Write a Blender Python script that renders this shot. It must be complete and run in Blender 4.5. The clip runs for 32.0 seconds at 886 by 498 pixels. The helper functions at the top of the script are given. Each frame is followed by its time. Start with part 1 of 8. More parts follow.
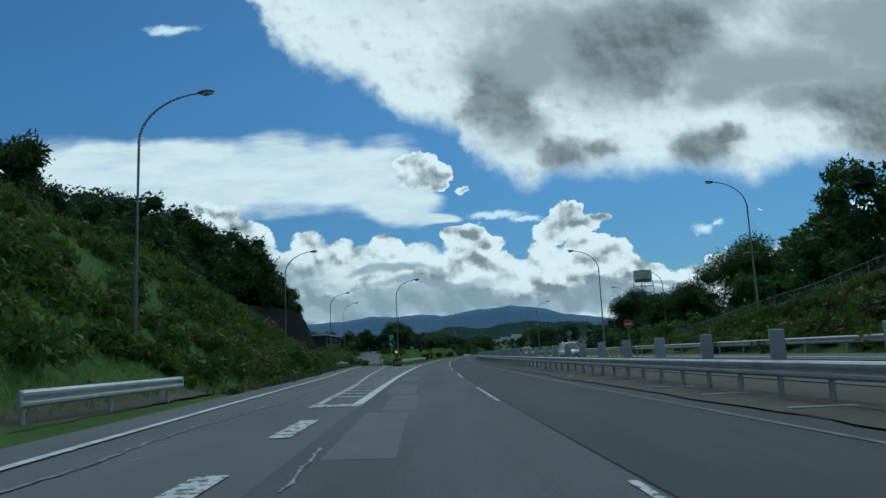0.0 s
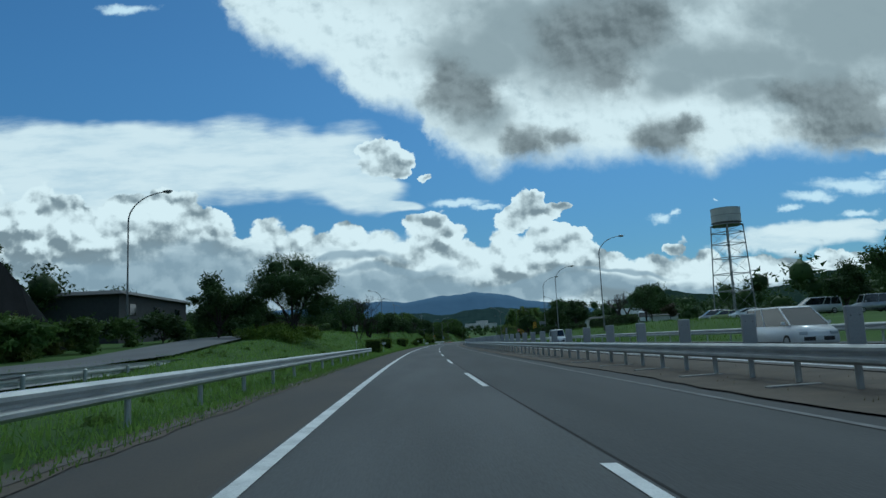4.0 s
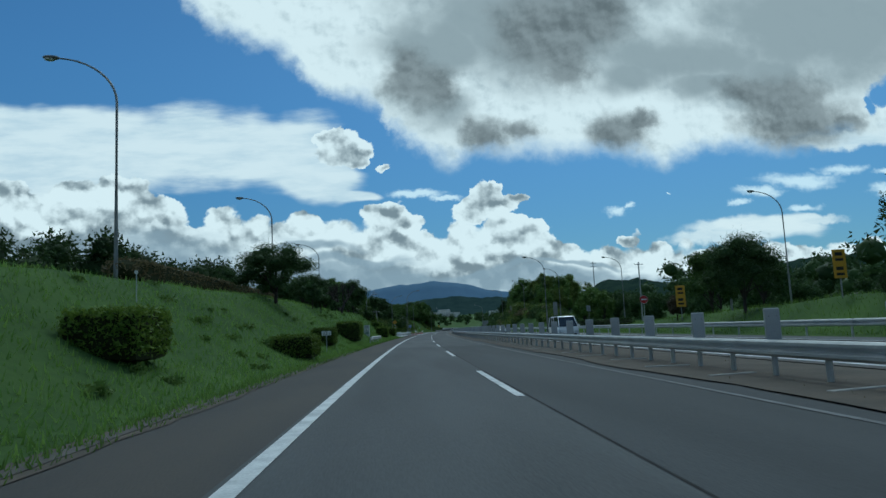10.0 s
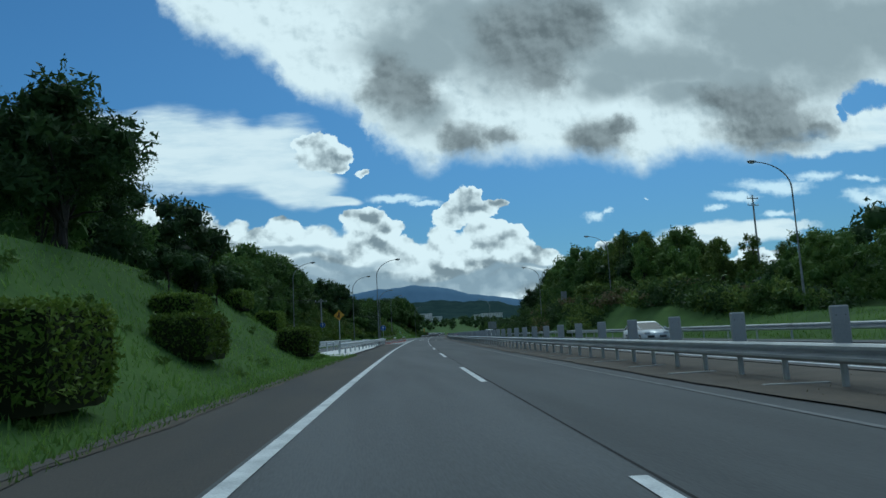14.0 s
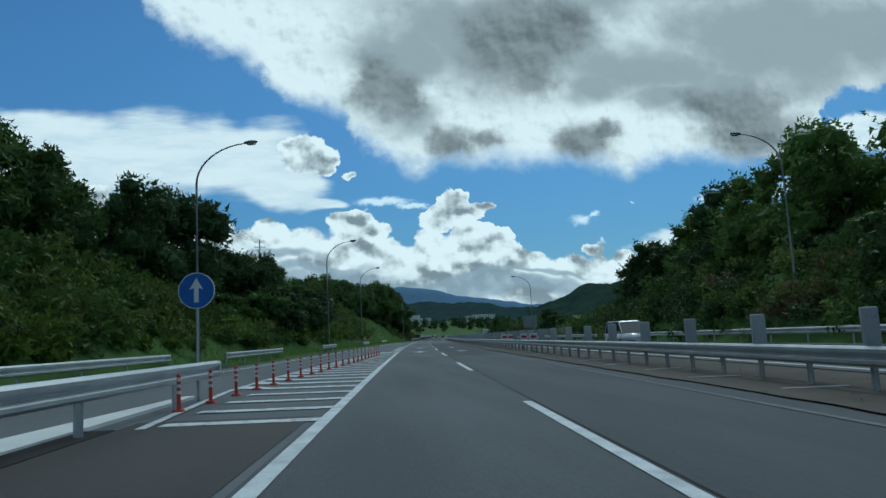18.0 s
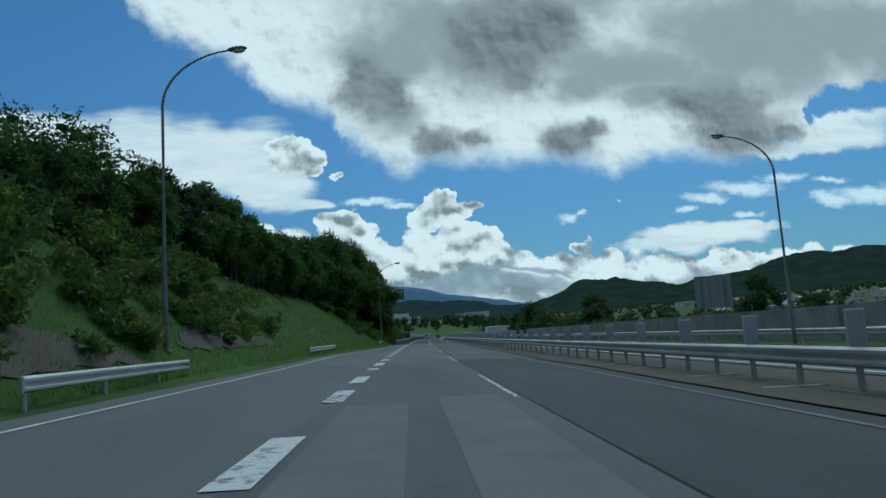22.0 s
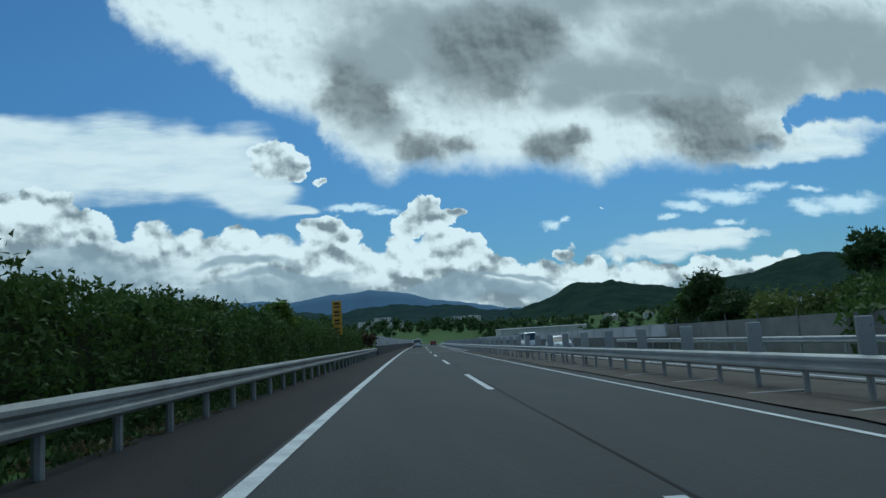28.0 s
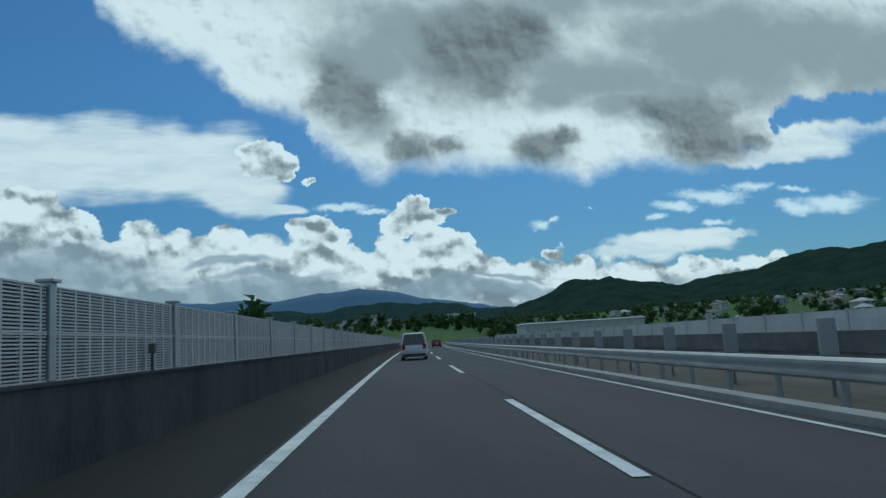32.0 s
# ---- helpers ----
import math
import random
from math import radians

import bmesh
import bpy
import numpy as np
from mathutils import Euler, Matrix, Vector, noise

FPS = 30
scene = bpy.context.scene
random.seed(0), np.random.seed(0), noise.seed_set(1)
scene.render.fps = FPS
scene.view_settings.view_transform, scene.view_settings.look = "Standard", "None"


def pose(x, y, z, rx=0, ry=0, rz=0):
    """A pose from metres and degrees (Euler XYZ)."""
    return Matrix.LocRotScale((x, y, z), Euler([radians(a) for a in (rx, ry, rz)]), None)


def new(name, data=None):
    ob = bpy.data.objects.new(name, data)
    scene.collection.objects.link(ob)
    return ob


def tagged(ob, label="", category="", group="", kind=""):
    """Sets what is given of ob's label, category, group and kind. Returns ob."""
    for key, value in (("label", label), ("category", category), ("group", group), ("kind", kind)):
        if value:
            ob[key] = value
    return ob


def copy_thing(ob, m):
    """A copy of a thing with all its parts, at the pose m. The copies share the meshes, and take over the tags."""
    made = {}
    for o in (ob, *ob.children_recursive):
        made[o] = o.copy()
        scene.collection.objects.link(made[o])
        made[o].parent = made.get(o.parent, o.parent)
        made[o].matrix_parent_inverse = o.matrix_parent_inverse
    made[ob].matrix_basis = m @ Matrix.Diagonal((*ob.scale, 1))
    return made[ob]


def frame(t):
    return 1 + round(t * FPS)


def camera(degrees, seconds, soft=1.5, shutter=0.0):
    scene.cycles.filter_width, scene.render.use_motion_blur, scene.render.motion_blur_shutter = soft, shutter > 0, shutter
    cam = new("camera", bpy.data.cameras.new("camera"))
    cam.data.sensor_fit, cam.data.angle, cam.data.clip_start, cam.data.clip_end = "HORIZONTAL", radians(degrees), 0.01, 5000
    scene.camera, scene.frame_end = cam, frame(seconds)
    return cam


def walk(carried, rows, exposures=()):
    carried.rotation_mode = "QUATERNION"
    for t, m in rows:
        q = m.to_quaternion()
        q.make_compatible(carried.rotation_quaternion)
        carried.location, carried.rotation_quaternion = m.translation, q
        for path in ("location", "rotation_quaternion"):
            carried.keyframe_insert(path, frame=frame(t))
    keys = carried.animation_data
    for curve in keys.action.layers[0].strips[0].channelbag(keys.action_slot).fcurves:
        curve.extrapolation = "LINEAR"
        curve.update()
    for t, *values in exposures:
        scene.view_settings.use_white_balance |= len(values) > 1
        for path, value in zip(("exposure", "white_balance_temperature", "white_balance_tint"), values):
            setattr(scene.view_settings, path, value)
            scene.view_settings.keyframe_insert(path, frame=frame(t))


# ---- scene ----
# ---------------- camera ----------------
cam = camera(65.3, 32.0, soft=1.5)
PATH = [
    (0, -0.275, 1.099, 1.253, 98.709, 2.570, 2.294),
    (0.5, -1.174, 13.650, 1.253, 98.609, 2.571, 1.739),
    (1, -1.976, 26.182, 1.253, 98.509, 2.571, 1.285),
    (1.5, -2.669, 38.695, 1.252, 98.414, 2.646, 0.841),
    (2, -3.283, 51.184, 1.251, 98.355, 2.820, 0.494),
    (2.5, -3.854, 63.647, 1.251, 98.141, 2.896, 0.114),
    (3, -4.381, 76.083, 1.251, 97.727, 2.849, -0.214),
    (3.5, -4.851, 88.492, 1.251, 97.696, 2.725, -0.732),
    (4.2, -5.471, 105.817, 1.253, 97.479, 2.675, -0.889),
    (4.8, -6.076, 120.619, 1.257, 97.292, 2.631, -1.023),
    (5.5, -6.471, 137.840, 1.259, 97.075, 2.580, -1.180),
    (6, -6.623, 150.105, 1.259, 97.045, 2.605, -1.578),
    (6.5, -6.692, 162.338, 1.258, 96.877, 2.681, -1.777),
    (7, -6.670, 174.539, 1.257, 96.808, 2.681, -2.280),
    (7.5, -6.570, 186.707, 1.256, 96.797, 2.681, -2.681),
    (8, -6.421, 198.842, 1.255, 96.786, 2.681, -3.181),
    (8.5, -6.244, 210.942, 1.254, 96.694, 2.682, -3.485),
    (9, -6.048, 223.010, 1.253, 96.502, 2.707, -3.992),
    (9.5, -5.831, 235.043, 1.254, 96.564, 2.732, -4.186),
    (10, -5.581, 247.044, 1.254, 96.625, 2.732, -4.383),
    (10.5, -5.283, 259.010, 1.254, 96.649, 2.756, -4.579),
    (11, -4.929, 270.943, 1.255, 96.773, 2.780, -4.770),
    (11.5, -4.514, 282.841, 1.254, 96.677, 2.806, -4.972),
    (12, -4.045, 294.705, 1.254, 96.681, 2.831, -5.169),
    (12.5, -3.530, 306.536, 1.253, 96.606, 2.831, -5.372),
    (13, -2.969, 318.333, 1.253, 96.731, 2.855, -5.563),
    (13.5, -2.372, 330.097, 1.252, 96.853, 2.904, -5.751),
    (14, -1.757, 341.829, 1.252, 96.976, 2.978, -6.036),
    (14.5, -1.123, 353.531, 1.252, 96.882, 3.028, -6.235),
    (15.2, -0.170, 369.862, 1.252, 96.891, 3.019, -6.480),
    (15.8, 0.733, 383.810, 1.251, 96.899, 3.012, -6.691),
    (16.5, 1.785, 400.033, 1.252, 96.909, 3.003, -6.936),
    (17, 2.541, 411.590, 1.253, 96.884, 2.978, -7.041),
    (17.5, 3.294, 423.122, 1.254, 97.219, 2.976, -7.123),
    (18, 4.053, 434.630, 1.256, 97.153, 3.001, -7.123),
    (18.5, 4.850, 446.113, 1.257, 96.985, 3.052, -7.126),
    (19, 5.718, 457.568, 1.258, 96.717, 3.128, -7.132),
    (19.5, 6.673, 468.995, 1.258, 96.990, 3.251, -7.202),
    (20, 7.701, 480.397, 1.257, 97.164, 3.398, -7.373),
    (20.5, 8.772, 491.776, 1.255, 97.249, 3.472, -7.559),
    (21, 9.860, 503.137, 1.254, 97.334, 3.447, -7.657),
    (21.5, 10.946, 514.481, 1.253, 97.252, 3.472, -7.958),
    (22, 12.037, 525.811, 1.253, 97.071, 3.598, -8.054),
    (22.5, 13.136, 537.127, 1.253, 97.065, 3.722, -8.239),
    (23, 14.218, 548.434, 1.253, 97.158, 3.746, -8.330),
    (23.5, 15.271, 559.734, 1.255, 97.351, 3.719, -8.321),
    (24, 16.333, 571.026, 1.256, 97.444, 3.743, -8.411),
    (24.5, 17.452, 582.306, 1.257, 97.504, 3.792, -8.401),
    (25, 18.628, 593.576, 1.258, 97.564, 3.866, -8.487),
    (25.5, 19.840, 604.839, 1.258, 97.526, 3.867, -8.690),
    (26.2, 21.592, 620.601, 1.257, 97.530, 3.814, -8.906),
    (26.8, 23.279, 634.094, 1.255, 97.534, 3.770, -9.092),
    (27.5, 25.223, 649.846, 1.252, 97.539, 3.718, -9.308),
    (28, 26.504, 661.119, 1.253, 97.517, 3.569, -9.429),
    (28.5, 27.770, 672.403, 1.254, 97.486, 3.470, -9.644),
    (29, 29.044, 683.699, 1.255, 97.455, 3.396, -9.756),
    (29.5, 30.360, 695.004, 1.256, 97.430, 3.396, -9.757),
    (30, 31.739, 706.319, 1.256, 97.405, 3.446, -9.752),
    (30.5, 33.185, 717.644, 1.256, 97.314, 3.496, -9.752),
    (31, 34.673, 728.985, 1.255, 97.222, 3.572, -9.948),
    (31.5, 36.173, 740.350, 1.254, 97.332, 3.645, -10.131),
    (32, 37.674, 751.740, 1.253, 97.441, 3.669, -10.321),
]
walk(cam, [(t, pose(x, y, z, rx, ry, rz)) for t, x, y, z, rx, ry, rz in PATH], [(0, 0.0, 5350, -9), (11, 0.0, 5350, -9), (16, 0.07, 5350, -9), (18.5, 0.06, 5350, -9), (20, -0.03, 5350, -9), (23.5, -0.03, 5350, -9), (25, 0.06, 5350, -9), (28, 0.0, 5350, -9), (32, -0.1, 5350, -9)])

# ---------------- sky and sun ----------------
# Clouds on the plane of the sky. Edges: across, up.
DECK_EDGE = [(-0.364, 0.735), (-0.319, 0.556), (-0.282, 0.499), (-0.246, 0.464), (-0.186, 0.428), (-0.129, 0.404), (-0.106, 0.371), (-0.073, 0.34), (-0.004, 0.322), (0.009, 0.292), (0.044, 0.267), (0.077, 0.245), (0.102, 0.239), (0.134, 0.252), (0.181, 0.249), (0.227, 0.259), (0.296, 0.254), (0.366, 0.24), (0.427, 0.227), (0.469, 0.237), (0.529, 0.251), (0.593, 0.246), (0.679, 0.257), (0.737, 0.269), (0.786, 0.275), (0.825, 0.288), (0.958, 0.309), (1.267, 0.313)]
BANK_EDGE = [(-0.814, 0.239), (-0.731, 0.26), (-0.658, 0.234), (-0.557, 0.263), (-0.482, 0.229), (-0.429, 0.24), (-0.384, 0.251), (-0.338, 0.233), (-0.295, 0.211), (-0.268, 0.186), (-0.233, 0.196), (-0.198, 0.176), (-0.162, 0.166), (-0.122, 0.179), (-0.078, 0.166), (-0.042, 0.17), (-0.009, 0.183), (0.02, 0.179), (0.048, 0.159), (0.073, 0.152), (0.098, 0.17), (0.178, 0.16), (0.207, 0.153), (0.246, 0.155), (0.257, 0.126), (0.321, 0.118), (0.374, 0.124), (0.408, 0.108), (0.462, 0.113), (0.543, 0.116), (0.625, 0.117), (0.736, 0.106)]
# Single clouds: centre across, centre up, half width, half height
CLOUD_TOWERS = [(0.144, 0.187, 0.028, 0.025), (0.125, 0.173, 0.031, 0.023), (0.16, 0.175, 0.028, 0.021), (0.177, 0.177, 0.021, 0.013), (0.194, 0.187, 0.016, 0.007), (0.155, 0.204, 0.015, 0.01), (0.219, 0.145, 0.027, 0.012), (0.198, 0.137, 0.029, 0.015), (0.177, 0.15, 0.037, 0.018), (-0.001, 0.169, 0.039, 0.021), (0.027, 0.155, 0.033, 0.018), (-0.063, 0.269, 0.038, 0.029), (-0.039, 0.265, 0.028, 0.021), (-0.085, 0.285, 0.021, 0.013), (-0.029, 0.248, 0.015, 0.008), (0.002, 0.24, 0.011, 0.007), (0.36, 0.118, 0.021, 0.01)]
CLOUD_LOW_SHEETS = [(0.563, 0.132, 0.123, 0.018), (0.498, 0.117, 0.09, 0.015), (0.665, 0.138, 0.049, 0.01), (0.727, 0.267, 0.123, 0.018), (0.817, 0.291, 0.114, 0.021)]
CLOUD_WISPS = [(0.047, 0.201, 0.054, 0.008), (0.087, 0.194, 0.029, 0.006), (0.347, 0.16, 0.021, 0.01), (0.364, 0.168, 0.011, 0.006), (0.422, 0.184, 0.008, 0.002), (0.635, 0.201, 0.078, 0.016), (0.568, 0.185, 0.049, 0.01), (0.707, 0.217, 0.057, 0.01), (0.787, 0.209, 0.041, 0.007), (0.788, 0.179, 0.045, 0.016), (0.639, 0.155, 0.034, 0.007), (0.535, 0.169, 0.018, 0.007), (0.861, 0.185, 0.098, 0.02), (-0.445, 0.521, 0.057, 0.011)]
CLOUD_SHADE = [(0.055, 0.369, 0.052, 0.034), (0.046, 0.403, 0.028, 0.025), (0.08, 0.36, 0.033, 0.029), (0.261, 0.447, 0.078, 0.065), (0.321, 0.475, 0.069, 0.049), (0.284, 0.393, 0.039, 0.031), (0.151, 0.29, 0.036, 0.026), (0.203, 0.296, 0.028, 0.016), (0.359, 0.284, 0.044, 0.028), (0.388, 0.297, 0.033, 0.016), (0.65, 0.298, 0.092, 0.042), (0.622, 0.335, 0.074, 0.036), (0.721, 0.29, 0.042, 0.021), (0.671, 0.273, 0.074, 0.023), (0.567, 0.348, 0.049, 0.021), (-0.063, 0.266, 0.028, 0.021)]
CLOUD_VEIL = [(0.222, 0.466, 0.212, 0.09), (0.47, 0.4, 0.196, 0.061), (0.701, 0.445, 0.229, 0.098), (0.52, 0.349, 0.106, 0.033), (0.84, 0.463, 0.196, 0.074), (0.385, 0.364, 0.074, 0.033), (0.098, 0.431, 0.098, 0.049), (0.059, 0.325, 0.09, 0.041), (0.168, 0.279, 0.074, 0.033), (0.608, 0.38, 0.098, 0.041), (0.415, 0.616, 0.49, 0.131), (1.026, 0.423, 0.196, 0.106)]
CLOUD_NOTCH = [(0.845, 0.35, 0.054, 0.02), (0.945, 0.356, 0.106, 0.028), (0.794, 0.34, 0.028, 0.016), (0.769, 0.325, 0.011, 0.015)]
CLOUD_BASE = [(-0.144, 0.076, 0.27, 0.028), (0.048, 0.072, 0.212, 0.018), (0.223, 0.069, 0.212, 0.015), (-0.398, 0.111, 0.245, 0.041), (-0.048, 0.101, 0.098, 0.007), (0.132, 0.085, 0.09, 0.006), (0.413, 0.063, 0.204, 0.011), (-0.112, 0.119, 0.065, 0.007), (0.267, 0.088, 0.074, 0.005)]
CLOUD_SHEET = [(-0.376, 0.275, 0.260, 0.081), (-0.180, 0.270, 0.113, 0.072), (-0.109, 0.227, 0.089, 0.046), (-0.468, 0.322, 0.154, 0.037), (-0.659, 0.258, 0.222, 0.105), (-0.045, 0.200, 0.049, 0.012), (0.812, 0.288, 0.093, 0.030), (0.580, 0.120, 0.101, 0.023)]
SUN_ELEV, SUN_TURN = 52.0, 25.0


def build_sky():
    w = bpy.data.worlds.new("sky")
    scene.world = w
    w.use_nodes = True
    nt = w.node_tree
    N, L = nt.nodes, nt.links
    N.clear()

    def node(kind, **kw):
        n = N.new(kind)
        for k, v in kw.items():
            if k == "operation":
                n.operation = v
        return n

    def math1(op, a, b=None, c=None):
        n = node("ShaderNodeMath", operation=op)
        for i, v in enumerate((a, b, c)):
            if v is None:
                continue
            if isinstance(v, (int, float)):
                n.inputs[i].default_value = v
            else:
                L.new(v, n.inputs[i])
        return n.outputs[0]

    def vmath(op, a, b=None, out=0):
        n = node("ShaderNodeVectorMath", operation=op)
        for i, v in enumerate((a, b)):
            if v is None:
                continue
            if isinstance(v, tuple):
                n.inputs[i].default_value = v
            else:
                L.new(v, n.inputs[i])
        return n.outputs[out]

    def smooth(v, lo, hi):
        n = N.new("ShaderNodeMapRange")
        n.interpolation_type = "SMOOTHSTEP"
        L.new(v, n.inputs[0])
        n.inputs[1].default_value, n.inputs[2].default_value = lo, hi
        return n.outputs[0]

    def mix(f, a, b):
        n = N.new("ShaderNodeMix")
        n.data_type = "RGBA"
        for s, v in ((n.inputs[0], f), (n.inputs[6], a), (n.inputs[7], b)):
            if isinstance(v, (tuple, float, int)):
                s.default_value = (*v, 1) if isinstance(v, tuple) else v
            else:
                L.new(v, s)
        return n.outputs[2]

    def noise(vec, scale, detail=6.0, rough=0.55, colour=False):
        n = N.new("ShaderNodeTexNoise")
        L.new(vec, n.inputs["Vector"])
        n.inputs["Scale"].default_value, n.inputs["Detail"].default_value = scale, detail
        n.inputs["Roughness"].default_value = rough
        return n.outputs["Color" if colour else "Fac"]

    co = N.new("ShaderNodeTexCoord").outputs["Generated"]
    sep = N.new("ShaderNodeSeparateXYZ")
    L.new(co, sep.inputs[0])
    x, y, z = sep.outputs
    fy = math1("MAXIMUM", math1("ABSOLUTE", y), 0.12)
    comb = N.new("ShaderNodeCombineXYZ")
    L.new(math1("DIVIDE", x, fy), comb.inputs[0])
    L.new(math1("DIVIDE", z, fy), comb.inputs[1])
    L.new(math1("MULTIPLY", math1("LESS_THAN", y, 0.0), 7.0), comb.inputs[2])
    p = comb.outputs[0]
    # billows: push the outlines about at three sizes
    half = (0.5, 0.5, 0.5)
    d1 = vmath("SUBTRACT", noise(p, 7.0, 3.0, 0.5, True), half)
    d2 = vmath("SUBTRACT", noise(p, 30.0, 6.0, 0.62, True), half)
    q_soft = vmath("ADD", p, vmath("MULTIPLY", d1, (0.16, 0.10, 0.0)))
    q = vmath("ADD", vmath("ADD", p, vmath("MULTIPLY", d1, (0.035, 0.018, 0.0))), vmath("MULTIPLY", d2, (0.038, 0.030, 0.0)))
    q_deck = vmath("ADD", vmath("ADD", p, vmath("MULTIPLY", d1, (0.05, 0.05, 0.0))), vmath("MULTIPLY", d2, (0.06, 0.034, 0.0)))
    q_wisp = vmath("ADD", vmath("ADD", p, vmath("MULTIPLY", d1, (0.05, 0.03, 0.0))), vmath("MULTIPLY", d2, (0.066, 0.025, 0.0)))

    def blobs(vec, items):
        acc = None
        for cx, cy, rx, ry in items:
            v = vmath("MULTIPLY", vmath("SUBTRACT", vec, (cx, cy, 0.0)), (1 / rx, 1 / ry, 1.0))
            k = math1("SUBTRACT", 1.0, vmath("LENGTH", v, out=1))
            acc = k if acc is None else math1("SMOOTH_MAX", acc, k, 0.12)
        return acc

    def parts_of(vec):
        n = N.new("ShaderNodeSeparateXYZ")
        L.new(vec, n.inputs[0])
        return n.outputs

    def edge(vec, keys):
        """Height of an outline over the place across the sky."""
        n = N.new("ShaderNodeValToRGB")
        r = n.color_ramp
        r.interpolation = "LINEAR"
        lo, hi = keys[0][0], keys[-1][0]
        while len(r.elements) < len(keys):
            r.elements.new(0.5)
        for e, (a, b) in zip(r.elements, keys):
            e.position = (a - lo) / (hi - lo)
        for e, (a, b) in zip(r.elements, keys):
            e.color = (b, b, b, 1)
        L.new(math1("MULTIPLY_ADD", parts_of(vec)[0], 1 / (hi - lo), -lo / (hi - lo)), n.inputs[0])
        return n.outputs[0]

    def lumps(vec, scale):
        n = N.new("ShaderNodeTexVoronoi")
        n.feature = "SMOOTH_F1"
        n.inputs["Smoothness"].default_value = 0.5
        n.inputs["Scale"].default_value = scale
        L.new(vec, n.inputs["Vector"])
        return n.outputs["Distance"]

    def relief(scale, dx, dy, detail):
        return math1("SUBTRACT", noise(p, scale, detail, 0.55), noise(vmath("ADD", p, (dx, dy, 0.0)), scale, detail, 0.55))

    fine = math1("SUBTRACT", noise(p, 22.0, 8.0, 0.62), 0.5)
    broad = math1("SUBTRACT", noise(vmath("MULTIPLY", p, (1.0, 1.8, 1.0)), 5.0, 5.0, 0.55), 0.5)
    streak = math1("SUBTRACT", noise(vmath("MULTIPLY", p, (1.0, 4.5, 1.0)), 9.0, 7.0, 0.62), 0.5)
    high = parts_of(q_deck)[1]
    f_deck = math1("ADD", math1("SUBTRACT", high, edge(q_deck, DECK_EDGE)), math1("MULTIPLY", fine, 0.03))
    f_notch = math1("ADD", blobs(q_deck, CLOUD_NOTCH), math1("MULTIPLY", fine, 0.9))
    f_sheet = math1("ADD", blobs(q_soft, CLOUD_SHEET), math1("MULTIPLY", streak, 0.45))
    f_low = math1("ADD", blobs(q_wisp, CLOUD_LOW_SHEETS), math1("MULTIPLY", streak, 0.6))
    bulge = math1("SUBTRACT", 0.36, lumps(vmath("MULTIPLY", q, (1.0, 1.3, 1.0)), 24.0))
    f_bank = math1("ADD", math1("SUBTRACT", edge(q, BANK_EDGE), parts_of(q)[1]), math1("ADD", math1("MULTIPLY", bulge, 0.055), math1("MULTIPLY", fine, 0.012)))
    f_tower = math1("ADD", blobs(q, CLOUD_TOWERS), math1("MULTIPLY", fine, 0.45))
    f_wisp = math1("ADD", blobs(q_wisp, CLOUD_WISPS), math1("MULTIPLY", streak, 1.1))
    f_shade = math1("ADD", math1("ADD", blobs(q_deck, CLOUD_SHADE), math1("MULTIPLY", fine, 0.9)), math1("MULTIPLY", broad, 0.5))
    f_veil = math1("ADD", math1("ADD", blobs(q_soft, CLOUD_VEIL), math1("MULTIPLY", fine, 0.5)), math1("MULTIPLY", broad, 0.9))
    f_base = math1("ADD", blobs(q_soft, CLOUD_BASE), math1("MULTIPLY", streak, 1.0))
    # a general cover of clouds behind the camera and overhead
    far = noise(vmath("MULTIPLY", co, (1.0, 1.0, 1.6)), 3.2, 7.0, 0.55)
    a_far = math1("MULTIPLY", smooth(far, 0.44, 0.58), smooth(y, 0.30, 0.05))
    a_deck = math1("MULTIPLY", math1("MULTIPLY", smooth(f_deck, -0.012, 0.035), smooth(f_notch, 0.30, -0.30)), smooth(y, 0.05, 0.30))
    a_sheet = smooth(f_sheet, -0.05, 0.35)
    a_low = math1("MULTIPLY", smooth(f_low, -0.05, 0.5), 0.92)
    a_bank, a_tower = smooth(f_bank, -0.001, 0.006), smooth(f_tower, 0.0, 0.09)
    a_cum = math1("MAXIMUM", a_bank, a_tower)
    a_wisp = math1("MULTIPLY", smooth(f_wisp, 0.0, 0.75), 0.9)

    sky = N.new("ShaderNodeTexSky")
    sky.sky_type = "NISHITA"
    sky.sun_disc = False
    sky.sun_elevation, sky.sun_rotation = radians(SUN_ELEV), radians(SUN_TURN)
    sky.air_density, sky.dust_density, sky.ozone_density = 1.0, 0.6, 3.0
    dim = math1("ADD", 0.74, math1("MULTIPLY", smooth(z, 0.0, 0.38), 0.26))
    blue = vmath("SCALE", vmath("MULTIPLY", sky.outputs[0], (0.041, 0.058, 0.070)))
    L.new(dim, blue.node.inputs[3])
    white, pale = (0.80, 0.79, 0.775), (0.62, 0.66, 0.69)
    # the deck: bright where thin, grey where thick
    tone = math1("ADD", math1("ADD", 0.74, math1("MULTIPLY", broad, 0.45)), math1("ADD", math1("MULTIPLY", relief(8.0, 0.014, 0.02, 6.0), 1.3), math1("MULTIPLY", relief(26.0, 0.005, 0.007, 6.0), 1.2)))
    deck_c = mix(smooth(tone, 0.25, 0.8), (0.50, 0.52, 0.53), white)
    deck_c = mix(math1("MULTIPLY", math1("MULTIPLY", smooth(f_veil, -0.45, 0.55), 0.95), smooth(f_deck, 0.0, 0.10)), deck_c, (0.31, 0.33, 0.34))
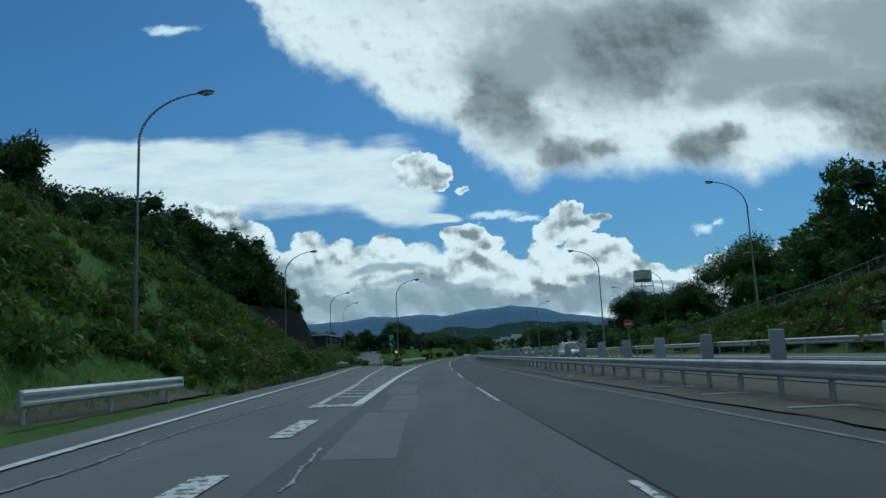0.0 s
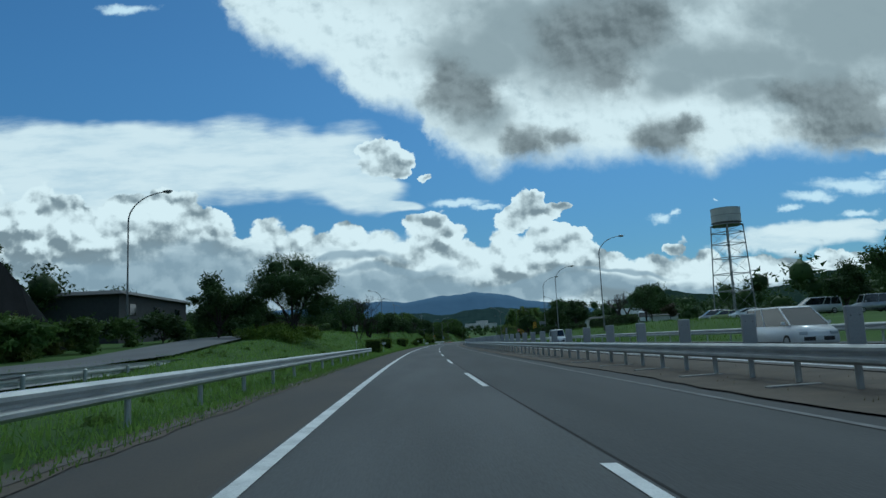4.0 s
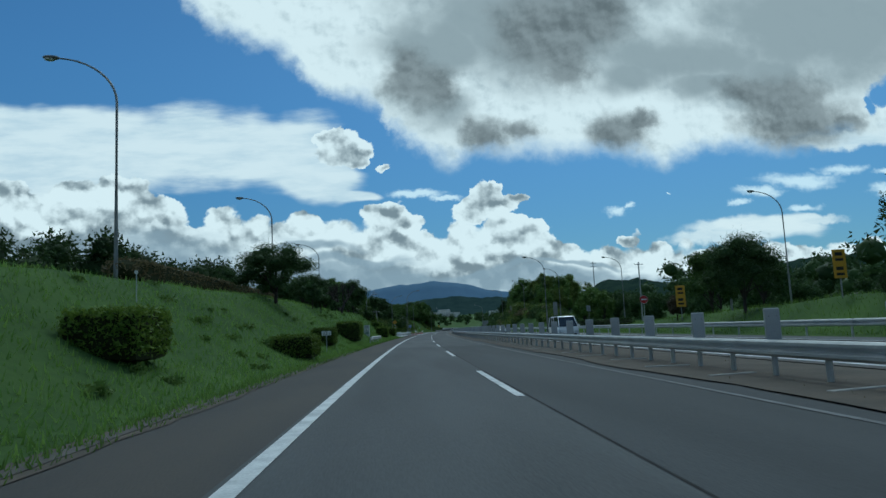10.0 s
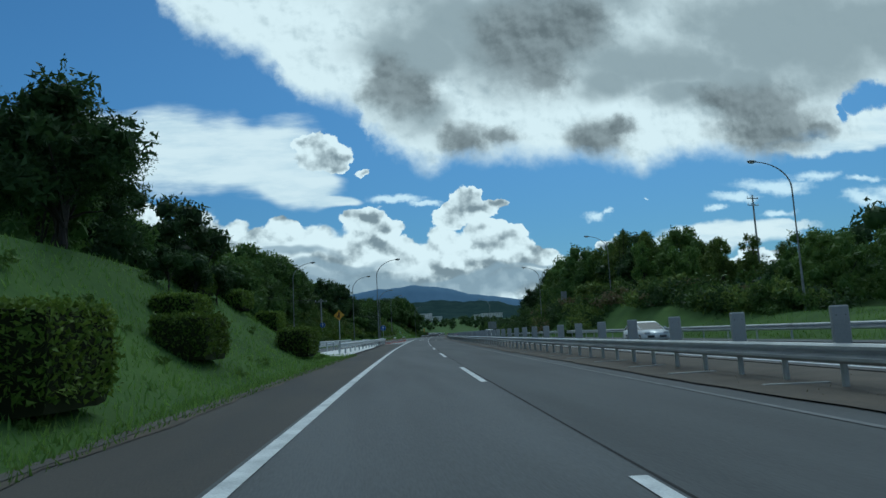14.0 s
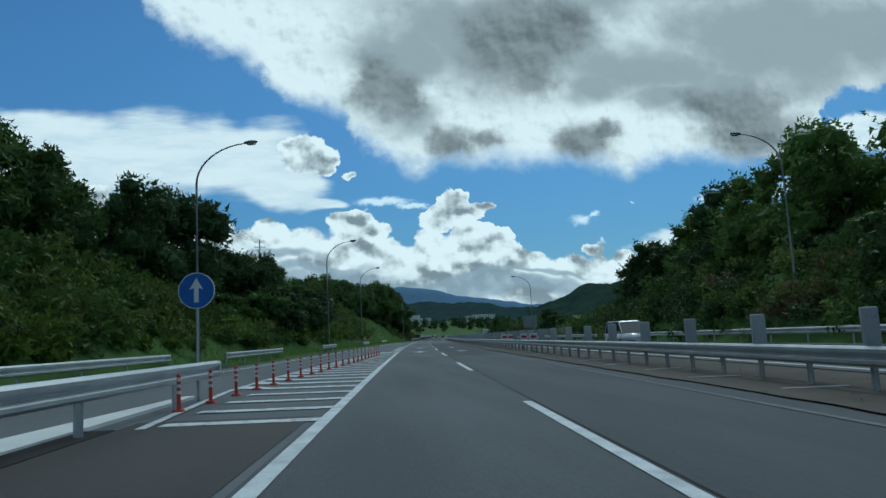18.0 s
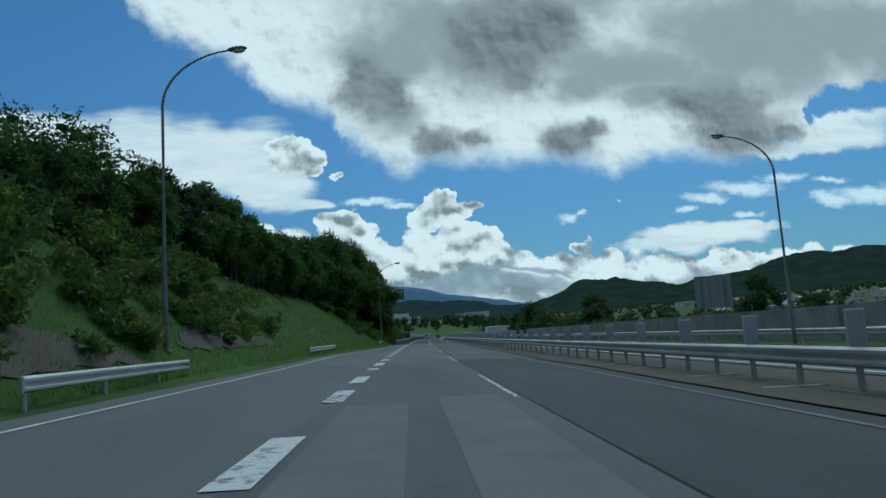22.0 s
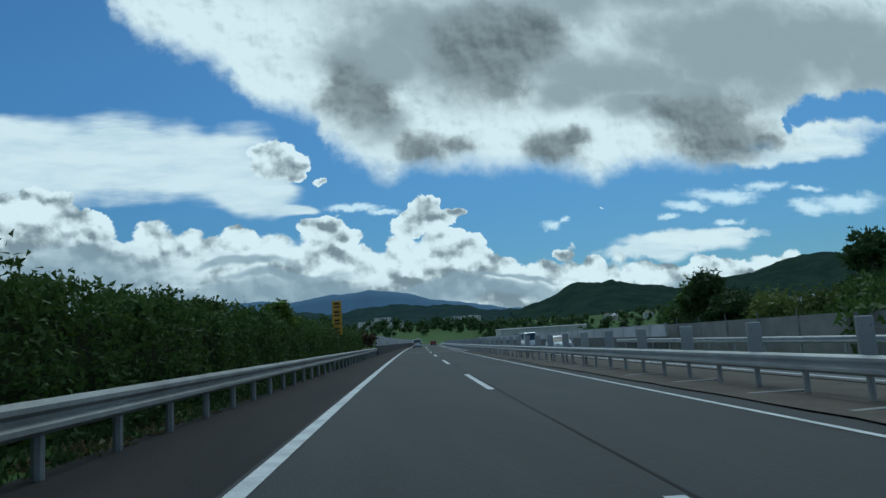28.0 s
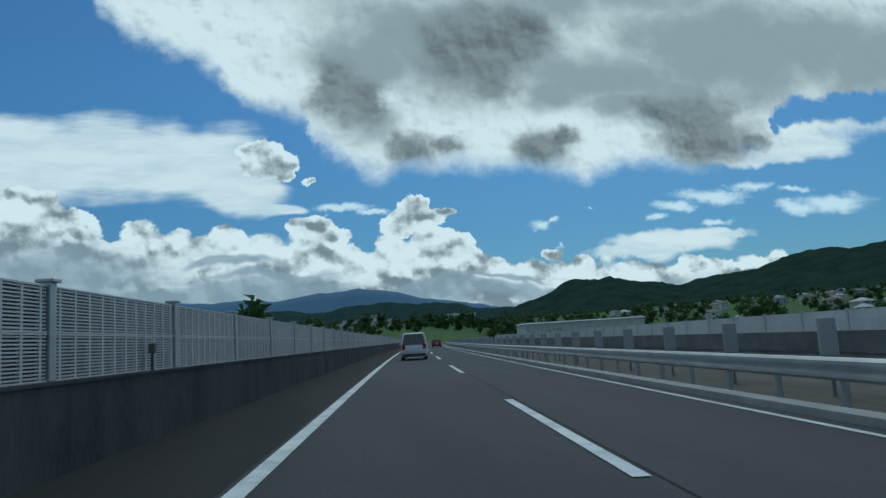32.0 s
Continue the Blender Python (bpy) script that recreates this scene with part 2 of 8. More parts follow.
    deck_c = mix(math1("MULTIPLY", smooth(f_shade, -0.50, 0.55), 0.95), deck_c, mix(smooth(math1("ADD", tone, math1("MULTIPLY", fine, 0.4)), 0.40, 1.05), (0.140, 0.148, 0.152), (0.27, 0.275, 0.278)))
    sheet_c = mix(smooth(math1("ADD", 0.5, streak), 0.28, 0.62), pale, white)
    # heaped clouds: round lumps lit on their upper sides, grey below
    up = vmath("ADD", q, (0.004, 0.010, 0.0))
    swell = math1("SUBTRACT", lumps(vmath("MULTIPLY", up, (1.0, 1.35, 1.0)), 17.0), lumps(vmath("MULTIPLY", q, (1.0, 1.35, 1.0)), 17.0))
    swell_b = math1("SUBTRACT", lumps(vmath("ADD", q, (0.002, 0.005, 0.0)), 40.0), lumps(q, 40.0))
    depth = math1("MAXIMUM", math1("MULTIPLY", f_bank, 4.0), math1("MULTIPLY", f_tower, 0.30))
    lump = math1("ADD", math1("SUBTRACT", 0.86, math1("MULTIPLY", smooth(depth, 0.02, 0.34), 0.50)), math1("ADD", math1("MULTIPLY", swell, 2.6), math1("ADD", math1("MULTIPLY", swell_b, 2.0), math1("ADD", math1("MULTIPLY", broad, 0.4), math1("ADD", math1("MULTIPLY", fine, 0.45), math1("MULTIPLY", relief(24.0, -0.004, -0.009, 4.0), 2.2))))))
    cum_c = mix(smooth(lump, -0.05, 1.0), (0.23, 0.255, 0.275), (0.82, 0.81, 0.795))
    c = mix(a_far, blue, mix(smooth(far, 0.5, 0.68), (0.50, 0.54, 0.58), (0.22, 0.24, 0.26)))
    c = mix(math1("MULTIPLY", a_sheet, 0.93), c, sheet_c)
    c = mix(a_wisp, c, (0.72, 0.78, 0.82))
    c = mix(a_low, c, sheet_c)
    c = mix(a_deck, c, deck_c)
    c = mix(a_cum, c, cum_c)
    c = mix(math1("MULTIPLY", smooth(f_base, -0.30, 0.50), 0.82), c, (0.29, 0.34, 0.39))
    # haze low down
    c = mix(math1("MULTIPLY", smooth(z, 0.060, 0.0), 0.55), c, (0.46, 0.56, 0.63))
    bg = N.new("ShaderNodeBackground")
    L.new(c, bg.inputs[0])
    bg.inputs[1].default_value = 1.0
    out = N.new("ShaderNodeOutputWorld")
    L.new(bg.outputs[0], out.inputs[0])


build_sky()
sun_data = bpy.data.lights.new("sun", "SUN")
sun_data.energy, sun_data.angle, sun_data.color = 0.62, radians(12), (1.0, 0.97, 0.93)
sun = new("sun", sun_data)
sun.matrix_world = pose(0, 0, 60, 90 - SUN_ELEV, 0, 180 - SUN_TURN)

# ---------------- materials ----------------
MATS = {}


def mat(name, c1, c2=None, rough=0.8, scale=3.0, fine=40.0, bump=0.0, metal=0.0, vary=0.0, spec=0.5, bump_scale=None, stretch=(1, 1, 1), trans=0.0, span=(0.5, 1.0)):
    """A surface with stains and grain: two colours mixed by noise at two sizes, plus a shift of value from piece to piece."""
    if name in MATS:
        return MATS[name]
    m = bpy.data.materials.new(name)
    m.use_nodes = True
    nt = m.node_tree
    N, L = nt.nodes, nt.links
    b = N["Principled BSDF"]
    b.inputs["Roughness"].default_value, b.inputs["Metallic"].default_value = rough, metal
    b.inputs["Specular IOR Level"].default_value = spec
    co = N.new("ShaderNodeTexCoord").outputs["Object"]
    mp = N.new("ShaderNodeMapping")
    mp.inputs["Scale"].default_value = stretch
    L.new(co, mp.inputs[0])
    n1, n2 = N.new("ShaderNodeTexNoise"), N.new("ShaderNodeTexNoise")
    for n, s in ((n1, scale), (n2, fine)):
        L.new(mp.outputs[0], n.inputs["Vector"])
        n.inputs["Scale"].default_value, n.inputs["Detail"].default_value = s, 5.0
    add = N.new("ShaderNodeMath")
    add.operation = "MULTIPLY_ADD"
    L.new(n2.outputs["Fac"], add.inputs[0])
    add.inputs[1].default_value = 0.5
    L.new(n1.outputs["Fac"], add.inputs[2])
    rmp = N.new("ShaderNodeMapRange")
    rmp.inputs[1].default_value, rmp.inputs[2].default_value = span
    L.new(add.outputs[0], rmp.inputs[0])
    mx = N.new("ShaderNodeMix")
    mx.data_type = "RGBA"
    c2 = c2 or tuple(v * 0.75 for v in c1)
    mx.inputs[6].default_value, mx.inputs[7].default_value = (*c1, 1), (*c2, 1)
    L.new(rmp.outputs[0], mx.inputs[0])
    col = mx.outputs[2]
    if vary:
        oi = N.new("ShaderNodeObjectInfo")
        hs = N.new("ShaderNodeHueSaturation")
        vr = N.new("ShaderNodeMapRange")
        vr.inputs[3].default_value, vr.inputs[4].default_value = 1 - vary, 1 + vary
        L.new(oi.outputs["Random"], vr.inputs[0])
        L.new(vr.outputs[0], hs.inputs["Value"])
        L.new(col, hs.inputs["Color"])
        col = hs.outputs[0]
    L.new(col, b.inputs["Base Color"])
    if bump:
        bp = N.new("ShaderNodeBump")
        bp.inputs["Strength"].default_value, bp.inputs["Distance"].default_value = bump, 0.02
        L.new(n2.outputs["Fac"], bp.inputs["Height"])
        L.new(bp.outputs[0], b.inputs["Normal"])
    if trans:
        t = N.new("ShaderNodeBsdfTranslucent")
        L.new(col, t.inputs[0])
        ms = N.new("ShaderNodeMixShader")
        ms.inputs[0].default_value = trans
        L.new(b.outputs[0], ms.inputs[1])
        L.new(t.outputs[0], ms.inputs[2])
        L.new(ms.outputs[0], N["Material Output"].inputs[0])
    MATS[name] = m
    return m


def leaf_mat(name, c1, c2, trans=0.3, rough=0.55):
    """Foliage whose hue and value differ from leaf to leaf and from tree to tree."""
    if name in MATS:
        return MATS[name]
    m = bpy.data.materials.new(name)
    m.use_nodes = True
    nt = m.node_tree
    N, L = nt.nodes, nt.links
    b = N["Principled BSDF"]
    b.inputs["Roughness"].default_value = rough
    b.inputs["Specular IOR Level"].default_value = 0.12
    g = N.new("ShaderNodeNewGeometry")
    mx = N.new("ShaderNodeMix")
    mx.data_type = "RGBA"
    mx.inputs[6].default_value, mx.inputs[7].default_value = (*c1, 1), (*c2, 1)
    L.new(g.outputs["Random Per Island"], mx.inputs[0])
    oi = N.new("ShaderNodeObjectInfo")
    vr = N.new("ShaderNodeMapRange")
    vr.inputs[3].default_value, vr.inputs[4].default_value = 0.75, 1.25
    L.new(oi.outputs["Random"], vr.inputs[0])
    hs = N.new("ShaderNodeHueSaturation")
    L.new(vr.outputs[0], hs.inputs["Value"])
    L.new(mx.outputs[2], hs.inputs["Color"])
    L.new(hs.outputs[0], b.inputs["Base Color"])
    t = N.new("ShaderNodeBsdfTranslucent")
    L.new(hs.outputs[0], t.inputs[0])
    ms = N.new("ShaderNodeMixShader")
    ms.inputs[0].default_value = trans
    L.new(b.outputs[0], ms.inputs[1])
    L.new(t.outputs[0], ms.inputs[2])
    L.new(ms.outputs[0], N["Material Output"].inputs[0])
    MATS[name] = m
    return m


ASPHALT_NEW = mat("bridge_asphalt", (0.035, 0.039, 0.043), (0.022, 0.025, 0.028), 0.85, 0.6, 45.0, 0.4, stretch=(1, 0.12, 1), span=(0.58, 0.92))
ASPHALT = mat("asphalt", (0.078, 0.084, 0.090), (0.048, 0.052, 0.057), 0.85, 0.6, 45.0, 0.4, stretch=(1, 0.12, 1), span=(0.58, 0.92))
ASPHALT_MID = mat("worn_asphalt", (0.101, 0.108, 0.116), (0.063, 0.068, 0.074), 0.85, 0.6, 45.0, 0.4, stretch=(1, 0.12, 1), span=(0.58, 0.92))
ASPHALT_OLD = mat("old_asphalt", (0.122, 0.130, 0.139), (0.084, 0.090, 0.097), 0.9, 0.6, 45.0, 0.4, stretch=(1, 0.12, 1), span=(0.58, 0.92))
ASPHALT_DARK = mat("shoulder_asphalt", (0.042, 0.041, 0.042), (0.074, 0.064, 0.055), 0.9, 0.7, 50.0, 0.3, stretch=(1, 0.2, 1))
SOOT = mat("sooty_concrete", (0.098, 0.100, 0.102), (0.045, 0.047, 0.049), 0.95, 0.9, 14.0, 0.3, stretch=(1, 1, 0.35), spec=0.1)
ASPHALT_B = mat("asphalt_overtaking_lane", (0.048, 0.053, 0.059), (0.030, 0.034, 0.039), 0.85, 0.6, 45.0, 0.4, stretch=(1, 0.12, 1), span=(0.58, 0.92))
ASPHALT_RAMP = mat("ramp_asphalt", (0.142, 0.150, 0.158), (0.099, 0.104, 0.110), 0.9, 0.5, 45.0, 0.3, stretch=(1, 0.2, 1))
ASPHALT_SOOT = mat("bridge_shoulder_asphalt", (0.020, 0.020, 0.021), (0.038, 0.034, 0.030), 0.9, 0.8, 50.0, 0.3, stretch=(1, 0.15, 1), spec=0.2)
ASPHALT_PALE = mat("bleached_asphalt", (0.157, 0.166, 0.174), (0.112, 0.119, 0.126), 0.9, 0.6, 45.0, 0.4, stretch=(1, 0.12, 1), span=(0.58, 0.92))
PATCH = mat("road_patch", (0.157, 0.167, 0.176), (0.114, 0.122, 0.130), 0.9, 0.8, 40.0, 0.2)
TAR = mat("tar_joint", (0.040, 0.040, 0.041), (0.058, 0.058, 0.059), 0.95, 2.0, 30.0, spec=0.05)
PAINT_OLD = mat("old_road_paint", (0.62, 0.64, 0.64), (0.16, 0.165, 0.17), 0.8, 5.0, 34.0, 0.1, span=(0.80, 0.94))
PAINT = mat("road_paint", (0.72, 0.74, 0.74), (0.46, 0.48, 0.49), 0.75, 2.0, 40.0, 0.1, span=(0.62, 0.95))
PAINT_WORN = mat("worn_road_paint", (0.60, 0.62, 0.62), (0.095, 0.097, 0.10), 0.85, 6.0, 30.0, 0.1, span=(0.72, 0.84))
PAINT_FAINT = mat("faint_road_paint", (0.20, 0.205, 0.21), (0.10, 0.104, 0.108), 0.85, 2.0, 9.0, 0.1)
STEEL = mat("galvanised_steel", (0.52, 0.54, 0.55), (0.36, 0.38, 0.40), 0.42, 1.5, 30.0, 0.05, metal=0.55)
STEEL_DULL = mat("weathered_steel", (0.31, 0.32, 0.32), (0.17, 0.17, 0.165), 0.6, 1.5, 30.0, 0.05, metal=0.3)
STEEL_NEW = mat("new_galvanised_steel", (0.60, 0.63, 0.65), (0.46, 0.49, 0.52), 0.35, 1.5, 30.0, 0.05, metal=0.6)
CONCRETE_WALL = mat("grey_wall_concrete", (0.27, 0.265, 0.26), (0.16, 0.16, 0.16), 0.9, 0.6, 10.0, 0.25, vary=0.12)
CONCRETE = mat("concrete", (0.36, 0.36, 0.35), (0.24, 0.24, 0.235), 0.85, 1.2, 18.0, 0.25, vary=0.1)
CONCRETE_DARK = mat("stained_concrete", (0.17, 0.175, 0.175), (0.09, 0.092, 0.094), 0.9, 0.7, 10.0, 0.25, vary=0.08)
DUSTY = mat("dusty_asphalt", (0.105, 0.092, 0.078), (0.060, 0.055, 0.050), 0.95, 0.8, 9.0, 0.2, stretch=(1, 0.3, 1))
CONCRETE_WHITE = mat("white_concrete", (0.80, 0.80, 0.78), (0.68, 0.68, 0.66), 0.85, 0.6, 14.0, 0.15)
CONCRETE_PALE = mat("pale_concrete", (0.62, 0.62, 0.60), (0.48, 0.48, 0.47), 0.85, 0.6, 14.0, 0.15)
GRASS = mat("grass_ground", (0.088, 0.150, 0.038), (0.046, 0.086, 0.026), 0.95, 0.22, 5.0, 0.8, spec=0.1)
DIRT = mat("bare_soil", (0.118, 0.096, 0.074), (0.062, 0.054, 0.044), 0.95, 0.8, 12.0, 0.5)
KERB = mat("soiled_kerb", (0.125, 0.115, 0.105), (0.075, 0.068, 0.060), 0.95, 0.9, 16.0, 0.4)
BARK = mat("bark", (0.058, 0.048, 0.039), (0.030, 0.026, 0.022), 0.9, 2.0, 15.0, 0.6)
LEAF_DARK = leaf_mat("dark_leaves", (0.033, 0.058, 0.021), (0.074, 0.120, 0.040))
LEAF_MID = leaf_mat("green_leaves", (0.054, 0.095, 0.024), (0.115, 0.180, 0.046))
LEAF_LIGHT = leaf_mat("light_leaves", (0.088, 0.152, 0.034), (0.155, 0.228, 0.055))
LEAF_WEED = leaf_mat("weed_leaves", (0.092, 0.132, 0.034), (0.158, 0.190, 0.052))
LEAF_DRY = leaf_mat("dry_leaves", (0.115, 0.095, 0.047), (0.189, 0.155, 0.081))
LEAF_BROWN = leaf_mat("brownish_leaves", (0.047, 0.043, 0.027), (0.088, 0.074, 0.045))
LEAF_HEDGE = leaf_mat("hedge_leaves", (0.074, 0.124, 0.019), (0.162, 0.223, 0.038))
LEAF_BAMBOO = leaf_mat("bamboo_leaves", (0.095, 0.142, 0.030), (0.176, 0.223, 0.054))
LEAF_RED = leaf_mat("reddish_leaves", (0.100, 0.050, 0.034), (0.062, 0.070, 0.034))
CONCRETE_BLACK = mat("dark_netted_wall", (0.026, 0.028, 0.030), (0.013, 0.014, 0.015), 0.95, 0.5, 8.0, 0.4, vary=0.15, spec=0.05)
# Distance haze is painted into these three colours: paler and bluer farther off.
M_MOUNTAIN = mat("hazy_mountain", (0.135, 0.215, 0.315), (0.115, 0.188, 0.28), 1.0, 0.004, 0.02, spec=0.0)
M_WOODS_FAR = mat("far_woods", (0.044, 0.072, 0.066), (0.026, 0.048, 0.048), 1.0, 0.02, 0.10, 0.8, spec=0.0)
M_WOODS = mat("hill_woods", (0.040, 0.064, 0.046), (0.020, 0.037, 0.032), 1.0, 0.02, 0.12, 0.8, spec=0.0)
GRASS_BLADE = leaf_mat("grass_blades", (0.115, 0.200, 0.044), (0.180, 0.275, 0.066), 0.5)

# ---------------- the road's line ----------------
H3, H2, H1, H0 = -0.3972, 2.1978, -5.5692, -3.8725
S_GRID = np.arange(-400.0, 3001.0, 1.0)


def heading(s):
    """Degrees to the left of +y of the road at s metres."""
    k = np.clip(s, -60, 770) / 400 - 1
    return ((H3 * k + H2) * k + H1) * k + H0 - np.maximum(s - 770, 0) * 0.0125 * np.clip((2000 - s) / 900, 0, 1)


HEAD = np.radians(heading(S_GRID))
LINE_X, LINE_Y = np.cumsum(-np.sin(HEAD)), np.cumsum(np.cos(HEAD))
LINE_X, LINE_Y = LINE_X - LINE_X[400], LINE_Y - LINE_Y[400]
FALL = 0.0175
# crossfall of the overtaking lane and median, and of the opposite carriageway, along the road
FALL_S = (-60, 37, 130, 190, 256, 328, 463, 560, 670, 707, 900)
FALL_RIGHT = (0.0013, 0.0013, -0.008, -0.008, 0.022, 0.0175, 0.0223, 0.046, 0.046, 0.051, 0.051)
RISE_OPPOSITE = (0.039, 0.039, 0.024, 0.018, 0.011, 0.012, 0.005, -0.012, -0.019, -0.019, -0.019)


def fall(s, u):
    """Height of the paved cross-section u metres right of the lane's middle."""
    near = -FALL * np.clip(u, -10, 1.9)
    return near - np.interp(s, FALL_S, FALL_RIGHT) * (np.clip(u, 1.9, 8.1) - 1.9) + np.interp(s, FALL_S, RISE_OPPOSITE) * (np.clip(u, 8.1, 24) - 8.1)


def spot(s, u, z=0.0):
    """World place of a point s metres along the road, u metres right of the lane's middle, z above the road's tilted plane."""
    h = np.interp(s, S_GRID, HEAD)
    return Vector((float(np.interp(s, S_GRID, LINE_X) + np.cos(h) * u), float(np.interp(s, S_GRID, LINE_Y) + np.sin(h) * u), float(z + fall(s, u))))


def turn_at(s):
    return math.degrees(float(np.interp(s, S_GRID, HEAD)))


def at(s, u, z=0.0, turn=0.0):
    p = spot(s, u, z)
    return pose(p.x, p.y, p.z, 0, 0, turn_at(s) + turn)


# ---------------- mesh helpers ----------------
def mesh_of(name, verts, faces, material, smooth=False):
    me = bpy.data.meshes.new(name)
    me.from_pydata([tuple(v) for v in verts], [], faces)
    me.materials.append(material)
    if smooth:
        me.polygons.foreach_set("use_smooth", [True] * len(me.polygons))
    return me


def part(name, bm, material, parent=None, label="", smooth=False):
    me = bpy.data.meshes.new(name)
    bm.to_mesh(me)
    bm.free()
    me.materials.append(material)
    if smooth:
        me.polygons.foreach_set("use_smooth", [True] * len(me.polygons))
    ob = new(name, me)
    ob.parent = parent
    return tagged(ob, label)


def put(name, me, parent=None, m=None, label=""):
    ob = new(name, me)
    ob.parent = parent
    if m is not None:
        ob.matrix_basis = m
    return tagged(ob, label)


def thing(name, m, label, category, group="", kind=""):
    ob = new(name)
    ob.matrix_basis = m
    ob.empty_display_size = 0.2
    return tagged(ob, label, category, group, kind)


def box(bm, x0, x1, y0, y1, z0, z1, bevel=0.0):
    r = bmesh.ops.create_cube(bm, size=1.0, matrix=Matrix.LocRotScale(((x0 + x1) / 2, (y0 + y1) / 2, (z0 + z1) / 2), None, (x1 - x0, y1 - y0, z1 - z0)))
    if bevel:
        es = list({e for v in r["verts"] for e in v.link_edges})
        bmesh.ops.bevel(bm, geom=es, offset=bevel, segments=1, affect="EDGES")
    return bm


def bar(bm, p0, p1, r0, r1=None, seg=8):
    p0, p1 = Vector(p0), Vector(p1)
    d = p1 - p0
    m = Matrix.Translation((p0 + p1) / 2) @ d.to_track_quat("Z", "Y").to_matrix().to_4x4()
    bmesh.ops.create_cone(bm, cap_ends=True, segments=seg, radius1=r0, radius2=r0 if r1 is None else r1, depth=d.length, matrix=m)
    return bm


def tube(bm, pts, radii, seg=8):
    """A pipe along points, with a radius at each."""
    rings = []
    for i, q in enumerate(pts):
        q = Vector(q)
        a, b = Vector(pts[max(i - 1, 0)]), Vector(pts[min(i + 1, len(pts) - 1)])
        rot = (b - a).to_track_quat("Z", "Y").to_matrix()
        rings.append([bm.verts.new(q + rot @ Vector((math.cos(k * math.tau / seg) * radii[i], math.sin(k * math.tau / seg) * radii[i], 0))) for k in range(seg)])
    for r0, r1 in zip(rings, rings[1:]):
        for k in range(seg):
            bm.faces.new((r0[k], r0[(k + 1) % seg], r1[(k + 1) % seg], r1[k]))
    bm.faces.new(rings[0][::-1])
    bm.faces.new(rings[-1])
    return bm


def ribbon(name, s0, s1, u0, u1, z, material, step=4.0, thick=0.0, parent=None, kind="structure", label="", category=""):
    """A strip that follows the road; u0, u1, z may be functions of s."""
    n = max(2, int(math.ceil((s1 - s0) / step)) + 1)
    verts, faces = [], []
    for i in range(n):
        s = s0 + (s1 - s0) * i / (n - 1)
        a, b, h = (f(s) if callable(f) else f for f in (u0, u1, z))
        verts += [spot(s, a, h), spot(s, b, h)]
        if thick:
            verts += [spot(s, b, h - thick), spot(s, a, h - thick)]
    k = 4 if thick else 2
    for i in range(n - 1):
        o, q = i * k, (i + 1) * k
        faces.append((o, o + 1, q + 1, q))
        if thick:
            faces += [(o + 1, o + 2, q + 2, q + 1), (o + 3, o, q, q + 3), (o + 2, o + 3, q + 3, q + 2)]
    if thick:
        faces += [(3, 2, 1, 0), tuple((n - 1) * k + j for j in range(4))]
    ob = put(name, mesh_of(name, verts, faces, material), parent)
    if parent is None:
        tagged(ob, label, category, "", kind)
    return ob


def sweep(name, prof, s0, s1, material, parent=None, step=4.0, closed=True):
    """A profile of (u, z) points swept along the road."""
    n = max(2, int(math.ceil((s1 - s0) / step)) + 1)
    k = len(prof)
    verts, faces = [], []
    for i in range(n):
        s = s0 + (s1 - s0) * i / (n - 1)
        verts += [spot(s, u, z) for u, z in prof]
    for i in range(n - 1):
        for j in range(k if closed else k - 1):
            a, b = i * k + j, i * k + (j + 1) % k
            faces.append((a, b, b + k, a + k))
    if closed:
        faces += [tuple(range(k))[::-1], tuple((n - 1) * k + j for j in range(k))]
    return put(name, mesh_of(name, verts, faces, material), parent)


def lerp_keys(keys):
    xs, ys = [k[0] for k in keys], [k[1] for k in keys]
    return lambda s: float(np.interp(s, xs, ys))

# ---------------- the ground ----------------
L_EDGE = lerp_keys([(-300, -6.0), (0, -6.6), (16, -8.3), (30, -8.8), (48, -9.5), (65, -10.6), (90, -12.8), (99, -14.0), (100, -4.0), (385, -3.9), (392, -10.5), (455, -12.6), (475, -11.0), (514, -9.4), (560, -8.0), (600, -7.4), (632, -5.0), (645, -4.3), (720, -4.3), (730, -5.2), (3000, -5.2)])
L_RISE = lerp_keys([(-300, 10), (45, 9.8), (62, 9.4), (79, 8.0), (89, 4.5), (95.5, 1.2), (101, 0.3), (135, 0.9), (160, 2.1), (185, 2.8), (250, 2.95), (275, 3.5), (295, 4.0), (330, 4.1), (366, 4.3), (378, 4.1), (391, 2.0), (397, 0.4), (440, 2.0), (470, 6.0), (505, 6.5), (560, 7.5), (620, 6.5), (645, 3.0), (660, 1.0), (700, 0.2), (735, 0.0), (742, -5), (3000, -5)])
L_WIDE = lerp_keys([(-300, 15), (96, 12), (101, 8), (120, 8), (160, 7.2), (240, 7), (290, 6.3), (375, 6.6), (400, 6), (470, 9), (620, 8), (660, 5), (725, 25), (3000, 30)])
R_RISE = lerp_keys([(-300, 5.5), (20, 5.5), (36, 4.6), (48, 3.2), (62, 2.0), (76, 0.9), (90, 0.4), (130, 0.8), (180, 2.0), (290, 2.2), (330, 1.0), (370, 0.6), (400, 2), (440, 5), (500, 5), (535, 2), (560, 0.3), (600, 0.0), (700, -5), (3000, -5)])
R_EDGE, R_WIDE = 21.6, 6.0


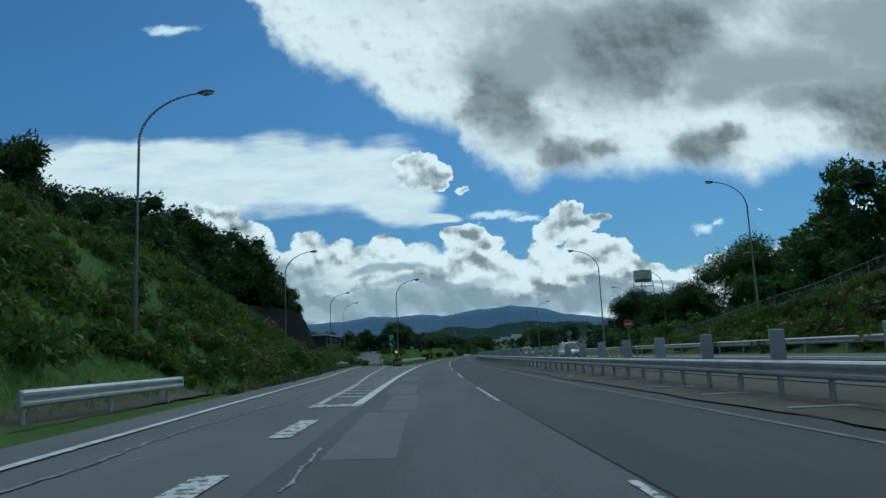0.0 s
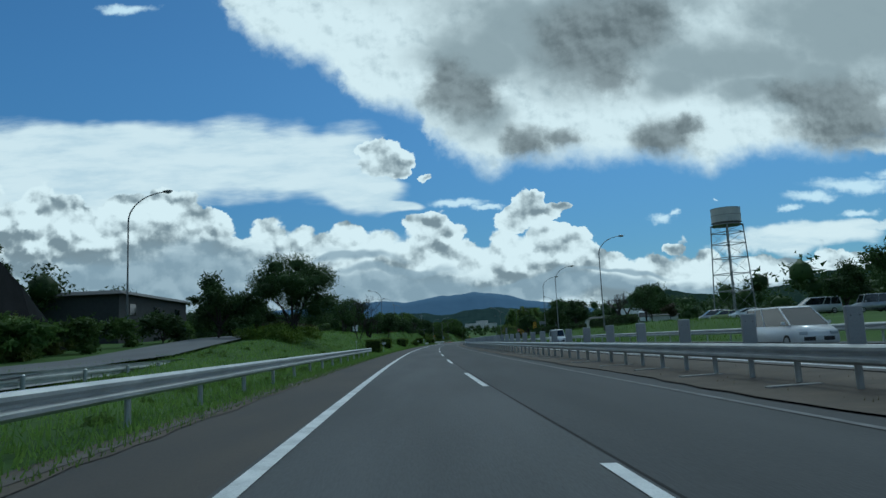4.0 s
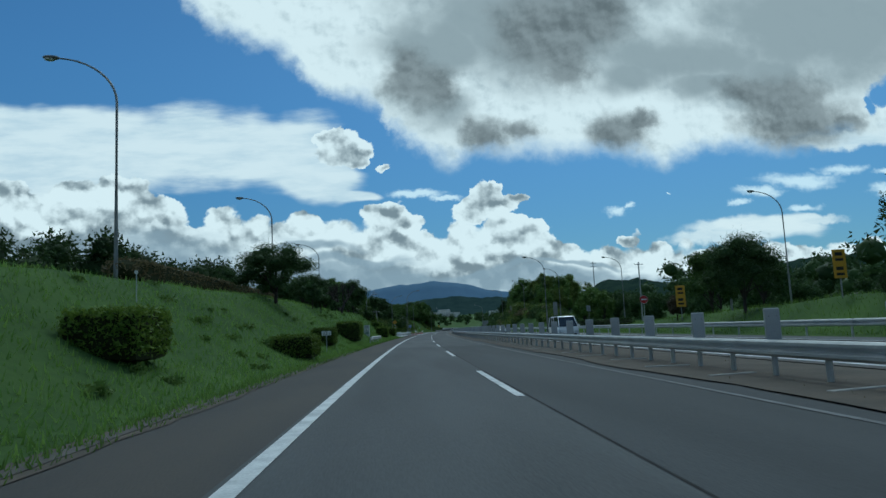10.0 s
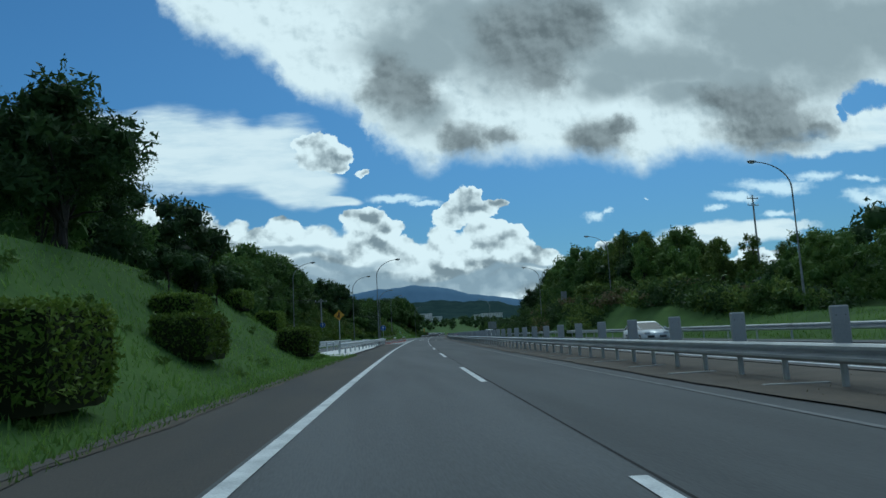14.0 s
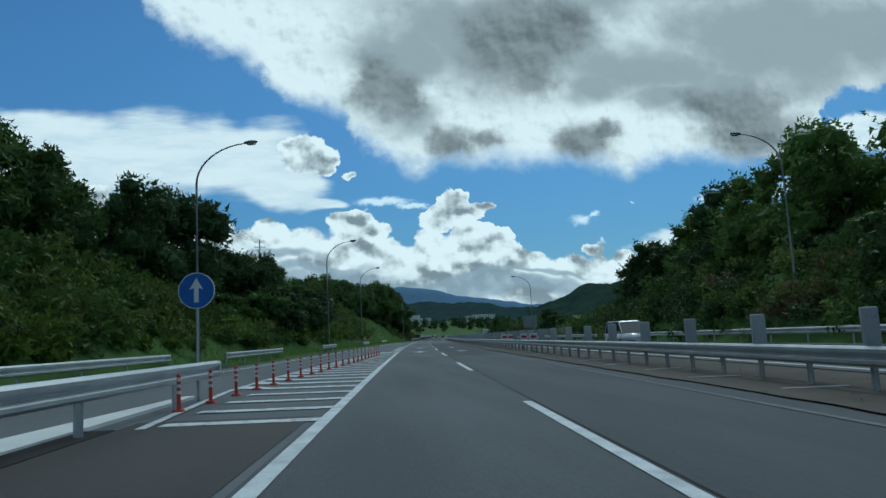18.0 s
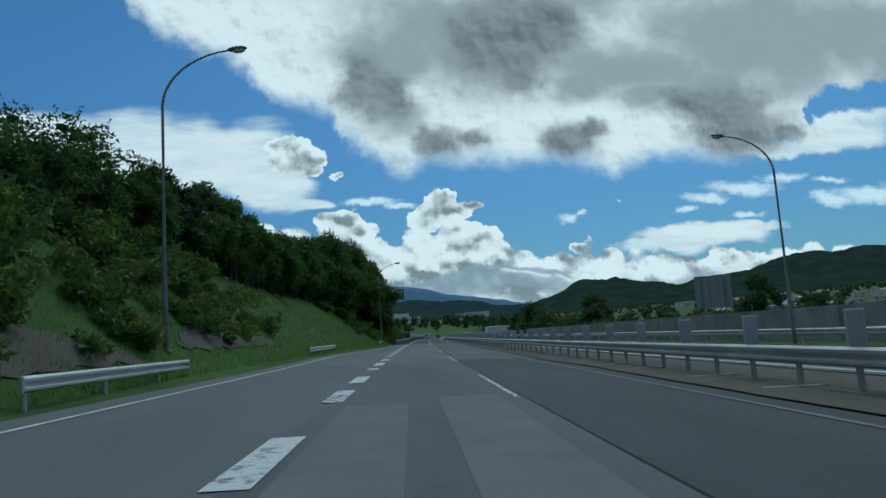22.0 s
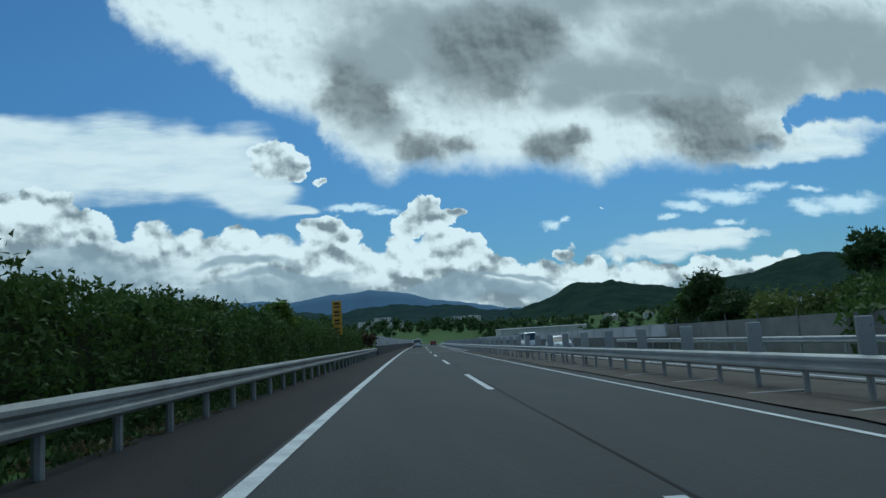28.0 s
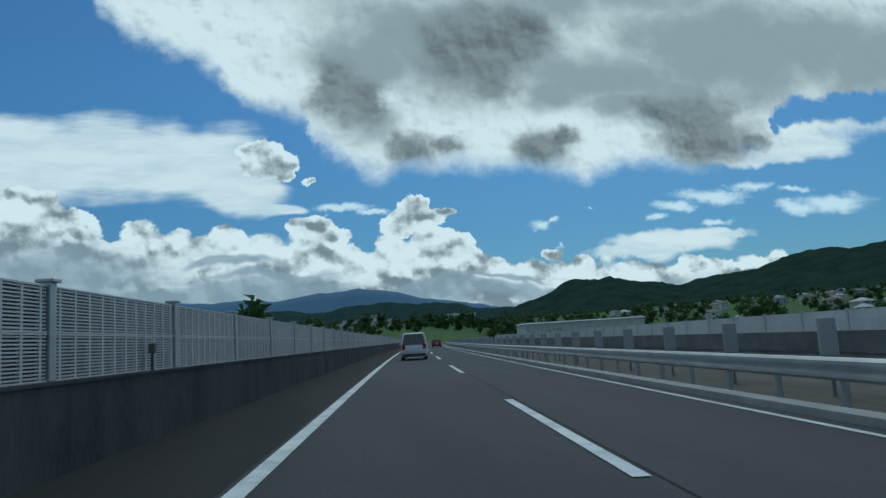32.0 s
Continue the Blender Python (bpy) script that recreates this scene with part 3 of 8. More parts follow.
def ground_z(s, u):
    far = max(0.0, s - 1000) * 0.03 + max(0.0, u - 180) * 0.035 * min(1, max(0, (s - 300) / 300))
    if u < L_EDGE(s):
        d = L_EDGE(s) - u
        k = min(1.0, d / L_WIDE(s))
        k = k ** 1.8 * (1.3 - 0.3 * k * k) if 100 < s < 392 else k * k * (3 - 2 * k) * 0.4 + k * 0.6
        hill = 10.0 * float(np.interp(u, [-31, -30], [1, 0])) * float(np.interp(s, [90, 96, 146, 162], [0, 0.9, 1, 0.1])) if s < 165 else 0.0
        return far + max(L_RISE(s) * k, hill) + 0.15 * noise.noise(Vector((s * 0.17, u * 0.17, 0))) * min(d, 3) / 3
    if u > R_EDGE:
        d = u - R_EDGE
        k = min(1.0, d / R_WIDE)
        return far + R_RISE(s) * k * k * (3 - 2 * k) + 0.12 * noise.noise(Vector((s * 0.13, u * 0.13, 5))) * min(d, 3) / 3
    return far


def build_ground():
    us = [-2400, -1500, -900, -500, -300, -200, -140, -100, -75, -60, -48, -40, -34, -31, -30, -27, -25, -22, -19.5, -17.5, -15.5, -14, -12.8, -11.6, -10.5, -9.5, -8.6, -7.8, -7.0, -6.2, -5.4, -4.6, -3.6,
          0, 5.6, 8, 11, 13, 20.5, 21.6, 22.6, 23.6, 25, 26.5, 28, 30, 33, 38, 42, 48, 60, 80, 120, 180, 260, 400, 700, 1200, 2400]
    ss = list(np.arange(-300, 0, 20.0)) + list(np.arange(0, 860, 2.5)) + list(np.arange(860, 1300, 20.0)) + list(np.arange(1300, 3001, 100.0))
    verts, faces = [], []
    for s in ss:
        for u in us:
            verts.append(spot(s, u, ground_z(s, u) - 0.05))
    k = len(us)
    for i in range(len(ss) - 1):
        for j in range(k - 1):
            a = i * k + j
            faces.append((a, a + 1, a + k + 1, a + k))
    tagged(put("ground", mesh_of("ground", verts, faces, GRASS, True)), "green grassy ground with slopes beside the expressway", "ground", "", "structure")


build_ground()

# ---------------- road, shoulders, markings ----------------
RAMP_LINE = lerp_keys([(-300, -4.6), (0, -5.0), (10, -5.4), (37, -6.4), (50, -7.0), (65, -8.1), (78, -9.1), (92, -9.9), (105, -11.2), (130, -15.0), (180, -20.0)])
MERGE_LINE = lerp_keys([(385, -12.5), (440, -10.6), (472, -8.6), (487, -8.1), (560, -6.4), (587, -6.6), (613, -4.0), (634, -2.6), (642, -1.9)])
ROAD_END = 1250
for name, a, b, m in (("_start", -300, 97, ASPHALT_MID), ("", 97, 300, ASPHALT), ("_middle", 300, 480, ASPHALT_MID), ("_worn", 480, 562, ASPHALT_OLD), ("_bleached", 562, 642, ASPHALT_PALE), ("_bridge", 642, ROAD_END, ASPHALT_NEW)):
    ribbon("road_lane_left" + name, a, b, -1.9, 1.932, 0.0, m, 6.0, 0, None, "structure", "dark grey asphalt lane of the expressway", "road")
    ribbon("road_lane_right" + name, a, b, 1.938, 6.3, 0.0, ASPHALT_B if m in (ASPHALT, ASPHALT_OLD) or a < 0 else ASPHALT if m == ASPHALT_MID else ASPHALT_OLD if m == ASPHALT_PALE else m, 6.0, 0, None, "structure", "dark grey asphalt overtaking lane of the expressway", "road")
ribbon("road_joint", -300, ROAD_END, lambda s: 1.91 + 0.02 * noise.noise(Vector((s * 0.5, 1, 0))), lambda s: 1.945 + 0.03 * noise.noise(Vector((s * 0.9, 7, 0))), 0.004, TAR, 6.0, 0, None, "structure", "black tar joint between two asphalt lanes", "road")
ribbon("road_opposite", -300, ROAD_END, 10.5, 20.6, 0.0, ASPHALT_OLD, 6.0, 0, None, "structure", "grey asphalt carriageway for the opposite direction", "road")
ribbon("shoulder_left", 99, 390, -4.5, -1.9, -0.004, ASPHALT_DARK, 3.0, 0, None, "structure", "dark dirty asphalt hard shoulder", "road")
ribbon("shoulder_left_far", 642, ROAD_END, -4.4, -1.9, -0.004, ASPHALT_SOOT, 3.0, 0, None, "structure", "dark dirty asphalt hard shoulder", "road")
ribbon("ramp_exit", -300, 99, lambda s: RAMP_LINE(s) - 1.3, -1.9, -0.004, ASPHALT_RAMP, 3.0, 0, None, "structure", "worn grey asphalt exit lane to the parking area", "road")
ribbon("ramp_exit_far", 99, 180, lambda s: RAMP_LINE(s) - 1.3, lambda s: RAMP_LINE(s) + 3.6, lambda s: 0.02 if s < 101 else L_RISE(s) + 0.09, ASPHALT_RAMP, 3.0, 0, None, "structure", "grey asphalt ramp curving off to the parking area", "road")
ribbon("gore_paving", 99, 106, lambda s: RAMP_LINE(s) + 3.6, -4.5, -0.002, ASPHALT_RAMP, 3.0, 0, None, "structure", "grey asphalt behind the gore", "road")
ribbon("ramp_merge_end", 562, 642, lambda s: MERGE_LINE(s) - 1.2 if s < 628 else -4.3, -1.9, -0.004, ASPHALT_PALE, 3.0, 0, None, "structure", "bleached grey asphalt at the end of the merging lane", "road")
ribbon("ramp_merge", 390, 562, lambda s: MERGE_LINE(s) - 1.2 if s < 628 else -4.3, -1.9, -0.004, ASPHALT_RAMP, 3.0, 0, None, "structure", "grey asphalt merging lane from the parking area", "road")
def ragged(base, reach, seed):
    """An uneven edge of washed-out soil."""
    return lambda q: base + reach * (noise.noise(Vector((q * 0.11, seed, 3))) + 0.5 * noise.noise(Vector((q * 0.6, seed, 9))) + 0.25 * noise.noise(Vector((q * 2.3, seed, 5))))


ribbon("median", -300, ROAD_END, 6.5, 10.3, 0.03, DIRT, 6.0, 0, None, "structure", "bare brown earth median with drain slabs", "ground")
ribbon("kerb_near", -300, 742, 6.20, 6.55, 0.025, KERB, 6.0, 0.2, None, "structure", "low dirty concrete edging along the median", "kerb")
ribbon("kerb_far", -300, 742, 10.25, 10.5, 0.06, KERB, 6.0, 0.2, None, "structure", "low dirty concrete edging along the median", "kerb")
ribbon("median_soil", -20, 742, ragged(6.05, 0.35, 1.0), 6.9, 0.033, DIRT, 1.2, 0, None, "structure", "brown soil washed from the median over its edging", "ground")
ribbon("kerb_bridge", 742, ROAD_END, 5.75, 6.25, 0.13, CONCRETE, 6.0, 0.4, None, "structure", "pale concrete kerb along the bridge", "kerb")
ribbon("verge_soil", 101, 388, -4.4, lambda s: -3.80 + 0.22 * noise.noise(Vector((s * 0.35, 0, 3))) + 0.12 * noise.noise(Vector((s * 1.7, 0, 9))), 0.008, DIRT, 0.8, 0, None, "structure", "bare brown soil washed over the edge of the shoulder", "ground")
ribbon("gutter_left", 101, 388, -4.25, -4.0, 0.02, KERB, 3.0, 0.2, None, "structure", "dirty concrete gutter between shoulder and grass", "kerb")
random.seed(21)
slabs = thing("drain_slabs", Matrix(), "pale concrete drain slabs across the bare median", "slab", "", "structure")
bm = bmesh.new()
box(bm, -0.62, 0.62, -0.09, 0.09, -0.04, 0.02, 0.01)
slab_me = bpy.data.meshes.new("slab")
bm.to_mesh(slab_me)
bm.free()
slab_me.materials.append(CONCRETE)
for i in range(184):
    put("slab", slab_me, slabs, at(2 + i * 4.02 + random.uniform(-.4, .4), 7.25 + random.uniform(-.15, .3), 0.045, random.uniform(-14, 14)))

lines = thing("lane_markings", Matrix(), "white painted lane lines on dark asphalt", "road marking", "", "structure")


def marking(name, s0, s1, u0, u1, material, z=0.010, step=4.0):
    return ribbon(name, s0, s1, u0, u1, z, material, step, 0.0, lines)


def flat(name, pts, material, z=0.012, parent=None):
    """A painted patch from (s, u) corners."""
    return put(name, mesh_of(name, [spot(s, u, z) for s, u in pts], [tuple(range(len(pts)))], material), parent or lines)


for k in range(-2, 62):
    worn = 0 <= k * 20 < 75 or 500 < k * 20 < 615
    marking("lane_dash", k * 20, k * 20 + 8, 1.74 if worn else 1.69, 1.85 if worn else 1.86, PAINT_WORN if worn else PAINT)
for k in range(-2, 62):
    marking("lane_dash", k * 20 + 6, k * 20 + 14, 14.8, 14.95, PAINT)
marking("edge_line", 97, 497, -1.83, -1.62, PAINT)
marking("edge_line", 20, 97, -2.12, -1.84, PAINT)
marking("edge_line", 642, ROAD_END, -1.83, -1.62, PAINT)
marking("edge_line", -100, 655, 5.28, 5.42, PAINT_FAINT)
marking("edge_line", 655, ROAD_END, 5.26, 5.40, PAINT)
marking("edge_line", 90, ROAD_END, 11.1, 11.3, PAINT)
marking("edge_line", -100, ROAD_END, 18.4, 18.58, PAINT)
marking("ramp_line", -100, 100, lambda s: RAMP_LINE(s) - 0.09, lambda s: RAMP_LINE(s) + 0.09, PAINT, 0.024)
marking("ramp_line", 436, 642, lambda s: MERGE_LINE(s) - 0.08, lambda s: MERGE_LINE(s) + 0.08, PAINT)
# gore before the exit
GORE_A = lerp_keys([(20, -3.05), (34, -3.35), (45, -4.0), (60, -4.7), (86, -6.0), (97, -7.3)])
marking("gore_line", 20, 97, lambda s: GORE_A(s) - 0.13, lambda s: GORE_A(s) + 0.08, PAINT_WORN)
flat("gore_tip", [(19.4, -3.2), (19.4, -1.84), (20.3, -1.84), (20.3, -3.2)], PAINT_WORN)
for i in range(34):
    s = 23.9 + i * 2.03
    a = GORE_A(s)
    k, sl, sr = (float(np.interp(s, [34, 60, 87], v)) for v in ((0.68, 0.46, 0.41), (0.35, 0.85, 0.8), (0.9, 0.9, 0.44)))
    m = a * (1 - k) + -2.0 * k
    flat("chevron", [(s, a), (s - sl * (m - a), m), (s + sr * (-2.0 - m) - sl * (m - a), -2.0), (s + sr * (-2.0 - m) - sl * (m - a) + 0.42, -2.0), (s + 0.5 - sl * (m - a), m), (s + 0.55, a)], PAINT_WORN)
# block dashes before the gore
for s in (-5.0, 0.6, 5.98, 12.6):
    flat("block_dash", [(s, -2.72), (s, -2.34), (s + 3.1, -2.34), (s + 3.1, -2.72)], PAINT_WORN)
# gore after the merging ramp
GORE_B = lerp_keys([(445, -4.4), (455, -5.3), (466, -5.05), (472, -4.78), (497, -3.3)])
marking("gore_line", 446, 497, lambda s: GORE_B(s) - 0.08, lambda s: GORE_B(s) + 0.08, PAINT_OLD)
for i in range(27):
    s = 446.2 + i * 1.95
    a, b, c = GORE_B(s + 0.7), -1.83, GORE_B(s + 1.95)
    m = a * 0.66 + b * 0.34
    if i < 4:
        flat("chevron", [(s, -4.3), (s, b), (s + 0.42, b), (s + 0.42, -4.3)], PAINT_OLD)
    else:
        flat("chevron", [(s + 0.7, a), (s, m), (s, b), (s + 0.55, b), (s + 0.6, m), (s + 1.95, c)], PAINT_OLD if i % 3 else PAINT)
flat("gore_tip", [(496.0, -3.4), (496.0, -1.72), (497.2, -1.72), (497.2, -3.4)], PAINT)
ends = [501.8 + 3.6, 512.3, 520.8, 528.5, 536, 544] + [550 + 6 * i for i in range(9)] + [603.9, 609.9, 615.6, 621.5, 627.5, 633]
for i, e in enumerate(ends):
    early = e < 530
    w, ln = (0.9, 5.1) if early else (0.45, 3.2)
    u0 = -2.52 if early else -2.08
    flat("block_dash", [(e - ln, u0), (e - ln, u0 + w), (e - 1.2, u0 + w), (e - 1.2, u0)], PAINT_OLD if e > 580 else PAINT_FAINT if i % 3 == 1 and e > 540 else PAINT_WORN if early or i % 2 else PAINT_OLD)
    flat("block_dash", [(e - 1.2, u0), (e - 1.2, u0 + w), (e, u0 + w), (e, u0)], PAINT_OLD)


def road_arrow(s, u, tilt=0.0, worn=False, k=1.0):
    pts = [(-2.1, -0.21), (-2.1, 0.21), (0.1, 0.18), (0.0, 0.62), (2.2, 0.0), (0.0, -0.62), (0.1, -0.18)]
    flat("road_arrow", [(s + (a + b * tilt) * k, u + (b - a * tilt * 0.3) * k) for a, b in pts], PAINT_WORN if worn else PAINT_OLD)


for s in (494.1, 514.3):
    road_arrow(s, 0.15)
    road_arrow(s - 0.5, 3.7, 0.06, True)
    road_arrow(s + 1.6, -5.2, 0.35, True, 0.6)
# pale sealed cracks in the exit lane and fine cracks elsewhere
random.seed(52)
cracks = thing("sealed_cracks", Matrix(), "pale jagged sealed cracks in old asphalt", "road crack", "", "structure")


def crack(s0, s1, u0, u1, width, step, jag, material):
    n = int((s1 - s0) / step)
    pts = [(s0 + (s1 - s0) * i / n, u0 + (u1 - u0) * i / n + random.uniform(-jag, jag)) for i in range(n + 1)]
    vs, fs = [], []
    for i, (s, u) in enumerate(pts):
        w = width * random.uniform(0.35, 1.2)
        vs += [spot(s, u - w / 2, 0.013), spot(s, u + w / 2, 0.013)]
        if i:
            fs.append((2 * i - 2, 2 * i - 1, 2 * i + 1, 2 * i))
    put("crack", mesh_of("crack", vs, fs, material), cracks)


SEAL = mat("pale_crack_seal", (0.34, 0.35, 0.355), (0.13, 0.132, 0.134), 0.9, 4.0, 20.0, span=(0.66, 0.86))
for a, b, u0, u1 in ((5, 14, -4.25, -4.6), (14, 24, -4.6, -4.3), (24.5, 38, -4.45, -5.2), (41, 58, -5.4, -6.4)):
    crack(a, b, u0, u1, 0.07, 0.22, 0.07, SEAL)
for i in range(34):
    s = random.uniform(6, 26)
    u = -4.45 + random.uniform(-0.15, 0.15)
    crack(s, s + random.uniform(0.15, 0.6), u, u + random.choice((-1, 1)) * random.uniform(0.4, 1.0), 0.035, 0.09, 0.05, SEAL)
crack(8, 11.2, -1.55, -1.66, 0.06, 0.2, 0.03, SEAL)
# repaired patches and an expansion joint
patches = thing("road_patches", Matrix(), "lighter repaired asphalt patches in the road", "road patch", "", "structure")
for s0, s1, u0, u1 in ((10, 17.2, -1.5, -0.55), (25, 32, -1.55, -0.5), (37, 43, -1.5, -0.55), (52, 56, -1.5, -0.5), (521, 527, -1.2, -0.1), (523, 529, 0.5, 1.5), (529.5, 540, -1.5, -0.3), (530, 541, 0.3, 1.5), (18, 24, -1.2, -0.4)):
    flat("patch", [(s0, u0), (s0, u1), (s1, u1), (s1, u0)], PATCH, 0.004, patches)
flat("crack", [(520.2, -1.5), (520.2, 1.6), (520.3, 1.6), (520.3, -1.5)], PAINT_FAINT, 0.006, patches)
joint = thing("expansion_joint", Matrix(), "pale steel expansion joint across the bridge deck", "road joint", "", "structure")
for a, b in ((-3.6, 1.93), (1.93, 5.75)):
    flat("joint_plate", [(746.0 - a * 0.092, a), (746.0 - b * 0.092, b), (746.32 - b * 0.092, b), (746.32 - a * 0.092, a)], CONCRETE_PALE, 0.010, joint)
# concrete pad beside the merging ramp
PAD_EDGE = lerp_keys([(389, -4.5), (420, -4.6), (431, -5.0), (444, -5.3), (452, -5.5)])
ribbon("kerb_strip", 389, 446, PAD_EDGE, lambda s: min(-4.1, PAD_EDGE(s) + 0.5), 0.014, ASPHALT_SOOT, 3.0, 0.1, None, "structure", "dark mossy kerb strip along a concrete apron", "kerb")
ribbon("shoulder_merge", 390, 447, lambda s: min(-4.12, PAD_EDGE(s) + 0.5), -2.02, 0.003, ASPHALT_DARK, 3.0, 0, None, "structure", "dark brown dirty asphalt beside the lane", "road")
flat("dust_streak", [(417.2, -3.75), (419.0, -3.9), (424.5, -3.2), (427.5, -2.5), (426.5, -2.35), (421.0, -2.75), (418.0, -3.2)], DUSTY, 0.006, patches)
flat("dust_streak", [(399.0, -3.6), (402.0, -3.75), (408.5, -3.0), (409.5, -2.6), (404.0, -2.9), (400.0, -3.3)], DUSTY, 0.006, patches)
ribbon("concrete_pad", 389, 452, lambda s: -8.6 + (s - 389) * 0.045, PAD_EDGE, 0.05, CONCRETE_WHITE, 3.0, 0.2, None, "structure", "clean white concrete apron behind the guard rail", "pavement")

# ---------------- guard rails ----------------
def w_beam(u, z, side):
    """Profile of a corrugated beam, its face towards side (+1: to higher u)."""
    t = 0.012
    pts = [(0.0, -0.185), (0.03, -0.175), (0.085, -0.13), (0.085, -0.075), (0.0, -0.02), (0.0, 0.02), (0.085, 0.075), (0.085, 0.13), (0.03, 0.175), (0.0, 0.185)]
    out = [(u + side * a, z + b) for a, b in pts]
    return out + [(x - side * t, y) for x, y in reversed(out)]


def shifted(prof, s0, s1, shift, material, parent, name="beam", step=4.0):
    n = max(2, int(math.ceil((s1 - s0) / step)) + 1)
    k = len(prof)
    verts, faces = [], []
    for i in range(n):
        s = s0 + (s1 - s0) * i / (n - 1)
        verts += [spot(s, u + shift(s), z) for u, z in prof]
    for i in range(n - 1):
        faces += [(i * k + j, i * k + (j + 1) % k, (i + 1) * k + (j + 1) % k, (i + 1) * k + j) for j in range(k)]
    faces += [tuple(range(k))[::-1], tuple((n - 1) * k + j for j in range(k))]
    return put(name, mesh_of(name, verts, faces, material), parent)


POST_MESH = {}


def post_mesh(height, radius, material):
    key = (height, radius, material.name)
    if key not in POST_MESH:
        bm = bmesh.new()
        bar(bm, (0, 0, -0.15), (0, 0, height), radius, None, 8)
        bar(bm, (0, 0, height), (0, 0, height + 0.03), radius, radius * 0.4, 8)
        me = bpy.data.meshes.new("post")
        bm.to_mesh(me)
        bm.free()
        me.materials.append(material)
        POST_MESH[key] = me
    return POST_MESH[key]


def rail_run(s0, s1, u, side, gap, label, height=0.60, group="roadside guard rails", material=None, radius=0.06, ends=True, base=None):
    """u: the line of the beam, a number or a function of s; side: where its face looks."""
    material = material or STEEL
    shift = u if callable(u) else (lambda s: u)
    lift = base or (lambda s: 0.0)
    rail = thing("guard_rail", Matrix(), label, "guard rail", group)
    shifted(w_beam(0.0, height, side), s0, s1, shift, material, rail, "beam", 3.0)
    n = int((s1 - s0 - 0.6) / gap)
    me = post_mesh(height + 0.10, radius, material)
    for i in range(n + 1):
        s = s0 + 0.3 + i * gap
        put("post", me, rail, at(s, shift(s) - side * (radius + 0.02)))
    if ends:
        bm = bmesh.new()
        for s, d in ((s0, -1), (s1, 1)):
            p = at(s, shift(s), height)
            q = bmesh.ops.create_cube(bm, size=1.0, matrix=p @ pose(side * 0.03, 0, 0) @ Matrix.Diagonal((0.08, 0.18, 0.38, 1)))
        bmesh.ops.bevel(bm, geom=bm.edges[:], offset=0.03, segments=2, affect="EDGES")
        part("end_cap", bm, material, rail)
    return rail


def median_u(s):
    return float(np.interp(s, [690, 738], [7.68, 6.52]))


def median_far_u(s):
    return float(np.interp(s, [690, 738], [8.10, 8.5]))


# the posts of the median rail stand 2 m apart, a panel over every second one
POST_SHIFT = lerp_keys([(40, 0.75), (170, 1.75), (266, 2.4), (336, 2.45), (471, 3.25), (614, 2.4), (715, 2.75)])


def median_rail(s0, s1):
    """Two corrugated beams back to back on one line of posts."""
    rail = thing("guard_rail", Matrix(), "long galvanised double corrugated guard rail on steel posts in the median", "guard rail", "median guard rails")
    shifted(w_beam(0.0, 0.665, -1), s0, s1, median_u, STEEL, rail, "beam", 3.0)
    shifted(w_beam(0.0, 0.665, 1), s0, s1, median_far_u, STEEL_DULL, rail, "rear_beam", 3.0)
    me = post_mesh(0.78, 0.065, STEEL)
    for i in range(int((s1 - s0) / 2)):
        s = s0 + 2 * i
        s += POST_SHIFT(s)
        wide = median_far_u(s) - median_u(s)
        put("post", me, rail, at(s, median_u(s) + min(0.17, wide / 2)))
    return rail


for a in range(-20, 940, 80):
    median_rail(a, a + 80)


# ---------------- anti-glare panels on the median rail ----------------
def glare_panel(m):
    p = thing("glare_panel", m, "grey weathered anti-glare panel on the median rail", "glare panel", "median glare panels")
    bm = bmesh.new()
    box(bm, -0.175, 0.175, -0.045, 0.045, 0.80, 1.54, 0.025)
    part("panel", bm, PANEL, p)
    bm = bmesh.new()
    bar(bm, (0, 0, -0.1), (0, 0, 0.80), 0.04, None, 8)
    part("stem", bm, STEEL_DULL, p)
    bm = bmesh.new()
    for x in (-0.09, 0.09):
        bar(bm, (x, -0.055, 1.36), (x, -0.04, 1.36), 0.016, None, 6)
    part("bolt", bm, STEEL_DULL, p)
    return p


PANEL = mat("panel_grey", (0.40, 0.41, 0.41), (0.30, 0.31, 0.31), 0.8, 1.0, 25.0, 0.2, vary=0.12)
random.seed(8)
first = glare_panel(at(-8.0 + POST_SHIFT(0), 7.88))
for k in range(1, 236):
    s = -8.0 + 4 * k
    s += POST_SHIFT(s)
    copy_thing(first, at(s, float(np.interp(s, [690, 738], [7.88, 7.75])), 0.0, random.uniform(-5, 5)))

# ---------------- roadside rails ----------------
WHITE_RAIL = "short white galvanised guard rail beside the shoulder"
rail_run(97, 168, lambda s: -4.95 if s < 150 else -4.95, 1, 4.0, "long galvanised guard rail from the gore along the shoulder", 0.62)
rail_run(98, 135, lambda s: -7.6 - (s - 98) * 0.10, -1, 4.0, "galvanised guard rail curving off along the ramp", 0.62)
rail_run(97, 109, -13.6, 1, 3.0, "short weathered guard rail beside the exit ramp", 0.62)
rail_run(317, 333.5, -4.62, 1, 4.0, "galvanised guard rail in front of the emergency phone", 0.60)
rail_run(393, 452, lambda s: float(np.interp(s, [393, 420, 452], [-5.3, -5.1, -4.95])), 1, 4.0, "bright new guard rail on square plates beside the concrete apron", 0.68, "apron guard rails", STEEL_NEW, 0.07)
rail_run(393, 470, lambda s: float(np.interp(s, [393, 452, 470], [-9.8, -9.2, -9.0])) - 3.3, 1, 4.0, "bright new guard rail along the merging ramp", 0.68, "apron guard rails", STEEL_NEW, 0.07)
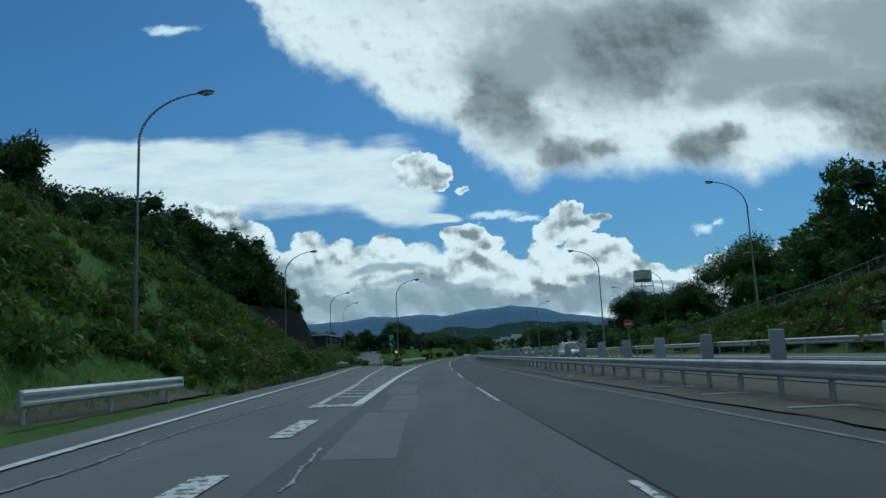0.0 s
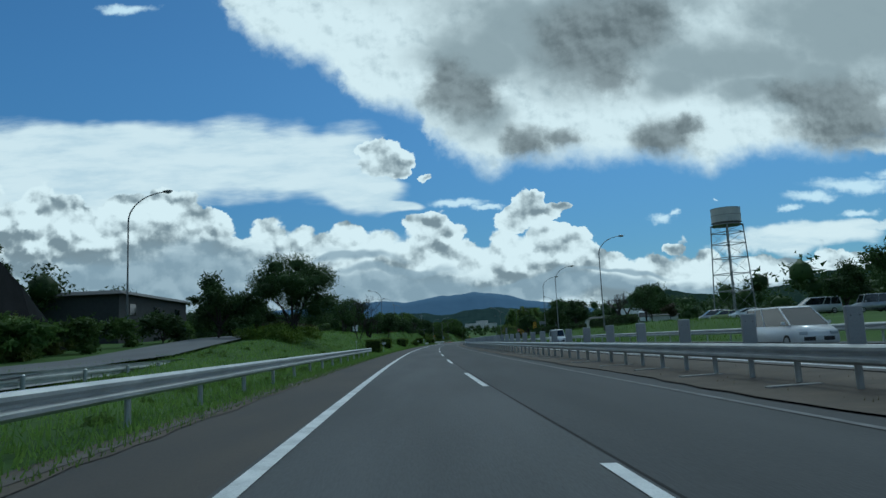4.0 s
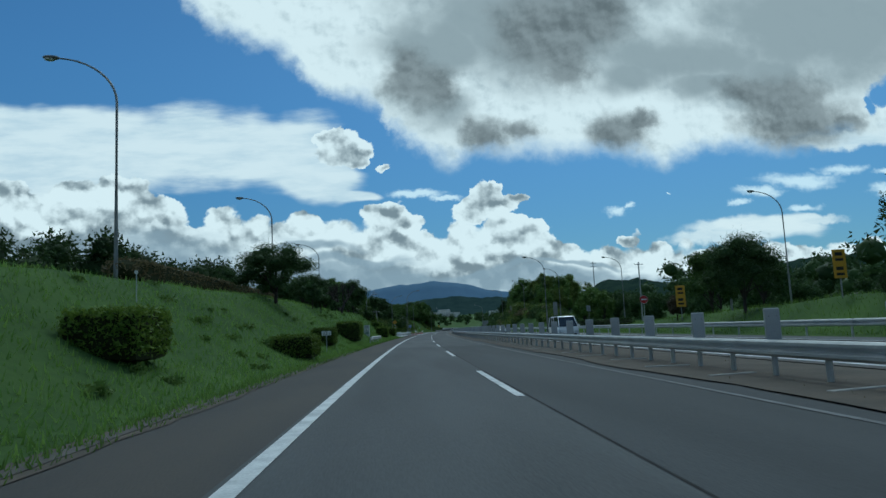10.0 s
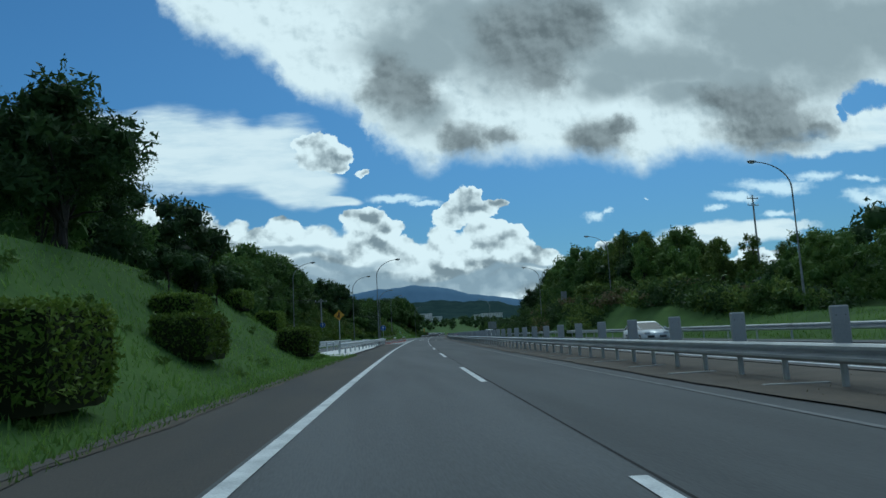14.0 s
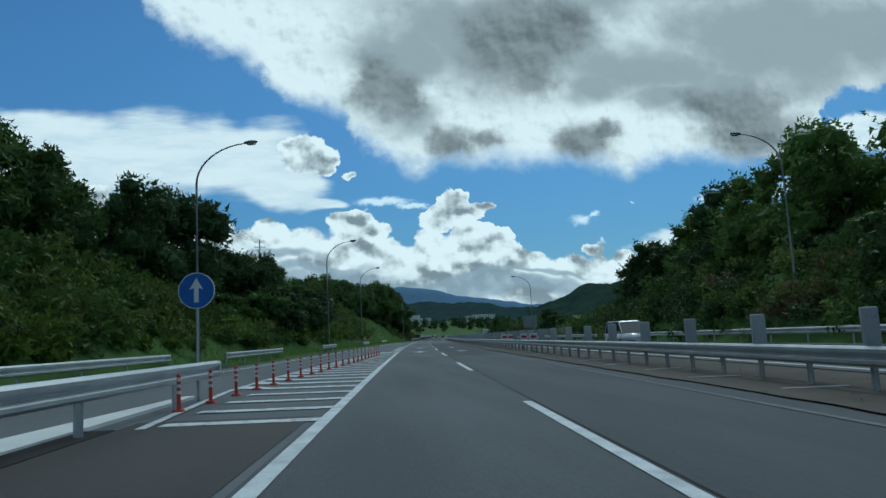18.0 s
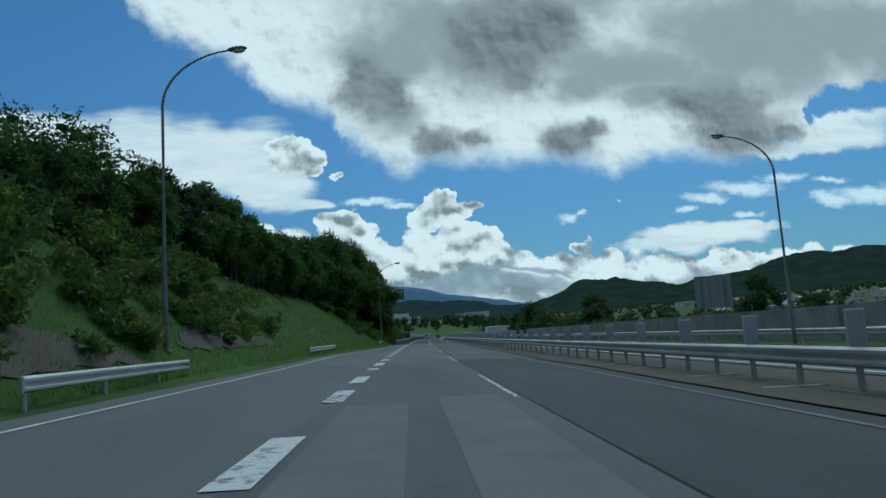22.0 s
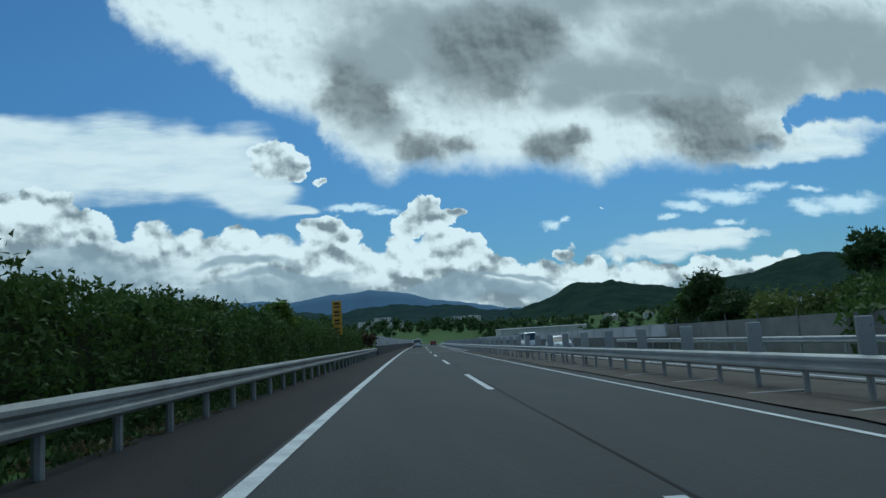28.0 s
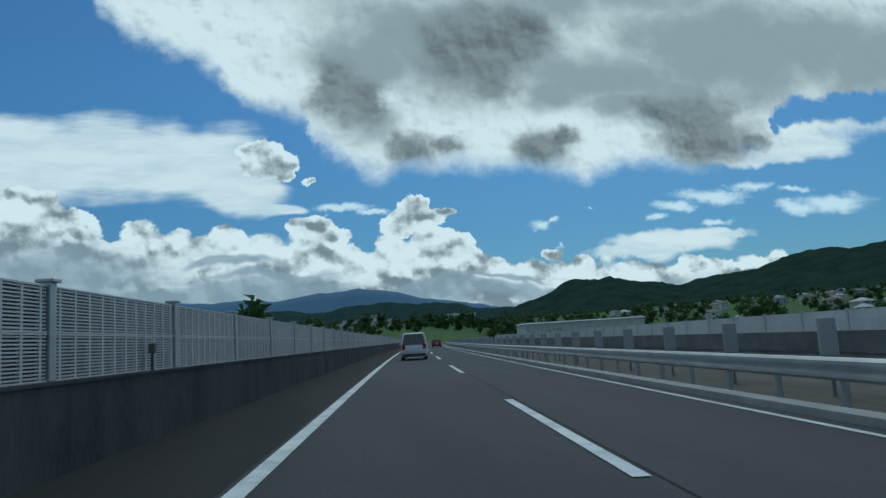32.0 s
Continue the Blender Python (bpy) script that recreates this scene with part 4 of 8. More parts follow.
rail_run(398, 440, lambda s: float(np.interp(s, [398, 440], [-8.3, -7.0])), -1, 4.0, "bright new guard rail behind the concrete apron", 0.68, "apron guard rails", STEEL_NEW, 0.07)
for a, b, u in ((15.5, 24.8, -8.3), (60, 70, -11.4), (113, 124, -17.6), (474, 490, -10.6), (505, 516, -9.5), (542, 553, -8.6), (580, 596, -8.2), (632, 642, -6.0)):
    rail_run(a, b, u, 1, 4.0, WHITE_RAIL, 0.60)
rail_run(646, 736.6, -4.02, 1, 2.0, "old weathered guard rail in front of a tall hedge", 0.65, "roadside guard rails", STEEL_DULL, 0.07)
for a in range(-20, 720, 100):
    rail_run(a, min(a + 100, 735), 21.2, -1, 4.0, "galvanised guard rail along the far edge of the opposite carriageway", 0.66, "opposite guard rails")


# ---------------- street lamps ----------------
def street_lamp(m, height=12.2, reach=3.0):
    """The arm reaches towards +x."""
    lamp = thing("street_lamp", m, "tall grey steel street lamp with a curved arm", "street lamp", "roadside lamps")
    bm = bmesh.new()
    k = height - 2.3
    pts, rad = [(0, 0, -0.3), (0, 0, 2.0), (0, 0, k)], [0.115, 0.105, 0.065]
    for i in range(1, 11):
        a = i / 10 * math.pi / 2 * 0.92
        pts.append((reach * (1 - math.cos(a)) * 1.0 + 0.10 * i / 10, 0, k + 2.25 * math.sin(a)))
        rad.append(0.062 - 0.0025 * i)
    tube(bm, pts, rad, 8)
    part("pole", bm, STEEL_DULL, lamp, "", True)
    x, z = pts[-1][0], pts[-1][2]
    bm = bmesh.new()
    bmesh.ops.create_uvsphere(bm, u_segments=12, v_segments=8, radius=1.0, matrix=Matrix.LocRotScale((x + 0.34, 0, z + 0.05), Euler((0, -0.08, 0)), (0.42, 0.17, 0.11)))
    part("lamp_head", bm, LAMP_DARK, lamp, "dark oval lamp head", True)
    bm = bmesh.new()
    bmesh.ops.create_uvsphere(bm, u_segments=12, v_segments=8, radius=1.0, matrix=Matrix.LocRotScale((x + 0.40, 0, z - 0.02), Euler((0, -0.08, 0)), (0.28, 0.14, 0.11)))
    part("lens", bm, LENS, lamp, "pale glass lens", True)
    bm = bmesh.new()
    box(bm, -0.2, 0.2, -0.2, 0.2, -0.05, 0.03, 0.01)
    part("base_plate", bm, STEEL_DULL, lamp)
    bm = bmesh.new()
    box(bm, -0.06, 0.06, -0.125, -0.09, 0.7, 1.05, 0.008)
    part("hatch", bm, STEEL_DULL, lamp)
    return lamp


LAMP_DARK = mat("dark_lamp_housing", (0.13, 0.14, 0.14), None, 0.5)
LENS = mat("lamp_lens", (0.55, 0.55, 0.5), None, 0.15)
LAMP = street_lamp(at(74.5, -15.4, 0.5))
# place along the road, place across, scale, turn
LAMP_SPOTS = ((28.0, -11.2, 0.86, 0), (113.8, -17.3, 0.93, 0), (105.8, -5.85, 1.04, 0), (152.9, -21.6, 0.95, 0), (223.6, -24.8, 0.88, 0))
LAMP_BACK = ((279.4, -13.6, 1.0, 180), (314.2, -13.6, 1.0, 180), (350.7, -14.6, 1.0, 180))
LAMP_MERGE = ((433.7, -15.8, 0.86, 0), (443.6, -5.4, 1.02, 0), (473.9, -12.1, 1.0, 0), (513.9, -10.0, 1.0, 0), (554.2, -9.8, 1.0, 0), (638, -5.95, 1.03, 0))
LAMP_FAR = ((56.6, 26.5, 0.95, 180), (83.8, 20.2, 1.04, 180), (98.9, 32.4, 0.9, 180), (140.9, 38.0, 0.97, 180), (311, 35.2, 0.93, 180), (351.6, 31.1, 0.84, 180), (362.2, 21.1, 1.04, 180))
LAMP_FAR_B = ((199, 25.2, 1.1, 0), (234.4, 24.6, 1.1, 0), (270.2, 27, 1.1, 0), (391.9, 28.9, 0.93, 180), (435.4, 26.8, 0.9, 180), (478.3, 24.3, 0.94, 180), (564.8, 21.1, 1.0, 180))
for s, u, k, turn in (*LAMP_SPOTS, *LAMP_BACK, *LAMP_MERGE, *LAMP_FAR, *LAMP_FAR_B):
    ob = copy_thing(LAMP, at(s, u, min(ground_z(s, u), 2.6) - 0.05, turn))
    ob.scale = (k, k, k)


# ---------------- noise barriers ----------------
def noise_barrier(s0, s1, u, side, label, ribs, group):
    """A concrete parapet with louvred metal panels between posts; side: where the road lies (+1: at higher u)."""
    wall = thing("noise_barrier", Matrix(), label, "noise barrier", group)
    d = -side
    sweep("parapet", [(u, -0.3), (u, 0.96), (u + d * 0.3, 0.96), (u + d * 0.3, -0.3)], s0, s1, SOOT if ribs else CONCRETE_DARK, wall, 4.0)
    sweep("coping", [(u - d * 0.02, 0.962), (u - d * 0.02, 1.0), (u + d * 0.32, 1.0), (u + d * 0.32, 0.962)], s0, s1, SOOT if ribs else CONCRETE_DARK, wall, 4.0)
    gap = 4.1
    n = int((s1 - s0) / gap)
    bm = bmesh.new()
    box(bm, -0.06, 0.06, -0.075, 0.075, 1.0, 2.10, 0.01)
    box(bm, -0.10, 0.10, -0.10, 0.10, 2.08, 2.12, 0.008)
    post = bpy.data.meshes.new("post")
    bm.to_mesh(post)
    bm.free()
    post.materials.append(STEEL)
    bm = bmesh.new()
    back = bmesh.new()
    for z0 in (1.0, 1.525):
        box(bm, -0.035, 0.035, -1.97, 1.97, z0, z0 + 0.02)
        box(bm, -0.035, 0.035, -1.97, 1.97, z0 + 0.50, z0 + 0.52)
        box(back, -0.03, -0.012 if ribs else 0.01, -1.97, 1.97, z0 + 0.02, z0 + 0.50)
        if ribs:
            for j in range(11):
                y = -1.84 + j * 0.368
                box(bm, -0.010, 0.030, y - 0.024, y + 0.024, z0 + 0.02, z0 + 0.50)
            for j in range(12):
                zz = z0 + 0.036 + j * 0.0395
                box(bm, 0.000, 0.026, -1.96, 1.96, zz, zz + 0.019)
        else:
            for j in range(20):
                y = -1.84 + j * 0.19
                box(bm, 0.012, 0.03, y - 0.03, y + 0.03, z0 + 0.02, z0 + 0.50)
    panel = bpy.data.meshes.new("louvre_panel")
    bm.to_mesh(panel)
    bm.free()
    panel.materials.append(BARRIER)
    backing = bpy.data.meshes.new("backing")
    back.to_mesh(backing)
    back.free()
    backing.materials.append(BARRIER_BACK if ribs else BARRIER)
    for i in range(n + 1):
        put("post", post, wall, at(s0 + i * gap, u + d * 0.15, 0.0))
        if i < n:
            turned = at(s0 + (i + 0.5) * gap, u + d * 0.15, 0.0, 0 if side > 0 else 180)
            put("backing", backing, put("louvre_panel", panel, wall, turned))
    return wall


# Dark grey backing: the shade within the louvre slots is put into its colour.
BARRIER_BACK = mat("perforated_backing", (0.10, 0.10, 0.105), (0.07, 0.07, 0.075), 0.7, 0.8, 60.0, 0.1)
BARRIER = mat("barrier_metal", (0.66, 0.66, 0.67), (0.54, 0.54, 0.56), 0.55, 0.8, 20.0, 0.05, metal=0.2, vary=0.08)
noise_barrier(737.2, 960, -3.95, 1, "grey louvred metal noise barrier on a stained concrete parapet", True, "noise barriers")
noise_barrier(722, 960, 21.6, -1, "pale metal noise barrier on a concrete parapet across the road", False, "noise barriers")
bm = bmesh.new()
box(bm, -0.02, 0.02, -0.02, 0.02, 1.0, 1.32)
box(bm, -0.05, 0.05, -0.04, 0.04, 1.25, 1.4, 0.01)
ob = part("reflector_post", bm, LAMP_DARK)
ob.matrix_basis = at(764.6, -3.98)
tagged(ob, "small dark reflector post on the parapet", "reflector")

# concrete block wall beyond the opposite carriageway
wall = thing("boundary_wall", Matrix(), "long grey stained concrete boundary wall with fence posts", "wall", "", "structure")
for i in range(38):
    sweep("wall_panel", [(24.0, -0.4), (24.0, 2.05), (24.15, 2.05), (24.15, -0.4)], 545 + i * 5, 545 + i * 5 + 4.96, CONCRETE_WALL, wall, 5.0)
    bm = bmesh.new()
    bar(bm, (0, 0, 0), (0, 0, 2.55), 0.03, None, 6)
    ob = part("fence_post", bm, STEEL_DULL, wall)
    ob.matrix_basis = at(545 + i * 5, 23.9)


# ---------------- signs ----------------
def text_mesh(body, size, material, name="lettering"):
    cu = bpy.data.curves.new(name, "FONT")
    cu.body, cu.size, cu.align_x, cu.align_y, cu.extrude = body, size, "CENTER", "CENTER", 0.004
    tmp = bpy.data.objects.new(name, cu)
    me = bpy.data.meshes.new_from_object(tmp)
    bpy.data.objects.remove(tmp)
    me.materials.append(material)
    return me


FACE = Matrix.Rotation(radians(90), 4, "X")


def write(body, size, x, z, material, parent, y=-0.03):
    """Letters that face -y, at x, z."""
    return put("lettering", text_mesh(body, size, material), parent, Matrix.Translation((x, y, z)) @ FACE)


def plate(name, x0, x1, z0, z1, material, parent, y=0.0, bevel=0.012):
    bm = bmesh.new()
    box(bm, x0, x1, y - 0.018, y + 0.018, z0, z1, bevel)
    return part(name, bm, material, parent)


def stick(name, x, z1, radius, material, parent, y=0.05):
    bm = bmesh.new()
    bar(bm, (x, y, -0.3), (x, y, z1), radius, None, 8)
    return part(name, bm, material, parent)


def shape(name, pts, material, parent, y=-0.026):
    """A flat symbol on a sign's face, from (x, z) corners."""
    n = len(pts)
    v = [(x, y, z) for x, z in pts] + [(x, y + 0.006, z) for x, z in pts]
    f = [tuple(range(n)), tuple(range(2 * n - 1, n - 1, -1))] + [(i, (i + 1) % n, n + (i + 1) % n, n + i) for i in range(n)]
    return put(name, mesh_of(name, v, f, material), parent)


def disc(name, r, z, material, parent, y=0.0, x=0.0, depth=0.03, seg=28):
    bm = bmesh.new()
    bmesh.ops.create_cone(bm, cap_ends=True, segments=seg, radius1=r, radius2=r, depth=depth, matrix=Matrix.Translation((x, y, z)) @ FACE)
    return part(name, bm, material, parent)


S_GREEN = mat("sign_green", (0.012, 0.115, 0.075), (0.010, 0.09, 0.06), 0.5)
S_WHITE = mat("sign_white", (0.70, 0.71, 0.70), (0.60, 0.61, 0.60), 0.5)
S_BLUE = mat("sign_blue", (0.015, 0.11, 0.42), (0.012, 0.09, 0.34), 0.5)
S_RED = mat("sign_red", (0.42, 0.018, 0.02), (0.33, 0.015, 0.018), 0.5)
S_YELLOW = mat("sign_yellow", (0.60, 0.33, 0.02), (0.50, 0.27, 0.02), 0.5)
S_ORANGE = mat("sign_orange", (0.62, 0.20, 0.02), (0.50, 0.16, 0.02), 0.5)
S_BLACK = mat("sign_black", (0.015, 0.015, 0.015), None, 0.6)
S_BACK = mat("sign_back", (0.30, 0.31, 0.31), (0.22, 0.23, 0.23), 0.6)
ORANGE_POLE = mat("delineator_orange", (0.55, 0.06, 0.03), (0.42, 0.045, 0.025), 0.55)

# parking sign at the gore
t = thing("parking_sign", at(102.3, -6.5), "green parking sign with a white letter and an arrow plate", "road sign")
stick("pole", 0.0, 4.3, 0.045, STEEL, t)
plate("sign_panel", -0.42, 0.42, 3.35, 4.45, S_GREEN, t)
plate("arrow_panel", -0.42, 0.42, 2.55, 3.28, S_GREEN, t)
write("P", 1.0, 0, 3.9, S_WHITE, t)
shape("arrow", [(-0.24, 3.12), (0.02, 3.10), (-0.07, 3.01), (0.22, 2.74), (0.15, 2.67), (-0.14, 2.94), (-0.23, 2.86)], S_WHITE, t)


# impact drum and flashing light
def half_barrel(name, r, z0, z1, material, parent, a0=0, a1=360, y=0.0):
    bm = bmesh.new()
    n = 24
    ring = []
    for i in range(n + 1):
        a = radians(a0 + (a1 - a0) * i / n)
        ring.append([bm.verts.new((math.sin(a) * rr, y - math.cos(a) * rr, z)) for rr, z in ((r, z0), (r, z1), (r - 0.04, z1), (r - 0.04, z0))])
    for i in range(n):
        for j in range(4):
            bm.faces.new((ring[i][j], ring[i + 1][j], ring[i + 1][(j + 1) % 4], ring[i][(j + 1) % 4]))
    return part(name, bm, material, parent, "", True)


t = thing("crash_cushion", at(90.3, -4.85), "green crash cushion drum with two orange triangles", "crash cushion")
half_barrel("shell", 0.62, 0.02, 0.78, S_GREEN, t)
half_barrel("rim", 0.64, 0.74, 0.80, S_BLACK, t)
half_barrel("lower_rim", 0.635, 0.0, 0.06, S_BLACK, t)
for sx in (-1, 1):
    me_pts = []
    for i in range(7):
        k = i / 6
        a = sx * (0.12 + 0.72 * k)
        me_pts.append((a, 0.40 + 0.25 * (1 - k)))
    for i in range(6, -1, -1):
        k = i / 6
        me_pts.append((sx * (0.12 + 0.72 * k), 0.40 - 0.25 * (1 - k)))
    v = [(math.sin(a) * 0.632, -math.cos(a) * 0.632, z) for a, z in me_pts]
    put("triangle", mesh_of("triangle", v, [(i, i + 1, 12 - i, 13 - i) for i in range(6)], S_ORANGE), t)
half_barrel("rear_drum", 0.55, 0.02, 0.92, S_GREEN, t, y=0.95)
half_barrel("rear_rim", 0.57, 0.88, 0.94, S_BLACK, t, y=0.95)
bm = bmesh.new()
bmesh.ops.create_cone(bm, cap_ends=True, segments=24, radius1=0.60, radius2=0.60, depth=0.03, matrix=Matrix.Translation((0, 0, 0.70)))
part("lid", bm, S_BLACK, t)
t = thing("warning_light", at(94.0, -5.2), "amber flashing warning light on a post at the gore", "warning light")
stick("pole", 0.0, 2.2, 0.05, STEEL, t)
plate("housing", -0.17, 0.17, 1.05, 2.0, S_BLACK, t, -0.03)
amber = bpy.data.materials.new("amber_glow")
amber.use_nodes = True
amber.node_tree.nodes["Principled BSDF"].inputs["Base Color"].default_value = (0.8, 0.4, 0.02, 1)
amber.node_tree.nodes["Principled BSDF"].inputs["Emission Color"].default_value = (1.0, 0.50, 0.02, 1)
amber.node_tree.nodes["Principled BSDF"].inputs["Emission Strength"].default_value = 0.9
disc("lamp", 0.155, 1.82, amber, t, -0.07, 0, 0.06)
disc("lamp_off", 0.14, 1.36, LAMP_DARK, t, -0.07, 0, 0.06)
plate("reflector_board", -0.28, 0.28, 0.90, 1.04, S_ORANGE, t, -0.04)
bm = bmesh.new()
box(bm, -0.35, 0.35, -0.25, 0.35, 0.0, 0.85, 0.05)
ob = part("crash_block", bm, CONCRETE)
ob.matrix_basis = at(95.4, -4.95)
tagged(ob, "grey block at the end of the guard rail", "crash block")


# kilometre posts
def km_post(s, u, last):
    t = thing("distance_marker", at(s, u, ground_z(s, u)), "small white distance marker plate with black digits", "distance marker", "distance markers")
    stick("pole", 0.0, 1.15, 0.022, STEEL, t, 0.03)
    plate("plate", -0.27, 0.27, 0.92, 1.17, S_WHITE, t, 0, 0.006)
    write("32", 0.27, -0.07, 1.045, S_BLACK, t, -0.022)
    write(last, 0.17, 0.16, 1.0, S_BLACK, t, -0.022)


km_post(186, -5.0, "1")
km_post(287, -5.05, "2")
km_post(588, -9.3, "5")

# emergency phone box
t = thing("emergency_phone_box", at(333, -6.28, 0.55) @ Matrix.Diagonal((1.1, 1.1, 0.86, 1)), "tall grey emergency phone box with white and green sign", "phone box")
bm = bmesh.new()
box(bm, -0.30, 0.30, -0.24, 0.24, -0.2, 1.75, 0.025)
part("body", bm, mat("phone_box_grey", (0.46, 0.48, 0.48), (0.38, 0.40, 0.40), 0.5), t)
plate("phone_panel", -0.2, 0.2, 0.93, 1.32, S_WHITE, t, -0.24)
plate("text_panel", -0.2, 0.2, 0.50, 0.90, S_GREEN, t, -0.24)
shape("handset", [(-0.12, 1.25), (-0.03, 1.27), (-0.02, 1.19), (-0.07, 1.17), (-0.03, 1.07), (0.05, 1.02), (0.09, 1.06), (0.14, 1.01), (0.08, 0.95), (-0.03, 0.98), (-0.11, 1.08)], S_BLACK, t, -0.268)
write("SOS", 0.2, 0, 0.60, S_WHITE, t, -0.266)
shape("bar", [(-0.16, 0.76), (0.16, 0.76), (0.16, 0.84), (-0.16, 0.84)], S_WHITE, t, -0.266)
for i in range(6):
    plate("vent_slat", -0.22, 0.22, 1.46 + i * 0.035, 1.475 + i * 0.035, S_BACK, t, -0.235, 0.004)
plate("roof_cap", -0.32, 0.32, 1.75, 1.78, S_BACK, t, 0, 0.006)

# yellow merge sign
t = thing("warning_sign", at(403.1, -6.4), "yellow diamond merge warning sign on a steel pole", "road sign")
stick("pole", 0.0, 3.5, 0.04, STEEL, t)
shape("diamond", [(0, 2.75), (0.45, 3.2), (0, 3.65), (-0.45, 3.2)], S_YELLOW, t, -0.02)
shape("diamond_back", [(0, 2.77), (-0.43, 3.2), (0, 3.63), (0.43, 3.2)], S_BACK, t, 0.0)
shape("symbol", [(-0.05, 2.95), (0.05, 2.95), (0.05, 3.2), (0.05, 3.45), (-0.05, 3.45), (-0.05, 3.25), (-0.2, 3.05), (-0.12, 3.0), (-0.05, 3.1)], S_BLACK, t, -0.032)
# same kind of sign, seen from behind, beyond the opposite carriageway
t = thing("warning_sign", at(124.6, 23.0), "back of a grey diamond road sign on a pole", "road sign")
stick("pole", 0.0, 4.0, 0.04, STEEL, t, -0.04)
shape("diamond", [(0, 3.0), (0.62, 3.62), (0, 4.24), (-0.62, 3.62)], S_BACK, t, 0.0)


def blue_sign(s, u, z, r, label):
    t = thing("direction_sign", at(s, u), label, "road sign", "blue arrow signs")
    stick("pole", 0.0, z + r * 0.8, 0.035, STEEL, t)
    disc("rim", r, z, S_WHITE, t, 0.0, 0, 0.02)
    disc("disc", r * 0.95, z, S_BLUE, t, -0.012, 0, 0.02)
    k = r / 0.4
    shape("arrow", [(-0.05 * k, z - 0.26 * k), (0.05 * k, z - 0.26 * k), (0.05 * k, z + 0.06 * k), (0.15 * k, z + 0.02 * k), (0, z + 0.28 * k), (-0.15 * k, z + 0.02 * k), (-0.05 * k, z + 0.06 * k)], S_WHITE, t, -0.03)


blue_sign(451.3, -5.22, 2.5, 0.42, "round blue sign with a white upward arrow")
blue_sign(452.5, -14.8, 3.4, 0.42, "round blue arrow sign on a tall pole")


# no-entry signs
def no_entry(s, u, z, label, r=0.45):
    t = thing("no_entry_sign", at(s, u, ground_z(s, u)), label, "road sign", "no-entry signs")
    stick("pole", 0.0, z + 0.2, 0.035, STEEL, t)
    disc("rim", r, z, S_WHITE, t, 0.0, 0, 0.02)
    disc("disc", r * 0.95, z, S_RED, t, -0.012, 0, 0.02)
    plate("white_bar", -r * 0.68, r * 0.68, z - r * 0.16, z + r * 0.16, S_WHITE, t, -0.014, 0.004)


no_entry(74.0, 20.6, 3.2, "round red no-entry sign on a pole")
no_entry(322.0, 24.8, 2.7, "round red no-entry sign on a grassy bank")


# yellow notice boards with black symbols
def yellow_board(s, u, z0, z1, w, label, rows=3):
    t = thing("notice_board", at(s, u, min(ground_z(s, u), 2.0)), label, "road sign", "yellow notice boards")
    stick("pole", 0.0, z1, 0.045, STEEL_DULL, t)
    plate("board", -w, w, z0, z1, S_YELLOW, t)
    h = (z1 - z0) / rows
    for i in range(rows):
        c = z0 + (i + 0.5) * h
        shape("black_bar", [(-w * 0.6, c - h * 0.30), (w * 0.6, c - h * 0.30), (w * 0.6, c - h * 0.12), (-w * 0.6, c - h * 0.12)], S_BLACK, t)
        shape("black_bar", [(-w * 0.6, c + h * 0.06), (w * 0.5, c + h * 0.06), (w * 0.5, c + h * 0.30), (-w * 0.6, c + h * 0.30)], S_BLACK, t)


yellow_board(311.7, 25.0, 1.3, 3.3, 0.45, "yellow notice board with black symbols on the far bank", 2)
yellow_board(711.6, -5.3, 2.0, 4.35, 0.33, "tall narrow yellow notice board with black marks", 4)
yellow_board(289.0, 26.5, 1.2, 3.0, 0.42, "yellow notice board with black symbols on the far bank", 2)


# other boards, seen from behind or blank
def blank_board(s, u, x0, x1, z0, z1, label, posts=1, material=None, name="sign_board"):
    t = thing(name, at(s, u, ground_z(s, u)), label, "road sign")
    for i in range(posts):
        stick("pole", 0.0 if posts == 1 else x0 * 0.6 + (x1 - x0) * 0.6 * i, z1, 0.045, STEEL_DULL, t, -0.05)
    plate("board", x0, x1, z0, z1, material or S_WHITE, t)
    return t


blank_board(243.4, -15.5, -0.52, 0.52, 0.95, 2.45, "white sign board seen from behind on the bank", 1)
blank_board(278.2, 27.2, -0.7, 0.7, 2.0, 2.8, "wide pale sign board above a hedge", 2, S_BACK)
blank_board(365.7, 23.2, -0.35, 0.35, 2.6, 4.9, "tall grey sign seen from behind", 2, S_BACK)
blank_board(463.3, 26.0, -0.5, 0.5, 2.0, 3.5, "grey twin sign board seen from behind", 1, S_BACK)
t = blank_board(578.1, 22.6, -1.4, 1.4, 2.5, 4.9, "large grey sign board seen from behind on steel legs", 2, S_BACK)
for x in (-0.95, -0.3, 0.35, 1.0):
    plate("stiffener", x - 0.05, x + 0.05, 2.5, 4.9, STEEL_DULL, t, -0.05)
t = blank_board(368.8, 29.6, -0.35, 0.35, 2.6, 3.6, "round road mirror on a pole", 1, S_BACK, "road_mirror")
t = thing("edge_marker", at(170.5, -6.6, ground_z(170.5, -6.6)), "small white round reflector on a thin post", "reflector", "edge markers")
stick("post", 0, 0.95, 0.02, STEEL, t, 0.02)
disc("reflector", 0.06, 0.95, S_WHITE, t, 0, 0, 0.03)
for s, u in ((338, -6.6), (265, -6.6), (270, -9.0), (620, -8.5)):
    copy_thing(t, at(s, u, ground_z(s, u)))
t = thing("orange_marker", at(598, -9.2, ground_z(598, -9.2)), "short orange reflector plate on a white stake", "reflector", "orange markers")
stick("stake", 0, 0.8, 0.02, S_WHITE, t, 0.02)
